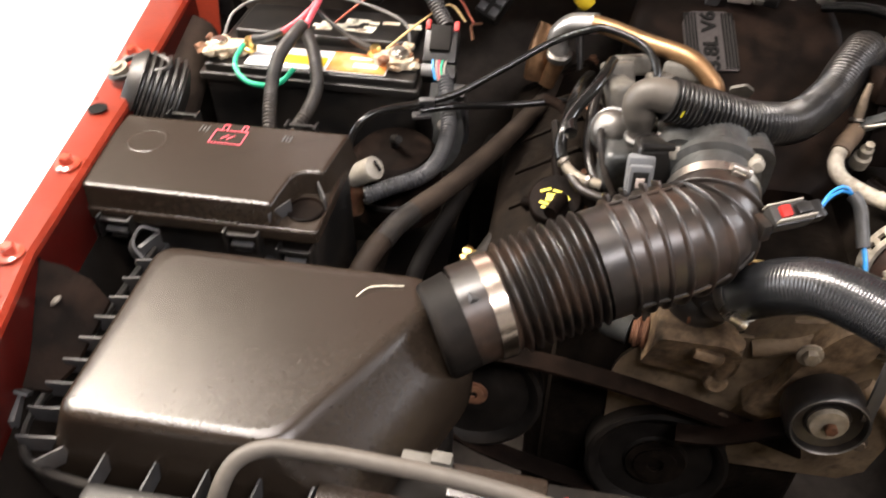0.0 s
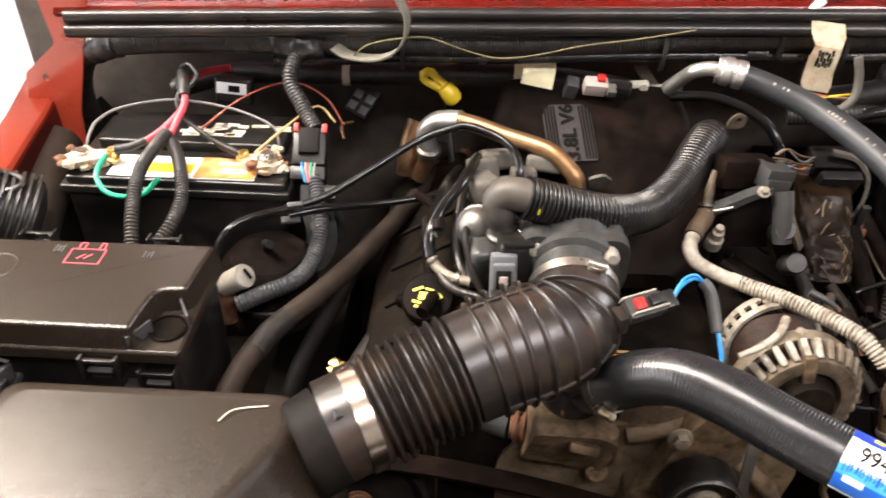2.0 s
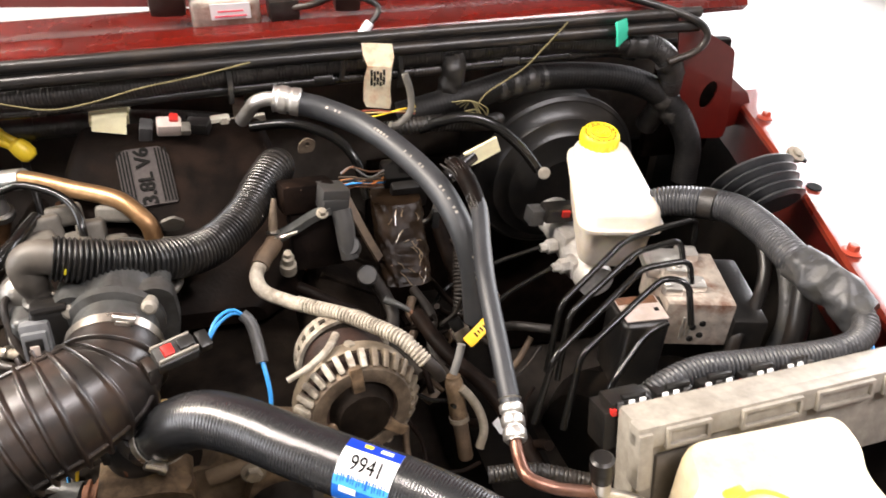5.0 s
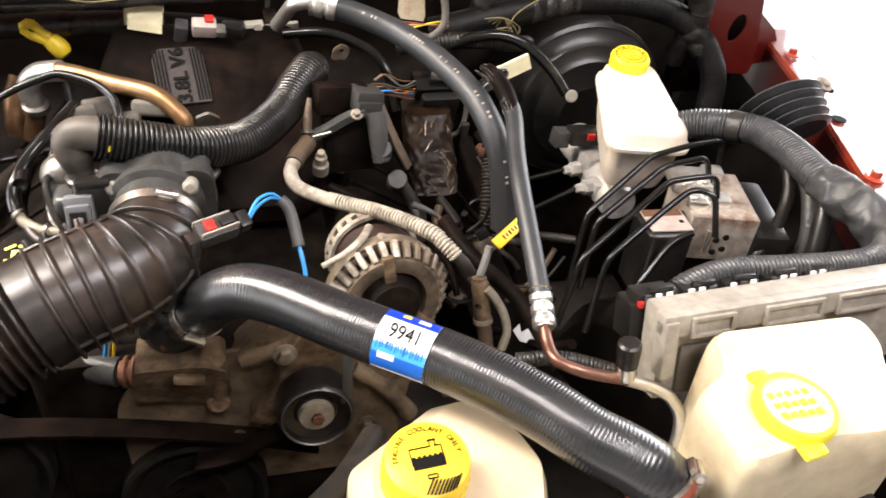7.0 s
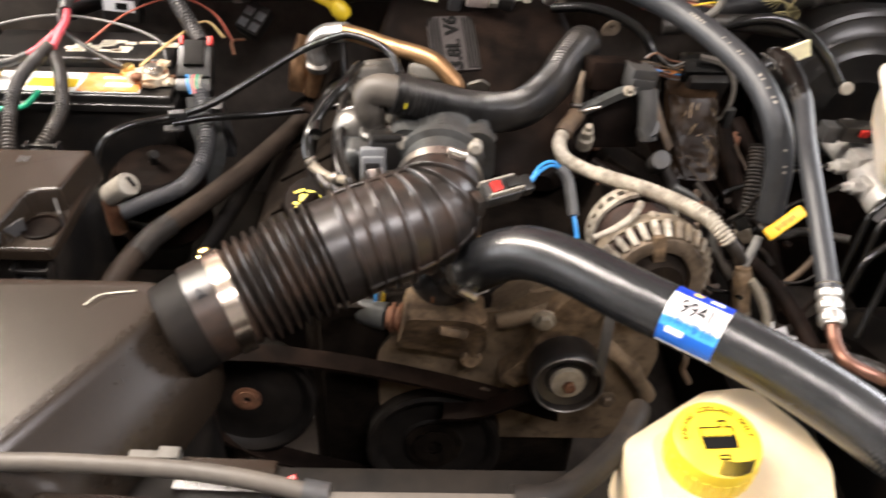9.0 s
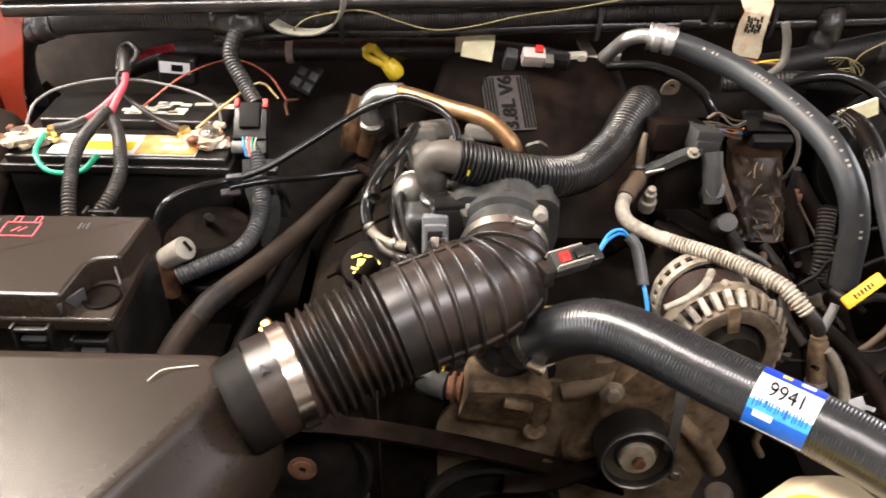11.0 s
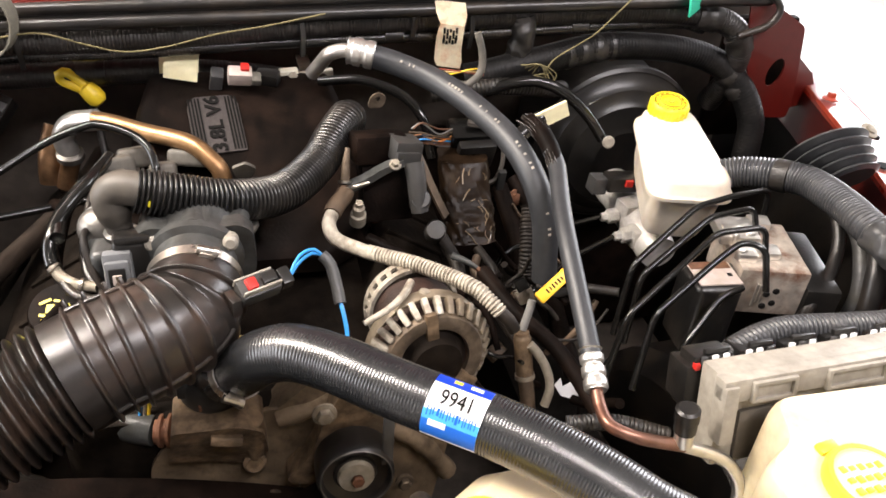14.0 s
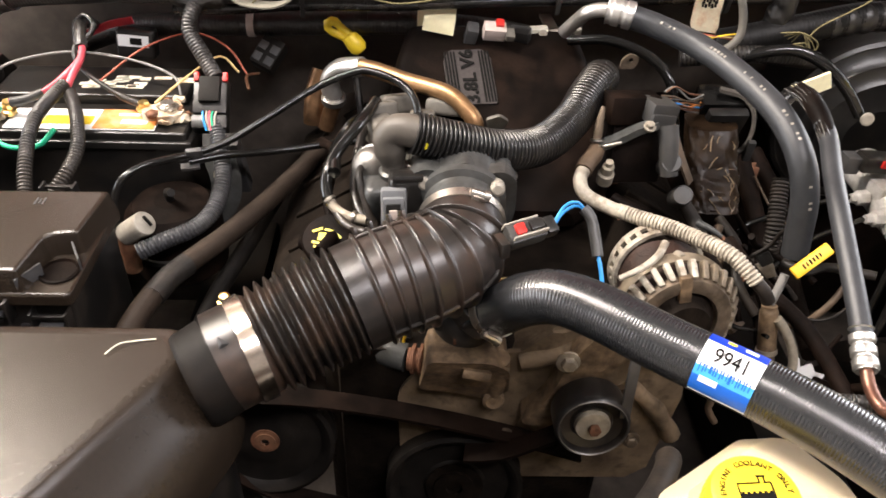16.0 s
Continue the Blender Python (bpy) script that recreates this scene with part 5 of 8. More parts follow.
crimp = wire("cable_crimp", [(-0.404, 0.876, 1.024), (-0.386, 0.880, 1.026), (-0.366, 0.888, 1.033)], lambda s, n: 0.0068 - 0.0016 * (s / n), BOOT, "grey crimp sleeve on the red battery cable", "sleeve")
wire("grey_battery_cable", [(-0.252, 0.893, 1.016), (-0.270, 0.897, 1.022), (-0.296, 0.905, 1.034), (-0.327, 0.926, 1.046), (-0.340, 0.942, 1.062), (-0.332, 0.965, 1.078)], lambda s, n: 0.0052 if s < 0.2 * n else 0.0030, TAPE, "grey battery cable with a crimped lug", "cable")
wire("grey_wire", [(-0.450, 0.890, 1.015), (-0.447, 0.905, 1.030), (-0.442, 0.922, 1.039), (-0.419, 0.95, 1.045), (-0.35, 0.96, 1.054), (-0.271, 0.95, 1.049), (-0.215, 0.93, 1.037), (-0.205, 0.915, 1.018)], 0.0018, GREYWIRE, "thin grey wire looped over the battery")
wire("green_wire", [(-0.409, 0.858, 1.026), (-0.410, 0.826, 1.016), (-0.386, 0.802, 1.006), (-0.350, 0.806, 1.004), (-0.330, 0.82, 1.02)], 0.0033, GREENWIRE, "bright green wire beside the battery post")
wire("red_wire", [(-0.310, 0.925, 1.030), (-0.259, 0.968, 1.058), (-0.206, 1.010, 1.062), (-0.156, 0.990, 1.052), (-0.128, 0.965, 1.025)], 0.0015, RUSTRED, "thin red wire looped behind the battery")
wire("tan_wire", [(-0.229, 0.885, 1.022), (-0.193, 0.931, 1.040), (-0.164, 0.978, 1.044), (-0.140, 0.970, 1.025)], 0.0016, TANWIRE, "thin tan wire from the battery post")
solid("red_loom_tape", sweep(bmesh.new(), [(-0.372, 1.062, 1.034), (-0.335, 1.060, 1.050), (-0.300, 1.056, 1.059)], 0, step=0.01, flat=(0.003, 0.010)), REDWIRE, "strip of red tape on the firewall loom", "tape")
wire("taped_cable", [(-0.330, 0.945, 1.068), (-0.336, 0.970, 1.082), (-0.345, 1.0, 1.080), (-0.352, 1.04, 1.060), (-0.360, 1.07, 1.045)], 0.0075, TAPE, "taped cable bundle rising behind the battery", "cable", 12)
wire("cable_loop", [(-0.328, 0.955, 1.072), (-0.318, 0.970, 1.086), (-0.332, 0.985, 1.094), (-0.346, 0.980, 1.084), (-0.342, 0.962, 1.068)], 0.0038, LOOM, "small black loop of cable behind the battery", "cable", 10)

holder = thing("fuse_holder", "small black fuse holder with a worn white label behind the battery", "fuse holder", (-0.294, 1.04, 1.0100))
part("body", box(bmesh.new(), (-0.294, 1.0420, 1.0320), (0.052, 0.026, 0.040), turn(-10, 4, 0), 0.006, 3), BLACK, holder)
part("label", box(bmesh.new(), (-0.294, 1.0265, 1.0410), (0.042, 0.002, 0.016), turn(-10, 4, 0), 0.0006), WHITELABEL, holder, "worn white label")
part("print_bar", box(bmesh.new(), (-0.2900, 1.0250, 1.0410), (0.016, 0.0016, 0.009), turn(-10, 4, 0), 0.0004), INK, holder)

# wiring connector on its bracket
conn = thing("loom_connector", "black multi-way loom connector with red locks", "connector", (-0.158, 0.895, 0.96))
rot = turn(38, 0, 2)
part("shell", box(bmesh.new(), (-0.160, 0.897, 1.024), (0.042, 0.050, 0.024), rot, 0.003), BLACK, conn)
part("cover", box(bmesh.new(), (-0.160, 0.893, 1.038), (0.026, 0.034, 0.010), rot, 0.002), DARK, conn)
for dx in (-0.018, 0.018):
    part("lock", box(bmesh.new(), (-0.160 + dx, 0.908, 1.048), (0.006, 0.012, 0.006), rot, 0.001), REDCLIP, conn, "red lock tab")
part("end_cap", box(bmesh.new(), (-0.158, 0.866, 1.004), (0.044, 0.018, 0.022), rot, 0.003), BLACK, conn)
for i, (m, dx) in enumerate(((BLUEWIRE, -0.014), (PALE, -0.006), (PINKRED, 0.0), (GREENWIRE, 0.006), (PALE, 0.014))):
    tube_part("wire", [(-0.158 + dx * 0.6, 0.870, 1.020), (-0.157 + dx * 0.5, 0.858, 1.016), (-0.154 + dx * 0.4, 0.850, 1.004)], 0.0013, m, conn, "", 6)
part("bracket", box(bmesh.new(), (-0.135, 0.86, 0.95), (0.030, 0.020, 0.10), turn(20, 0, 0), 0.003), GREY, conn)
tube("loom_riser", [(-0.176, 0.990, 1.126), (-0.188, 0.972, 1.109), (-0.191, 0.955, 1.088), (-0.173, 0.935, 1.063), (-0.156, 0.915, 1.044)], ribbed(0.0104, 0.0010, 0.0044), COWLLOOM, "dark convoluted loom rising to the cowl", "cable", 16, 0.0009)
tube("loom_drop", [(-0.152, 0.868, 1.008), (-0.142, 0.835, 0.990), (-0.134, 0.800, 0.968), (-0.138, 0.760, 0.952), (-0.154, 0.730, 0.945), (-0.187, 0.712, 0.938), (-0.215, 0.70, 0.93)], ribbed(0.0104, 0.0018, 0.0044), SIDELOOM, "grey-black convoluted loom dropping beside the fuse box", "cable", 16, 0.0009)
relay = thing("relay_holder", "loose black relay socket by the firewall", "relay", (-0.11, 1.035, 0.99))
rr = turn(40, 18, -22)
part("body", box(bmesh.new(), (-0.110, 1.034, 1.022), (0.034, 0.045, 0.026), rr, 0.003), DARK, relay)
for i in range(4):
    part("slot", box(bmesh.new(), Vector((-0.110, 1.034, 1.022)) + rr @ Vector((-0.009 + 0.018 * (i % 2), -0.012 + 0.018 * (i // 2), 0.0135)), (0.012, 0.012, 0.002), rr, 0.0006), GREY, relay)
tube("cable_end", [(-0.125, 1.02, 1.0), (-0.135, 0.99, 1.01), (-0.13, 0.97, 1.0)], 0.0022, RUST, "brown wire tail under the relay socket", "wire", 8)

# black vacuum pipes and bracket
tube("vacuum_pipe", [(-0.234, 0.705, 0.970), (-0.234, 0.718, 0.992), (-0.223, 0.730, 1.012), (-0.202, 0.750, 1.017), (-0.164, 0.780, 1.012), (-0.124, 0.800, 1.018), (-0.080, 0.830, 1.034), (-0.023, 0.870, 1.056), (0.019, 0.880, 1.071), (0.040, 0.880, 1.075), (0.075, 0.860, 1.073), (0.096, 0.840, 1.063), (0.103, 0.820, 1.045), (0.103, 0.81, 1.02)], 0.0046, GLOSS, "glossy thin black vacuum pipe crossing the bay", "pipe", 12, 0.004, "vacuum pipes")
tube("vacuum_pipe", [(-0.165, 0.780, 1.002), (-0.126, 0.800, 1.000), (-0.066, 0.835, 0.987), (0.002, 0.862, 0.984), (0.03, 0.86, 0.99), (0.045, 0.85, 1.02)], 0.0046, GLOSS, "glossy thin black vacuum pipe crossing the bay", "pipe", 12, 0.004, "vacuum pipes")
bm = bmesh.new()
box(bm, (-0.158, 0.784, 1.008), (0.018, 0.006, 0.030), turn(30, 0, 15), 0.0015)
box(bm, (-0.163, 0.777, 0.998), (0.022, 0.010, 0.004), turn(10, 0, 15), 0.001)
solid("pipe_bracket", bm, GREY, "grey steel pipe bracket", "bracket")
heat = tube("heater_hose", [(-0.192, 0.530, 0.918), (-0.190, 0.585, 0.926), (-0.168, 0.653, 0.932), (-0.122, 0.731, 0.932), (-0.082, 0.814, 0.93), (-0.045, 0.90, 0.93), (-0.02, 0.97, 0.93), (0.0, 1.08, 0.93)], 0.0125, TANHOSE, "dusty thick grey-brown heater hose", "hose", 18)
tube_part("sleeve", [(-0.178, 0.625, 0.930), (-0.168, 0.653, 0.932), (-0.154, 0.678, 0.932)], 0.0132, TAPE, heat, "taped sleeve", 16)
tube("lower_hose", [(-0.10, 0.58, 0.86), (-0.07, 0.66, 0.88), (-0.04, 0.74, 0.89), (-0.02, 0.83, 0.89)], 0.016, OLDHOSE, "dirty brown hose deep beside the engine", "hose", 14)
tube("lower_hose", [(-0.035, 0.60, 0.85), (-0.015, 0.68, 0.87), (0.0, 0.76, 0.88)], 0.014, DUSTLOOM, "dirty dark hose deep beside the engine", "hose", 14)
tube("lower_hose", [(-0.16, 0.60, 0.82), (-0.15, 0.70, 0.84), (-0.12, 0.80, 0.86), (-0.09, 0.93, 0.87)], 0.011, DARK, "dirty dark hose deep beside the engine", "hose", 12)
bm = bmesh.new()
lathe(bm, [(0.050, 0), (0.058, 0.01), (0.058, 0.085), (0.046, 0.098), (0.02, 0.101)], (-0.20, 0.79, 0.84), seg=30)
canister = thing("vacuum_reservoir", "black round vacuum canister by the fuse box", "canister", (-0.20, 0.79, 0.84))
part("body", bm, MATT, canister)
bm = bmesh.new()
lathe(bm, [(0.058, 0.040), (0.0605, 0.042), (0.0605, 0.048), (0.058, 0.050)], (-0.20, 0.79, 0.84), seg=30, cap=False)
part("seam", bm, BLACK, canister)
tube_part("nipple", [(-0.20, 0.79, 0.938), (-0.20, 0.785, 0.955), (-0.19, 0.77, 0.965)], 0.005, BLACK, canister, "", 10)
lb = thing("loom_bracket", "bent grey steel bracket behind a loom", "bracket", (-0.15, 0.82, 0.86))
part("plate", sweep(bmesh.new(), [(-0.146, 0.850, 1.000), (-0.145, 0.835, 0.975), (-0.138, 0.825, 0.945), (-0.146, 0.822, 0.915), (-0.17, 0.82, 0.89)], 0, step=0.01, flat=(0.038, 0.003)), CAST, lb)
bolt(lb, (-0.146, 0.826, 0.955), (0, -0.9, 0.4), 0.005, 0.006, STEEL)
pc = thing("level_sender", "stained white plastic level sender beside the fuse box", "sender", (-0.222, 0.722, 0.90))
bm = bmesh.new()
lathe(bm, [(0.014, -0.030), (0.0145, 0.0), (0.0145, 0.006), (0.0135, 0.008), (0.004, 0.009)], (-0.214, 0.722, 0.952), (0.75, -0.25, 0.62), 28)
part("cap", bm, PALE, pc)
part("slot", box(bmesh.new(), (-0.2045, 0.7195, 0.9605), (0.003, 0.014, 0.003), aim((0.75, -0.25, 0.62)), 0.0008), INK, pc)
tube_part("stem", [(-0.232, 0.728, 0.938), (-0.238, 0.73, 0.92), (-0.24, 0.73, 0.88)], 0.011, RUST, pc, "brown stained stem", 14)

# horn-like ribbed parts on both fenders
def ribbed_mount(c, side, label):
    h_ = thing("bonnet_mount", label, "mount", Vector(c) - Vector((0, 0, 0.06)), "bonnet mounts")
    ax = Vector((0.75, 0.25, -0.45)).normalized() if side < 0 else Vector((0.05, -0.85, -0.52)).normalized()
    bm = bmesh.new()
    if side < 0:
        prof = [(0.036, -0.012)]
        for i in range(6):
            prof += [(0.049 + 0.0008 * i, 0.0085 * i), (0.050 + 0.0008 * i, 0.0085 * i + 0.003), (0.043 + 0.0008 * i, 0.0085 * i + 0.005), (0.043 + 0.0008 * i, 0.0085 * i + 0.007)]
        prof += [(0.038, 0.055), (0.02, 0.06)]
    else:
        prof = []
    if prof:
        lathe(bm, prof, c, ax, 40)
    else:
        # pleats that shrink towards the front and gather at the bolt
        m, rings = aim(ax), []
        for i in range(5):
            for k, (dr, h) in enumerate(((0.007, 0.0), (0.001, 0.003), (0.0, 0.005), (0.007, 0.0085))):
                r = 0.053 - 0.0045 * i - dr
                at = Vector(c) + ax * (0.0095 * i + h) + Vector((0.95, -0.30, 0.12)) * (0.0042 * i)
                rings.append([at + m @ Vector((r * math.cos(2 * math.pi * q / 40), r * math.sin(2 * math.pi * q / 40), 0)) for q in range(40)])
        loft(bm, rings)
    part("ribbed_body", bm, DUSTLOOM if side < 0 else SIDELOOM, h_)
    bm = bmesh.new()
    if side < 0:
        loop = [(x + 0.022, y + 0.006, z) for x, y, z in ((-0.548, 0.735, 1.040), (-0.530, 0.752, 1.050), (-0.500, 0.757, 1.054), (-0.476, 0.748, 1.052), (-0.478, 0.734, 1.050), (-0.505, 0.724, 1.048), (-0.535, 0.720, 1.040), (-0.548, 0.735, 1.040))]
        q, tip = Vector((-0.512, 0.738, 1.046)), (-0.2, -0.2, 1)
    else:
        q, tip = Vector((0.975, 0.759, 1.09)), (0.15, -0.45, 0.9)
        loop = [q + Vector((0.012, -0.008, -0.006)), q + Vector((0.0, -0.004, -0.004)), q + Vector((-0.030, 0.006, -0.003)), q + Vector((-0.060, 0.004, -0.006))]
    sweep(bm, loop, 0.0035, 8, 0.005)
    part("strap", bm, BLACK, h_)
    b = bmesh.new()
    lathe(b, [(0.011, -0.004), (0.012, 0.0), (0.012, 0.003), (0.007, 0.004), (0.007, 0.007), (0.003, 0.008)], q, tip, 18)
    part("bolt", b, DUSTALLOY, h_)
    return h_


ribbed_mount((-0.502, 0.742, 1.020), -1, "dusty ribbed black bonnet mount with a pale bolt on the fender")
ribbed_mount((0.9, 0.743, 1.08), 1, "glossy ribbed black bonnet mount with a pale bolt on the fender")
tube("fresh_air_pipe", [(-0.468, 0.70, 0.925), (-0.496, 0.78, 0.950), (-0.516, 0.87, 0.962), (-0.536, 0.968, 0.968)], 0.037, TANHOSE, "wide dusty black pipe beside the battery", "pipe", 28)
# splash shield by the air filter
bm = bmesh.new()
fan = [(-0.451, 0.450, 1.018), (-0.434, 0.456, 1.008), (-0.414, 0.459, 0.990), (-0.400, 0.456, 0.968), (-0.396, 0.382, 0.962), (-0.404, 0.352, 0.962), (-0.426, 0.345, 0.972), (-0.437, 0.366, 0.980), (-0.448, 0.412, 1.0)]
loft(bm, [[(x, y, z) for x, y, z in fan], [(x + 0.001, y, z - 0.003) for x, y, z in fan]])
sweep(bm, [(-0.453, 0.452, 1.018), (-0.449, 0.412, 1.002), (-0.438, 0.366, 0.982), (-0.428, 0.344, 0.972)], 0.003, 8, 0.008)
shield = solid("splash_shield", bm, MATT, "dusty black plastic splash shield by the fender", "shield")
bm = bmesh.new()
lathe(bm, [(0.006, 0), (0.006, 0.0015), (0.003, 0.003)], (-0.428, 0.425, 0.993), (-0.5, 0, 0.86), seg=14)
part("rivet", bm, GREYHOSE, shield)
box_l = bmesh.new()
box(box_l, (-0.445, 0.60, 0.88), (0.05, 0.10, 0.09), bevel=0.005)
solid("washer_bracket", box_l, PALE, "stained pale bracket under the fuse box", "bracket")

# ---- cowl looms ----
def slope(x):
    return 0.036 * (x + 0.1)


up_loom = [(-0.545, 1.095, 0.95), (-0.528, 1.06, 1.02), (-0.490, 1.025, 1.082), (-0.436, 1.006, 1.110), (-0.311, 1.002, 1.122), (-0.198, 1.0, 1.125), (-0.05, 1.0, 1.128), (0.095, 1.0, 1.132), (0.28, 1.0, 1.146), (0.50, 1.0, 1.156), (0.74, 1.0, 1.164), (0.862, 0.985, 1.157), (0.902, 0.974, 1.130), (0.914, 0.985, 1.075), (0.912, 1.02, 1.01)]
loom_a = tube("cowl_loom", up_loom, ribbed(0.0175, 0.0011, 0.0044), COWLLOOM, "long thick convoluted loom under the cowl seal", "cable", 18, 0.0014, "cowl looms")
for at in ([(-0.470, 1.016, 1.095), (-0.452, 1.010, 1.104), (-0.430, 1.006, 1.110)], [(0.830, 0.988, 1.160), (0.850, 0.986, 1.158), (0.866, 0.984, 1.156)], [(0.894, 0.976, 1.138), (0.902, 0.974, 1.130), (0.908, 0.976, 1.116)]):
    tube_part("tape", at, lambda s, n: 0.0192 + 0.0008 * math.sin(s * 300), TAPE, loom_a, "crumpled black tape", 16, 0.004)
loom_f = tube("cowl_loom", [(-0.22, 1.0, 1.098), (-0.133, 0.997, 1.103), (-0.05, 0.996, 1.111), (0.067, 0.996, 1.113), (0.279, 0.996, 1.125), (0.504, 0.996, 1.133), (0.786, 0.996, 1.146), (0.85, 0.99, 1.14)], ribbed(0.0078, 0.0012, 0.0042), LOOM, "thin convoluted loom under the cowl seal", "cable", 12, 0.0014, "cowl looms")
loom_e = tube("engine_loom", [(-0.40, 1.10, 1.0), (-0.383, 1.10, 1.010), (-0.305, 1.085, 1.038), (-0.20, 1.065, 1.052), (-0.135, 1.06, 1.056), (0.025, 1.05, 1.066), (0.10, 1.047, 1.068), (0.20, 1.05, 1.06), (0.30, 1.08, 1.03)], ribbed(0.0165, 0.0008, 0.0046), COWLLOOM, "dusty thick convoluted engine loom", "cable", 18, 0.0013)
for x, y, z in ((-0.135, 1.060, 1.056), (0.025, 1.050, 1.066)):
    tube_part("clip", [(x - 0.005, y, z), (x + 0.005, y, z)], 0.0180, DULLWHITE if x < 0 else BLACK, loom_e, "plastic loom clip", 16, 0.004)
for x in (0.10, 0.40, 0.66):
    tube_part("tape", [(x - 0.012, 0.996, 1.115 + slope(x)), (x + 0.012, 0.996, 1.1155 + slope(x))], 0.0086, TAPE, loom_f, "black tape", 12, 0.005)
for x in (-0.05, 0.28, 0.50):
    z = 1.128 + slope(x)
    solid("cable_tie", sweep(bmesh.new(), [(x, 0.980, z + 0.014), (x + 0.001, 0.976, z - 0.004), (x, 0.982, z - 0.030)], 0, step=0.005, flat=(0.006, 0.003)), BLACK, "black cable tie round the cowl looms", "cable tie", "cable ties")
bm = bmesh.new()
sweep(bm, [(-0.215, 0.998, 1.124), (-0.185, 0.994, 1.124), (-0.155, 0.998, 1.125)], lambda s, n: 0.0190 + 0.0030 * math.sin(math.pi * s / n), 30, 0.002)
for w in bm.verts:
    w.co += Vector((noise.noise(w.co * 80), noise.noise(w.co * 80 + Vector((5, 0, 0))), noise.noise(w.co * 80 + Vector((0, 8, 0))))) * 0.0045
solid("tape_wrap", bm, TAPE, "crumpled black tape wrap on the loom", "tape")
bm = bmesh.new()
sweep(bm, [(0.575, 0.992, 1.158), (0.577, 0.985, 1.135), (0.572, 0.985, 1.11), (0.565, 0.99, 1.09)], 0.016, 28, 0.002)
for w in bm.verts:
    w.co += Vector((noise.noise(w.co * 80), noise.noise(w.co * 80 + Vector((5, 0, 0))), noise.noise(w.co * 80 + Vector((0, 8, 0))))) * 0.004
solid("tape_wrap", bm, TAPE, "crumpled black tape wrap on the loom", "tape")
sb = bmesh.new()
sweep(sb, [(0.803, 0.962, 1.204), (0.806, 0.958, 1.189), (0.809, 0.960, 1.174)], 0, step=0.006, flat=(0.026, 0.003))
solid("green_tape", sb, TURQUOISE, "square of bright green tape on the cowl loom", "tape")
# booster-side looms
loom_b = tube("bulkhead_loom", [(0.50, 0.985, 1.075), (0.528, 0.98, 1.083), (0.606, 0.982, 1.100), (0.710, 1.0, 1.112), (0.842, 1.0, 1.102), (0.911, 0.982, 1.073), (0.948, 0.955, 1.015), (0.950, 0.94, 0.95)], ribbed(0.0198, 0.0006, 0.0050), BULKLOOM, "dark thick loom along the bulkhead", "cable", 18, 0.0014)
for at in ([(0.640, 0.988, 1.104), (0.675, 0.994, 1.109), (0.715, 1.0, 1.112)], [(0.905, 0.984, 1.076), (0.920, 0.978, 1.060), (0.930, 0.970, 1.044)]):
    tube_part("tape", at, lambda s, n: 0.0195 + 0.0012 * math.sin(s * 260), TAPE, loom_b, "crumpled black tape", 16, 0.004)
tube("bulkhead_loom", [(0.45, 0.97, 1.06), (0.54, 0.955, 1.075), (0.62, 0.97, 1.062), (0.66, 1.02, 1.04)], ribbed(0.012, 0.0018, 0.005), DUSTLOOM, "dark loom near the brake booster", "cable", 14, 0.0013)
tube("booster_pipe", [(0.521, 0.952, 1.070), (0.560, 0.946, 1.084), (0.592, 0.940, 1.087), (0.627, 0.930, 1.074), (0.662, 0.920, 1.044), (0.687, 0.912, 1.012)], 0.0078, GLOSS, "smooth black brake booster hose", "hose", 16)
tube("thin_vent_tube", [(0.40, 1.02, 1.245), (0.475, 1.015, 1.222), (0.461, 1.0, 1.197), (0.430, 0.982, 1.174), (0.423, 0.984, 1.135)], 0.004, RUBBER, "thin black tube hanging over the cowl", "tube", 10)
solid("tube_joint", sweep(bmesh.new(), [(0.452, 0.994, 1.190), (0.464, 1.0, 1.203)], 0.0062, 12, 0.003), WHITELABEL, "white tube joint on the cowl tube", "joint")
tube("washer_tube", [(0.72, 1.03, 1.240), (0.82, 1.0, 1.225), (0.905, 0.965, 1.205), (0.935, 0.952, 1.185), (0.925, 0.95, 1.16), (0.885, 0.955, 1.142)], 0.0052, RUBBER, "black washer tube at the cowl corner", "tube", 10)
# wiper gear behind the cowl lip
wiper = thing("wiper_motor", "dull silver wiper motor with a white label on the cowl", "motor", (0.288, 1.072, 1.19))
part("housing", box(bmesh.new(), (0.286, 1.070, 1.207), (0.088, 0.040, 0.044), turn(12, -2, 0), 0.010, 3), BLOCK, wiper)
part("label", box(bmesh.new(), (0.292, 1.0475, 1.209), (0.050, 0.0012, 0.022), turn(12, -2, 0), 0), WHITELABEL, wiper, "white printed label")
for k in range(3):
    part("printed_line", box(bmesh.new(), (0.292, 1.0465 + 0.0013 * (k - 1), 1.2095 + 0.006 * (k - 1)), (0.040 - 0.008 * k, 0.0012, 0.0018), turn(12, -2, 0), 0), PINKRED, wiper)
part("plug", box(bmesh.new(), (0.360, 1.066, 1.206), (0.040, 0.030, 0.030), turn(8, -2, 6), 0.005), BLACK, wiper)
tube_part("lead", [(0.372, 1.055, 1.208), (0.395, 1.046, 1.214), (0.420, 1.050, 1.222), (0.440, 1.07, 1.23)], 0.0045, RUBBER, wiper, "", 10)
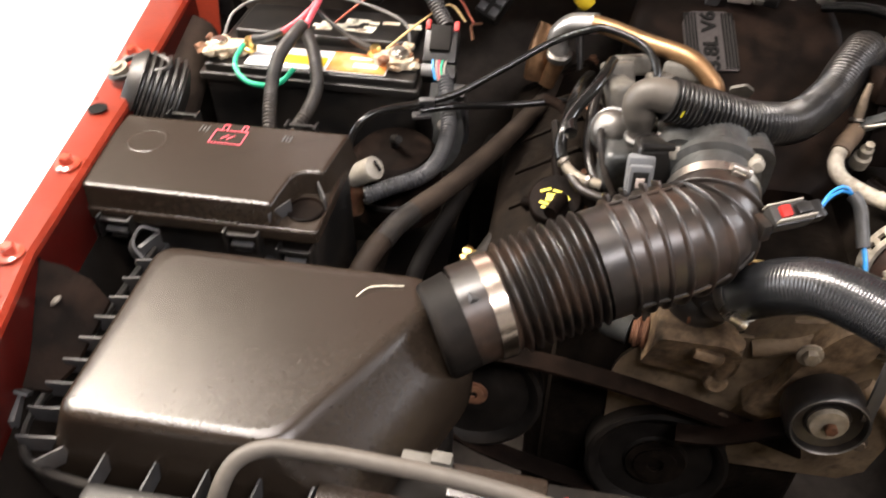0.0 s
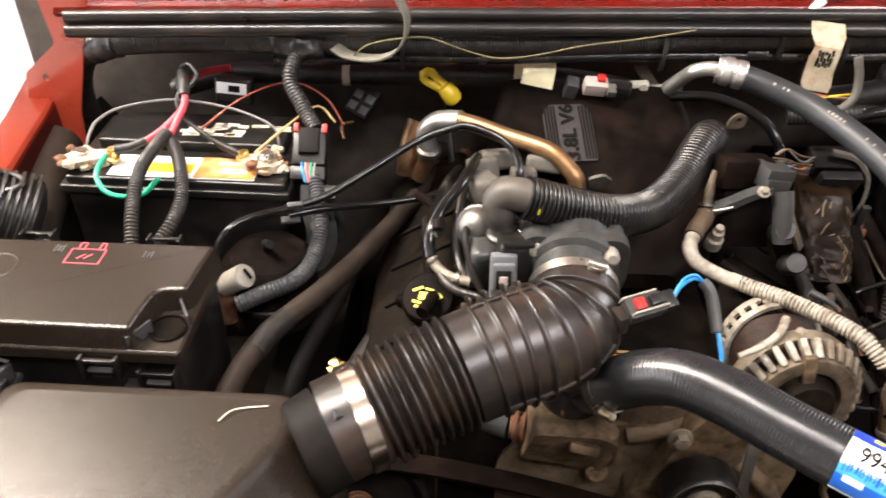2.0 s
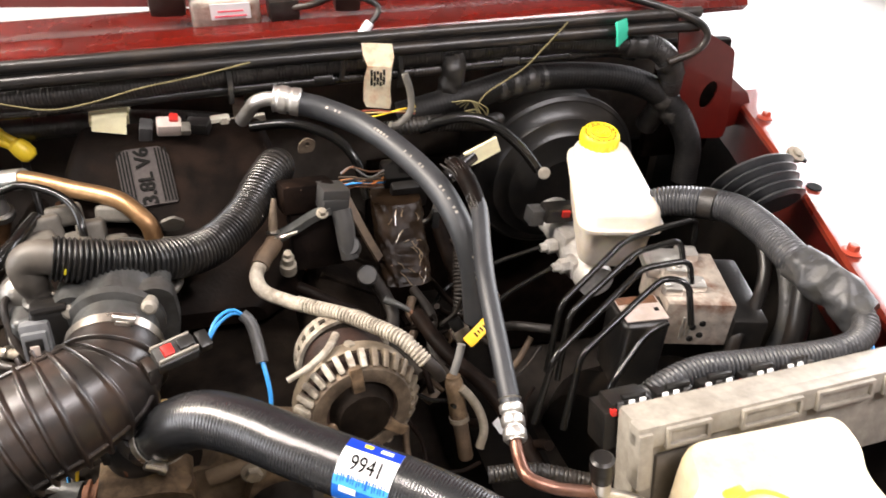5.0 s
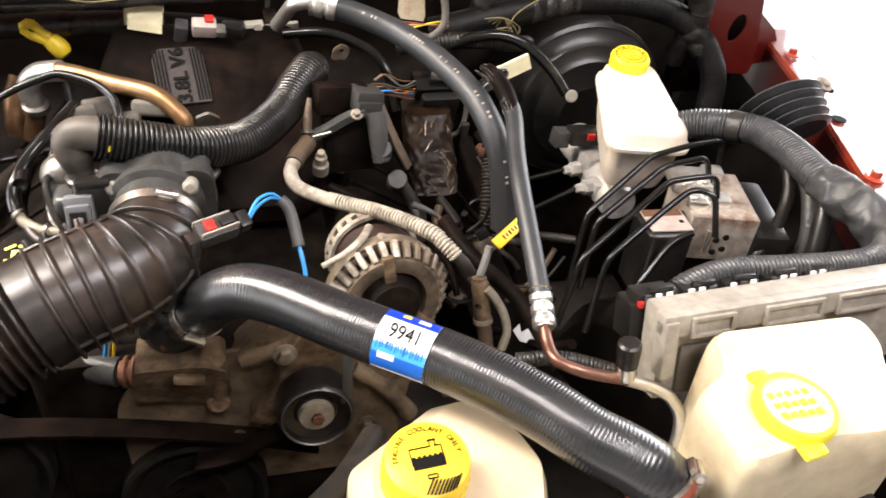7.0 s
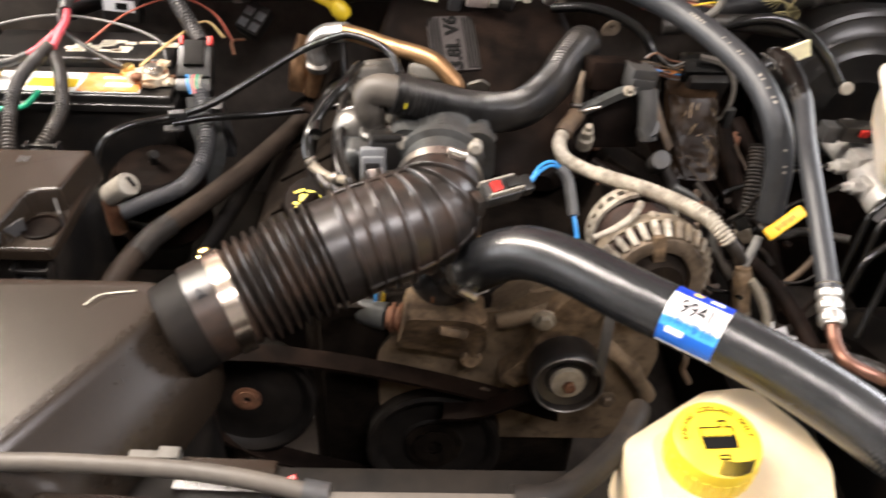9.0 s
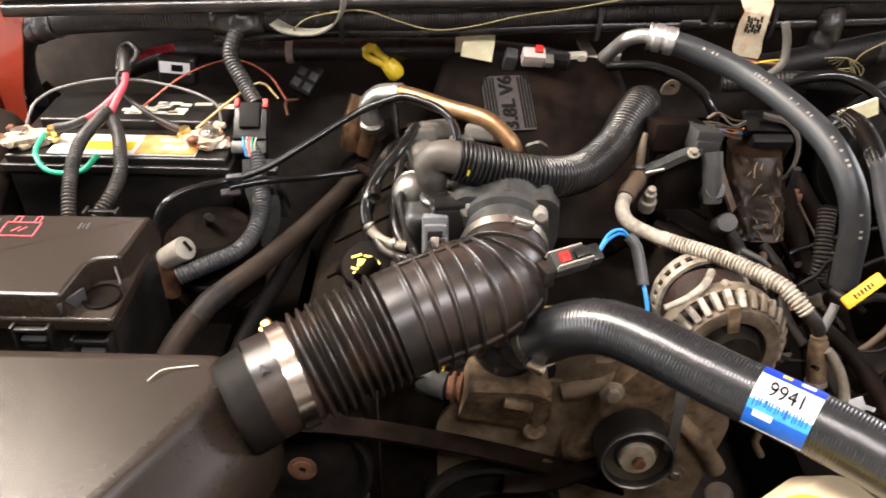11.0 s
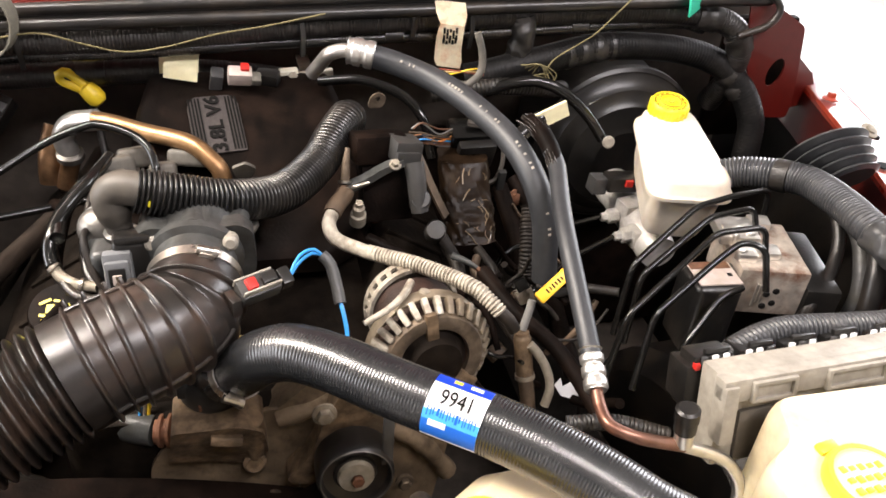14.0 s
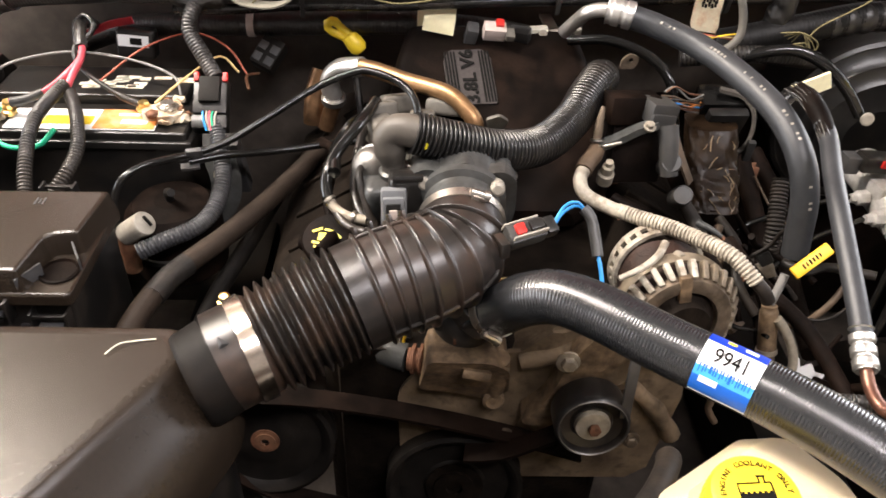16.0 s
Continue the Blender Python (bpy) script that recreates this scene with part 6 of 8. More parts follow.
# string and webbing
tube("string", [(-0.113, 0.968, 1.119), (-0.090, 0.960, 1.14), (-0.053, 0.955, 1.151), (-0.015, 0.955, 1.154), (0.03, 0.955, 1.140), (0.072, 0.955, 1.131), (0.12, 0.955, 1.137), (0.175, 0.955, 1.151), (0.24, 0.955, 1.162), (0.307, 0.955, 1.176)], 0.0011, OLIVE, "thin olive string draped along the cowl", "string", 7)
tube("string", [(0.600, 0.945, 1.10), (0.613, 0.948, 1.117), (0.648, 0.950, 1.138), (0.668, 0.953, 1.150), (0.690, 0.955, 1.172), (0.725, 0.962, 1.205)], 0.0011, OLIVE, "thin olive string hanging from the cowl", "string", 7)
for i in range(4):
    tube("string_loop", [(0.565 + 0.006 * i, 0.948, 1.108 - 0.004 * i), (0.59, 0.938, 1.112), (0.615 - 0.003 * i, 0.940, 1.096 - 0.006 * i), (0.60, 0.938, 1.080 + 0.006 * i), (0.583, 0.942, 1.096)], 0.0010, OLIVE, "loop of thin olive string", "string", 6, 0.006, "string loops")
solid("webbing_strap", sweep(bmesh.new(), [(-0.11, 0.985, 1.27), (-0.085, 0.955, 1.241), (-0.055, 0.952, 1.210), (-0.040, 0.950, 1.178), (-0.048, 0.949, 1.145), (-0.075, 0.955, 1.126), (-0.115, 0.968, 1.122), (-0.135, 0.975, 1.13)], 0, step=0.006, flat=(0.022, 0.002), twist=25), WEB, "pale grey webbing strap hanging over the cowl", "strap")
# paper tag on the loom
tag = thing("paper_tag", "stained paper tag wrapped on a loom", "tag", (0.47, 0.95, 1.10))
sb = bmesh.new()
rows = [[(x, y - 0.004 * math.sin(i * 1.1), z) for x, y, z in ((0.464 - w / 2 + o, yy, zz + 0.004), (0.464 + w / 2 + o, yy - 0.004, zz + 0.001))] for i, (w, o, yy, zz) in enumerate(((0.040, 0.004, 0.978, 1.182), (0.040, 0.004, 0.968, 1.170), (0.031, 0.003, 0.956, 1.160), (0.034, 0.0, 0.950, 1.145), (0.034, -0.001, 0.946, 1.130), (0.036, -0.001, 0.944, 1.115), (0.030, 0.0, 0.948, 1.106)))]
loft(sb, rows, close=False, cap=False)
bmesh.ops.solidify(sb, geom=sb.faces[:], thickness=0.0012)
part("paper", sb, TAGPAPER, tag)
rnd = random.Random(2)
for i in range(15):
    part("print_bar", box(bmesh.new(), (0.455 + 0.004 * (i % 5), 0.9425 + 0.002 * (i // 10), 1.158 - 0.007 * (i // 5) - 0.002 * (i % 2)), (0.0028, 0.0012, 0.004 + 0.004 * rnd.random()), turn(-12, 0, 0), 0), INK, tag)
tube("clip_strip", [(0.495, 0.93, 1.160), (0.502, 0.925, 1.135), (0.500, 0.918, 1.112), (0.482, 0.912, 1.098), (0.472, 0.91, 1.10)], 0.0050, PALECAST, "pale grey plastic loom clip", "clip", 8)
for i, (m, dz) in enumerate(((TANWIRE, 0.0), (YELLOW, 0.006), (RUSTRED, -0.004))):
    wire("coloured_wire", [(0.415, 0.955, 1.094 + dz), (0.428, 0.942, 1.104 + dz * 1.4), (0.45, 0.950, 1.100 - dz), (0.49, 0.935, 1.106 + dz * 0.4), (0.515, 0.95, 1.098 + dz)], 0.0012, m, "thin coloured wire by the paper tag")

# dipstick, labels and plugs behind the engine
dip = thing("dipstick", "yellow looped oil dipstick handle", "dipstick", (0.005, 1.04, 0.98))
tube_part("handle", [(0.008, 1.034, 1.050), (-0.004, 1.038, 1.061), (-0.017, 1.040, 1.071), (-0.027, 1.040, 1.066), (-0.020, 1.040, 1.057), (-0.006, 1.038, 1.051), (0.006, 1.034, 1.046)], 0.0066, YELLOW, dip)
sb = bmesh.new()
lathe(sb, [(0.006, -0.016), (0.0115, -0.012), (0.0130, -0.002), (0.0125, 0.008), (0.008, 0.014), (0.003, 0.015)], (0.012, 1.031, 1.043), (0.55, -0.25, -0.6), 20)
part("plug", sb, YELLOW, dip)
tube_part("tube", [(0.008, 1.038, 1.025), (0.012, 1.03, 0.99), (0.02, 1.0, 0.94)], 0.005, BLACK, dip)
lab2 = thing("loom_label", "cream paper label round a dusty loom", "label", (0.12, 1.045, 1.05))
sb = bmesh.new()
sweep(sb, [(0.098, 1.047, 1.0685), (0.147, 1.047, 1.067)], 0.0205, 14, 0.01)
part("paper", sb, CREAMPAPER, lab2)
part("flap", sweep(bmesh.new(), [(0.1300, 1.012, 1.104), (0.1290, 1.000, 1.099), (0.1275, 0.992, 1.090), (0.1260, 0.990, 1.079)], 0, step=0.004, flat=(0.042, 0.0012)), CREAMPAPER, lab2)
part("neck", sweep(bmesh.new(), [(0.1300, 1.034, 1.084), (0.1300, 1.024, 1.098), (0.1300, 1.012, 1.104)], 0, step=0.004, flat=(0.036, 0.0012)), CREAMPAPER, lab2)
wp = thing("white_plug", "white and red plastic loom plug", "connector", (0.20, 0.975, 1.07))
part("body", box(bmesh.new(), (0.200, 0.974, 1.090), (0.030, 0.018, 0.020), turn(25, 5, 4), 0.003), DULLWHITE, wp)
part("lock", box(bmesh.new(), (0.207, 0.974, 1.101), (0.011, 0.012, 0.006), turn(25, 5, 4), 0.002), REDCLIP, wp)
part("key", box(bmesh.new(), (0.220, 0.968, 1.088), (0.012, 0.016, 0.010), turn(25, 5, 4), 0.002), PALECAST, wp)
part("tail", box(bmesh.new(), (0.170, 0.985, 1.078), (0.016, 0.02, 0.034), turn(20, 10, 0), 0.003), GREY, wp)
part("backing", box(bmesh.new(), (0.235, 0.99, 1.08), (0.03, 0.02, 0.016), turn(10, 0, -20), 0.003), BLACK, wp)
cb = thing("firewall_clip", "cream plastic clip on a firewall bracket", "clip", (0.275, 1.15, 0.98))
part("clip", box(bmesh.new(), (0.262, 1.008, 1.074), (0.026, 0.010, 0.022), turn(20, 0, 10), 0.003), PAPER, cb)
part("bracket", box(bmesh.new(), (0.287, 1.016, 1.066), (0.072, 0.005, 0.034), turn(35, -6, 0), 0.003), OXIDE, cb)
part("stay", box(bmesh.new(), (0.290, 1.085, 1.055), (0.018, 0.125, 0.005), turn(-8, 0, 0), 0.001), DUSTALLOY, cb)
bolt(cb, (0.268, 1.004, 1.074), (0, -0.8, 0.6), 0.0065, 0.007, DUSTALLOY)
bolt(cb, (0.304, 1.008, 1.068), (0, -0.8, 0.6), 0.005, 0.005, DUSTALLOY)

# ---- climate hoses ----
ac = thing("suction_hose", "thick dark grey climate hose with a silver end", "hose", (0.45, 0.80, 0.98))
tube_part("hose", [(0.342, 0.911, 1.143), (0.385, 0.900, 1.134), (0.434, 0.860, 1.124), (0.468, 0.800, 1.115), (0.492, 0.740, 1.102), (0.506, 0.695, 1.077), (0.515, 0.675, 1.040), (0.520, 0.668, 0.992), (0.522, 0.665, 0.97)], 0.0145, SOFTHOSE, ac, "", 24)
tube_part("pipe_end", [(0.290, 0.965, 1.095), (0.302, 0.945, 1.120), (0.309, 0.928, 1.136), (0.325, 0.918, 1.144), (0.345, 0.911, 1.1435)], 0.0088, BRIGHT, ac, "silver pipe end", 16, 0.003)
tube_part("crimp", [(0.330, 0.916, 1.1445), (0.345, 0.911, 1.1435), (0.360, 0.907, 1.141)], lambda s, n: 0.0170 - 0.0014 * (math.sin(s * 420) > 0.4), BRIGHT, ac, "crimped metal collar", 22, 0.0012)
rows = glide([(0.385, 0.900, 1.134), (0.434, 0.860, 1.124), (0.468, 0.800, 1.115), (0.492, 0.740, 1.102), (0.506, 0.695, 1.077), (0.515, 0.675, 1.040), (0.519, 0.668, 1.005)], 0.0055)[0]
rnd = random.Random(12)
for i in range(2, len(rows) - 1):
    if (i // 4) % 3 != 2 and rnd.random() < 0.55:
        w = (rows[i + 1] - rows[i - 1]).normalized()
        eye_way = (Vector((0.15, 0.0, 1.5)) - rows[i]).normalized()
        n_ = (eye_way - w * eye_way.dot(w)).normalized()
        s_ = w.cross(n_)
        p_ = rows[i] + (n_ * 0.93 - s_ * 0.36).normalized() * 0.01455
        nn = (n_ * 0.93 - s_ * 0.36).normalized()
        part("print_dash", box(bmesh.new(), p_, (0.0016 + 0.0020 * rnd.random(), 0.0032, 0.0006), Matrix([w, nn.cross(w), nn]).transposed(), 0), PALE, ac)
hb = thing("liquid_line", "grey rubber climate line with a crimped end and coppery pipe", "hose", (0.50, 0.52, 0.98))
tube_part("hose", [(0.519, 0.70, 1.115), (0.520, 0.680, 1.107), (0.508, 0.630, 1.096), (0.498, 0.580, 1.085), (0.492, 0.510, 1.055), (0.489, 0.470, 1.036)], 0.0094, SOFTHOSE, hb, "grey rubber line", 18)
core = tube_part("braid", [(0.510, 0.752, 1.126), (0.515, 0.734, 1.125), (0.519, 0.708, 1.118), (0.520, 0.680, 1.107)], lambda s, n: 0.0086 + 0.0015 * math.sin(math.pi * s / n), MATT, hb, "frayed black braid", 14, 0.004)
rnd = random.Random(5)
for k in range(16):
    a = 2 * math.pi * k / 16
    o = Vector((math.cos(a), 0.2 * math.sin(a), math.sin(a))) * 0.0088
    tube_part("strand", [Vector((0.508 + rnd.uniform(-0.005, 0.005), 0.756, 1.125)) + o * 0.8, Vector((0.515, 0.734, 1.125)) + o * 1.05, Vector((0.519, 0.708, 1.118)) + o, Vector((0.520, 0.676 + rnd.uniform(-0.004, 0.004), 1.106)) + o * 0.95], 0.0011, LOOM, core, "", 6, 0.008)
tube_part("crimp", [(0.4895, 0.476, 1.039), (0.487, 0.458, 1.030), (0.484, 0.440, 1.024)], lambda s, n: 0.0108 - 0.0018 * (math.sin(s * 520) > 0.5), BRIGHT, hb, "crimped silver collar", 20, 0.0012)
tube_part("pipe", [(0.484, 0.442, 1.025), (0.482, 0.425, 1.020), (0.483, 0.405, 1.019), (0.500, 0.393, 1.016), (0.514, 0.390, 1.012), (0.545, 0.385, 1.005)], 0.0056, COPPER, hb, "coppery bent pipe", 14, 0.003)
tube_part("pipe", [(0.545, 0.385, 1.005), (0.570, 0.380, 0.996), (0.588, 0.372, 0.985), (0.598, 0.362, 0.96), (0.598, 0.355, 0.90)], 0.0058, BRIGHT, hb, "silver bent pipe", 14, 0.003)
sb = bmesh.new()
lathe(sb, [(0.0078, 0), (0.0085, 0.004), (0.0078, 0.008), (0.0085, 0.012), (0.0078, 0.016)], (0.5435, 0.386, 1.007), (-0.12, 0.05, 1), 18)
v = part("valve_stem", sb, BRIGHT, hb)
sb = bmesh.new()
lathe(sb, [(0.0096, 0.0), (0.0098, 0.011), (0.0096, 0.012), (0.0106, 0.013), (0.0104, 0.024), (0.008, 0.026)], (0.5415, 0.387, 1.023), (-0.12, 0.05, 1), 12)
part("valve_cap", sb, BLACK, v, "black service valve cap")
tube("small_loom", [(0.46, 0.435, 0.992), (0.50, 0.425, 0.998), (0.545, 0.408, 0.992)], ribbed(0.0078, 0.0012, 0.004), DUSTLOOM, "short thin convoluted loom by the valve", "cable", 12, 0.0012)

# ---- brake booster, master cylinder and reservoir ----
boost = thing("brake_booster", "large black brake booster drum on the firewall", "brake booster", (0.757, 1.08, 0.81))
sb = bmesh.new()
lathe(sb, [(0.045, -0.004), (0.055, 0.0), (0.085, 0.002), (0.092, 0.010), (0.106, 0.014), (0.112, 0.024), (0.126, 0.030), (0.128, 0.05), (0.12, 0.06), (0.12, 0.15)], (0.757, 0.972, 0.945), (0, 1, 0.05), 56)
part("drum", sb, BLACK, boost)
sb = bmesh.new()
lathe(sb, [(0.128, 0.03), (0.133, 0.034), (0.133, 0.044), (0.128, 0.048)], (0.757, 0.972, 0.945), (0, 1, 0.05), 56)
part("seam", sb, BLACK, boost)
sb = bmesh.new()
lathe(sb, [(0.0088, 0), (0.0088, 0.003), (0.006, 0.004)], (0.691, 0.900, 1.013), (0, -1, 0.2), 18)
part("round_plug", sb, PALE, boost)
master = thing("master_cylinder", "cast aluminium brake master cylinder", "master cylinder", (0.73, 0.84, 0.88))
sb = bmesh.new()
lathe(sb, [(0.024, -0.12), (0.026, -0.11), (0.026, 0.02), (0.028, 0.03), (0.028, 0.045)], (0.725, 0.88, 0.925), (0, 1, 0.05), 26)
box(sb, (0.716, 0.842, 0.935), (0.034, 0.032, 0.032), turn(0, 0, 10), 0.006)
box(sb, (0.712, 0.795, 0.925), (0.034, 0.028, 0.028), turn(0, 0, 5), 0.006)
part("body", sb, CASTPALE, master)
for y in (0.842, 0.795):
    sb = bmesh.new()
    lathe(sb, [(0.0105, 0), (0.0105, 0.014), (0.007, 0.016), (0.006, 0.024)], (0.697, y, 0.928), (-1, -0.1, 0), 6)
    part("port", sb, CASTPALE, master)
res = thing("brake_reservoir", "white translucent brake fluid reservoir with a yellow cap", "reservoir", (0.74, 0.81, 0.95))
sb = bmesh.new()
TILTED = Matrix.Translation((0.737, 0.800, 1.046)) @ turn(9, 0, -12).to_4x4()


def res_ring(z, g, x0=-0.050, x1=0.058, y0=-0.082, y1=0.090, r=0.026):
    return [TILTED @ Vector((x, y, z)) for x, y in rounded([(x0 - g, y0 - g), (x1 + g, y0 - g), (x1 - 0.018 + g, y1 + g), (x0 + 0.012 - g, y1 + g)], r, 6)]


loft(sb, [res_ring(-0.080, -0.014), res_ring(-0.050, -0.008), res_ring(-0.016, -0.006), res_ring(-0.012, -0.001), res_ring(-0.010, 0.002), res_ring(-0.005, 0.002), res_ring(-0.002, -0.002), res_ring(0.011, -0.004), res_ring(0.017, -0.009), res_ring(0.020, -0.018)])
part("tank", sb, WHITE, res, angle=50)
sb = bmesh.new()
capat = TILTED @ Vector((-0.003, 0.068, 0.014))
capax = (TILTED.to_3x3() @ Vector((0, 0.0, 1)))
prof = [(0.024, 0), (0.0255, 0.004), (0.0255, 0.017), (0.0235, 0.021), (0.0225, 0.0215), (0.0215, 0.0190), (0.0165, 0.0190), (0.0155, 0.0215), (0.0130, 0.0215), (0.0120, 0.0185), (0.0080, 0.0185), (0.0070, 0.0220), (0.0030, 0.0220), (0.002, 0.020)]
lathe(sb, prof, capat, capax, 36)
cap = part("cap", sb, LEMON, res, "bright yellow screw cap")
for i in range(20):
    a = 2 * math.pi * i / 20
    m_ = aim(capax)
    part("grip", box(bmesh.new(), capat + m_ @ Vector((0.0255 * math.cos(a), 0.0255 * math.sin(a), 0.010)), (0.002, 0.004, 0.014), m_ @ turn(0, 0, math.degrees(a)), 0.0006), LEMON, cap)
# marks and rings take the darker yellow as painted relief shade
for k in range(16):
    a = 2 * math.pi * k / 16
    part("moulded_mark", box(bmesh.new(), capat + m_ @ Vector((0.0195 * math.cos(a), 0.0195 * math.sin(a), 0.0202)), (0.0022, 0.0030 + 0.0012 * (k % 3), 0.0024), m_ @ turn(0, 0, math.degrees(a)), 0.0003), EMBOSS, cap)
for r in (0.0142, 0.0050):
    sb = bmesh.new()
    lathe(sb, [(r - 0.0010, 0.0196), (r - 0.0008, 0.0226), (r + 0.0008, 0.0226), (r + 0.0010, 0.0196)], capat, capax, 30, cap=False)
    part("moulded_ring", sb, EMBOSS, cap)
sp = thing("fluid_sensor_plug", "black fluid level plug with a red lock", "connector", (0.655, 0.85, 0.92))
part("body", box(bmesh.new(), (0.705, 0.866, 0.968), (0.048, 0.026, 0.022), turn(0, 6, 6), 0.003), BLACK, sp)
part("lock", box(bmesh.new(), (0.711, 0.854, 0.972), (0.012, 0.008, 0.010), turn(0, 6, 6), 0.001), REDCLIP, sp)
part("socket", box(bmesh.new(), (0.672, 0.869, 0.965), (0.022, 0.022, 0.024), turn(0, 6, 6), 0.002), GREY, sp)

# ---- brake control unit and its pipes ----
abs_ = thing("brake_control_unit", "stained aluminium brake control unit with a black motor", "brake unit", (0.70, 0.56, 0.94))
part("valve_block", box(bmesh.new(), (0.757, 0.618, 1.000), (0.076, 0.098, 0.058), turn(0, 0, -14), 0.003), BLOCK, abs_)
for x, y, w, h in ((0.722, 0.600, 0.022, 0.012), (0.728, 0.640, 0.024, 0.014), (0.752, 0.600, 0.020, 0.010), (0.770, 0.655, 0.026, 0.012)):
    part("port_boss", box(bmesh.new(), (x, y, 1.034), (w, 0.020, h), turn(4, 0, -14), 0.004), BRIGHT, abs_)
for k in range(3):
    part("cast_mark", box(bmesh.new(), (0.722 + 0.006 * k, 0.5655 + 0.0015 * k, 1.004), (0.0022, 0.003, 0.030 - 0.006 * (k % 2)), turn(0, 0, -14), 0.0006), BRIGHT, abs_)
part("top_plate", box(bmesh.new(), (0.735, 0.645, 1.033), (0.046, 0.045, 0.012), turn(0, 0, -14), 0.003), BRIGHT, abs_)
sb = bmesh.new()
slab(sb, rounded([(0.653, 0.566), (0.704, 0.560), (0.720, 0.612), (0.656, 0.620)], 0.010), 0.93, 1.017, 0.006)
part("motor", sb, BLACK, abs_)
lb_ = part("label", box(bmesh.new(), (0.683, 0.590, 1.0185), (0.048, 0.040, 0.0015), turn(0, 0, -4), 0), DULLWHITE, abs_, "pale printed label")
part("print_bar", box(bmesh.new(), (0.683, 0.6035, 1.0196), (0.046, 0.012, 0.0006), turn(0, 0, -4), 0), RUST, lb_, "brown stained strip")
part("print_bar", box(bmesh.new(), (0.6985, 0.585, 1.0196), (0.005, 0.005, 0.0006), turn(0, 0, -4), 0), INK, lb_)
part("module", box(bmesh.new(), (0.815, 0.610, 0.975), (0.04, 0.12, 0.07), turn(0, 0, -14), 0.006), BLACK, abs_)
for i in range(4):
    bolt(abs_, (0.716 + 0.020 * (i % 2) + 0.008 * (i // 2), 0.600 + 0.030 * (i // 2), 1.029), (0, 0, 1), 0.0065, 0.014, BRIGHT, "pipe_nut", False)
for i in range(4):
    part("rivet", (lambda b: (lathe(b, [(0.004, 0), (0.003, 0.002)], (0.730 + 0.014 * (i % 2), 0.5585 + 0.003 * (i % 2), 1.010 - 0.016 * (i // 2)), (-0.25, -1, 0), 10), b)[1])(bmesh.new()), INK, abs_)
PIPES = [
    [(0.590, 0.605, 0.93), (0.604, 0.624, 1.012), (0.694, 0.668, 1.054), (0.745, 0.676, 1.060), (0.800, 0.690, 1.056), (0.805, 0.69, 1.02)],
    [(0.597, 0.590, 0.93), (0.608, 0.608, 1.010), (0.698, 0.645, 1.054), (0.756, 0.652, 1.058), (0.758, 0.628, 1.02)],
    [(0.548, 0.535, 0.93), (0.566, 0.548, 1.010), (0.690, 0.615, 1.054), (0.742, 0.608, 1.062), (0.746, 0.592, 1.02)],
    [(0.575, 0.520, 0.93), (0.596, 0.548, 1.006), (0.670, 0.578, 1.044), (0.700, 0.586, 1.062), (0.720, 0.572, 1.062), (0.722, 0.552, 1.02)],
    [(0.612, 0.515, 0.955), (0.622, 0.522, 0.985), (0.665, 0.546, 1.024), (0.692, 0.552, 1.028)],
    [(0.50, 0.78, 0.89), (0.52, 0.79, 0.918), (0.61, 0.828, 0.924), (0.675, 0.842, 0.928)],
    [(0.525, 0.70, 0.87), (0.53, 0.715, 0.908), (0.60, 0.765, 0.918), (0.672, 0.795, 0.926)],
]
for p_ in PIPES:
    tube("brake_pipe", bend(p_), 0.0036, GLOSS, "thin glossy black bent brake pipe", "pipe", 10, 0.004, "brake pipes")

# ---- engine computer on the bulkhead side ----
ecm = thing("engine_computer", "pale grey dusty engine computer standing on edge", "computer", (0.70, 0.43, 0.90))
sb = bmesh.new()
FACE = Matrix.Translation((0.724, 0.396, 0.990)) @ turn(-14, 0, 3).to_4x4()


def face_box(x, y, z, w, d, h, bevel=0.003):
    m = FACE @ Matrix.Translation((x, y, z))
    return box(bmesh.new(), m.translation, (w, d, h), m.to_3x3(), bevel)


part("case", face_box(0, 0.012, 0.030, 0.300, 0.030, 0.090, 0.004), PALE, ecm)
part("top_rail", face_box(0, -0.004, 0.064, 0.306, 0.016, 0.022), PALE, ecm)
part("side_rail", face_box(-0.146, -0.006, 0.042, 0.014, 0.018, 0.056), PALE, ecm)
for x in (-0.105, -0.020, 0.060, 0.135):
    w = 0.060 if x > -0.1 else 0.04
    for dx, dz, ww, hh in ((0, 0.008, w, 0.004), (0, -0.008, w, 0.004), (-w / 2, 0, 0.004, 0.020), (w / 2, 0, 0.004, 0.020)):
        part("rib", face_box(x + dx, -0.0125, 0.062 + dz, ww, 0.006, hh, 0.001), PALE, ecm)
part("panel", face_box(-0.09, -0.003, 0.015, 0.080, 0.008, 0.05), GREYHOSE, ecm)
row = thing("computer_plugs", "black loom plugs with grey and red locks", "connector", (0.66, 0.445, 1.03))
part("housing", face_box(-0.045, 0.046, 0.046, 0.230, 0.030, 0.040), BLACK, row)
for i in range(5):
    x = -0.135 + 0.045 * i
    plug_ = part("plug", face_box(x, 0.042, 0.068, 0.038, 0.024, 0.014, 0.002), BLACK, row)
    for k in range(3):
        part("terminal", face_box(x - 0.011 + 0.011 * k, 0.0285, 0.070, 0.0055, 0.003, 0.012, 0.0008), WHITELABEL if (i + k) % 3 else GREY, plug_, "white terminal window" if (i + k) % 3 else "")
    part("lever", face_box(x + 0.004, 0.034, 0.0775, 0.024, 0.005, 0.005, 0.001), BLACK, plug_)
    part("lock", face_box(x - 0.017, 0.030, 0.067, 0.005, 0.006, 0.006, 0.001), REDCLIP, plug_, "red lock tab")

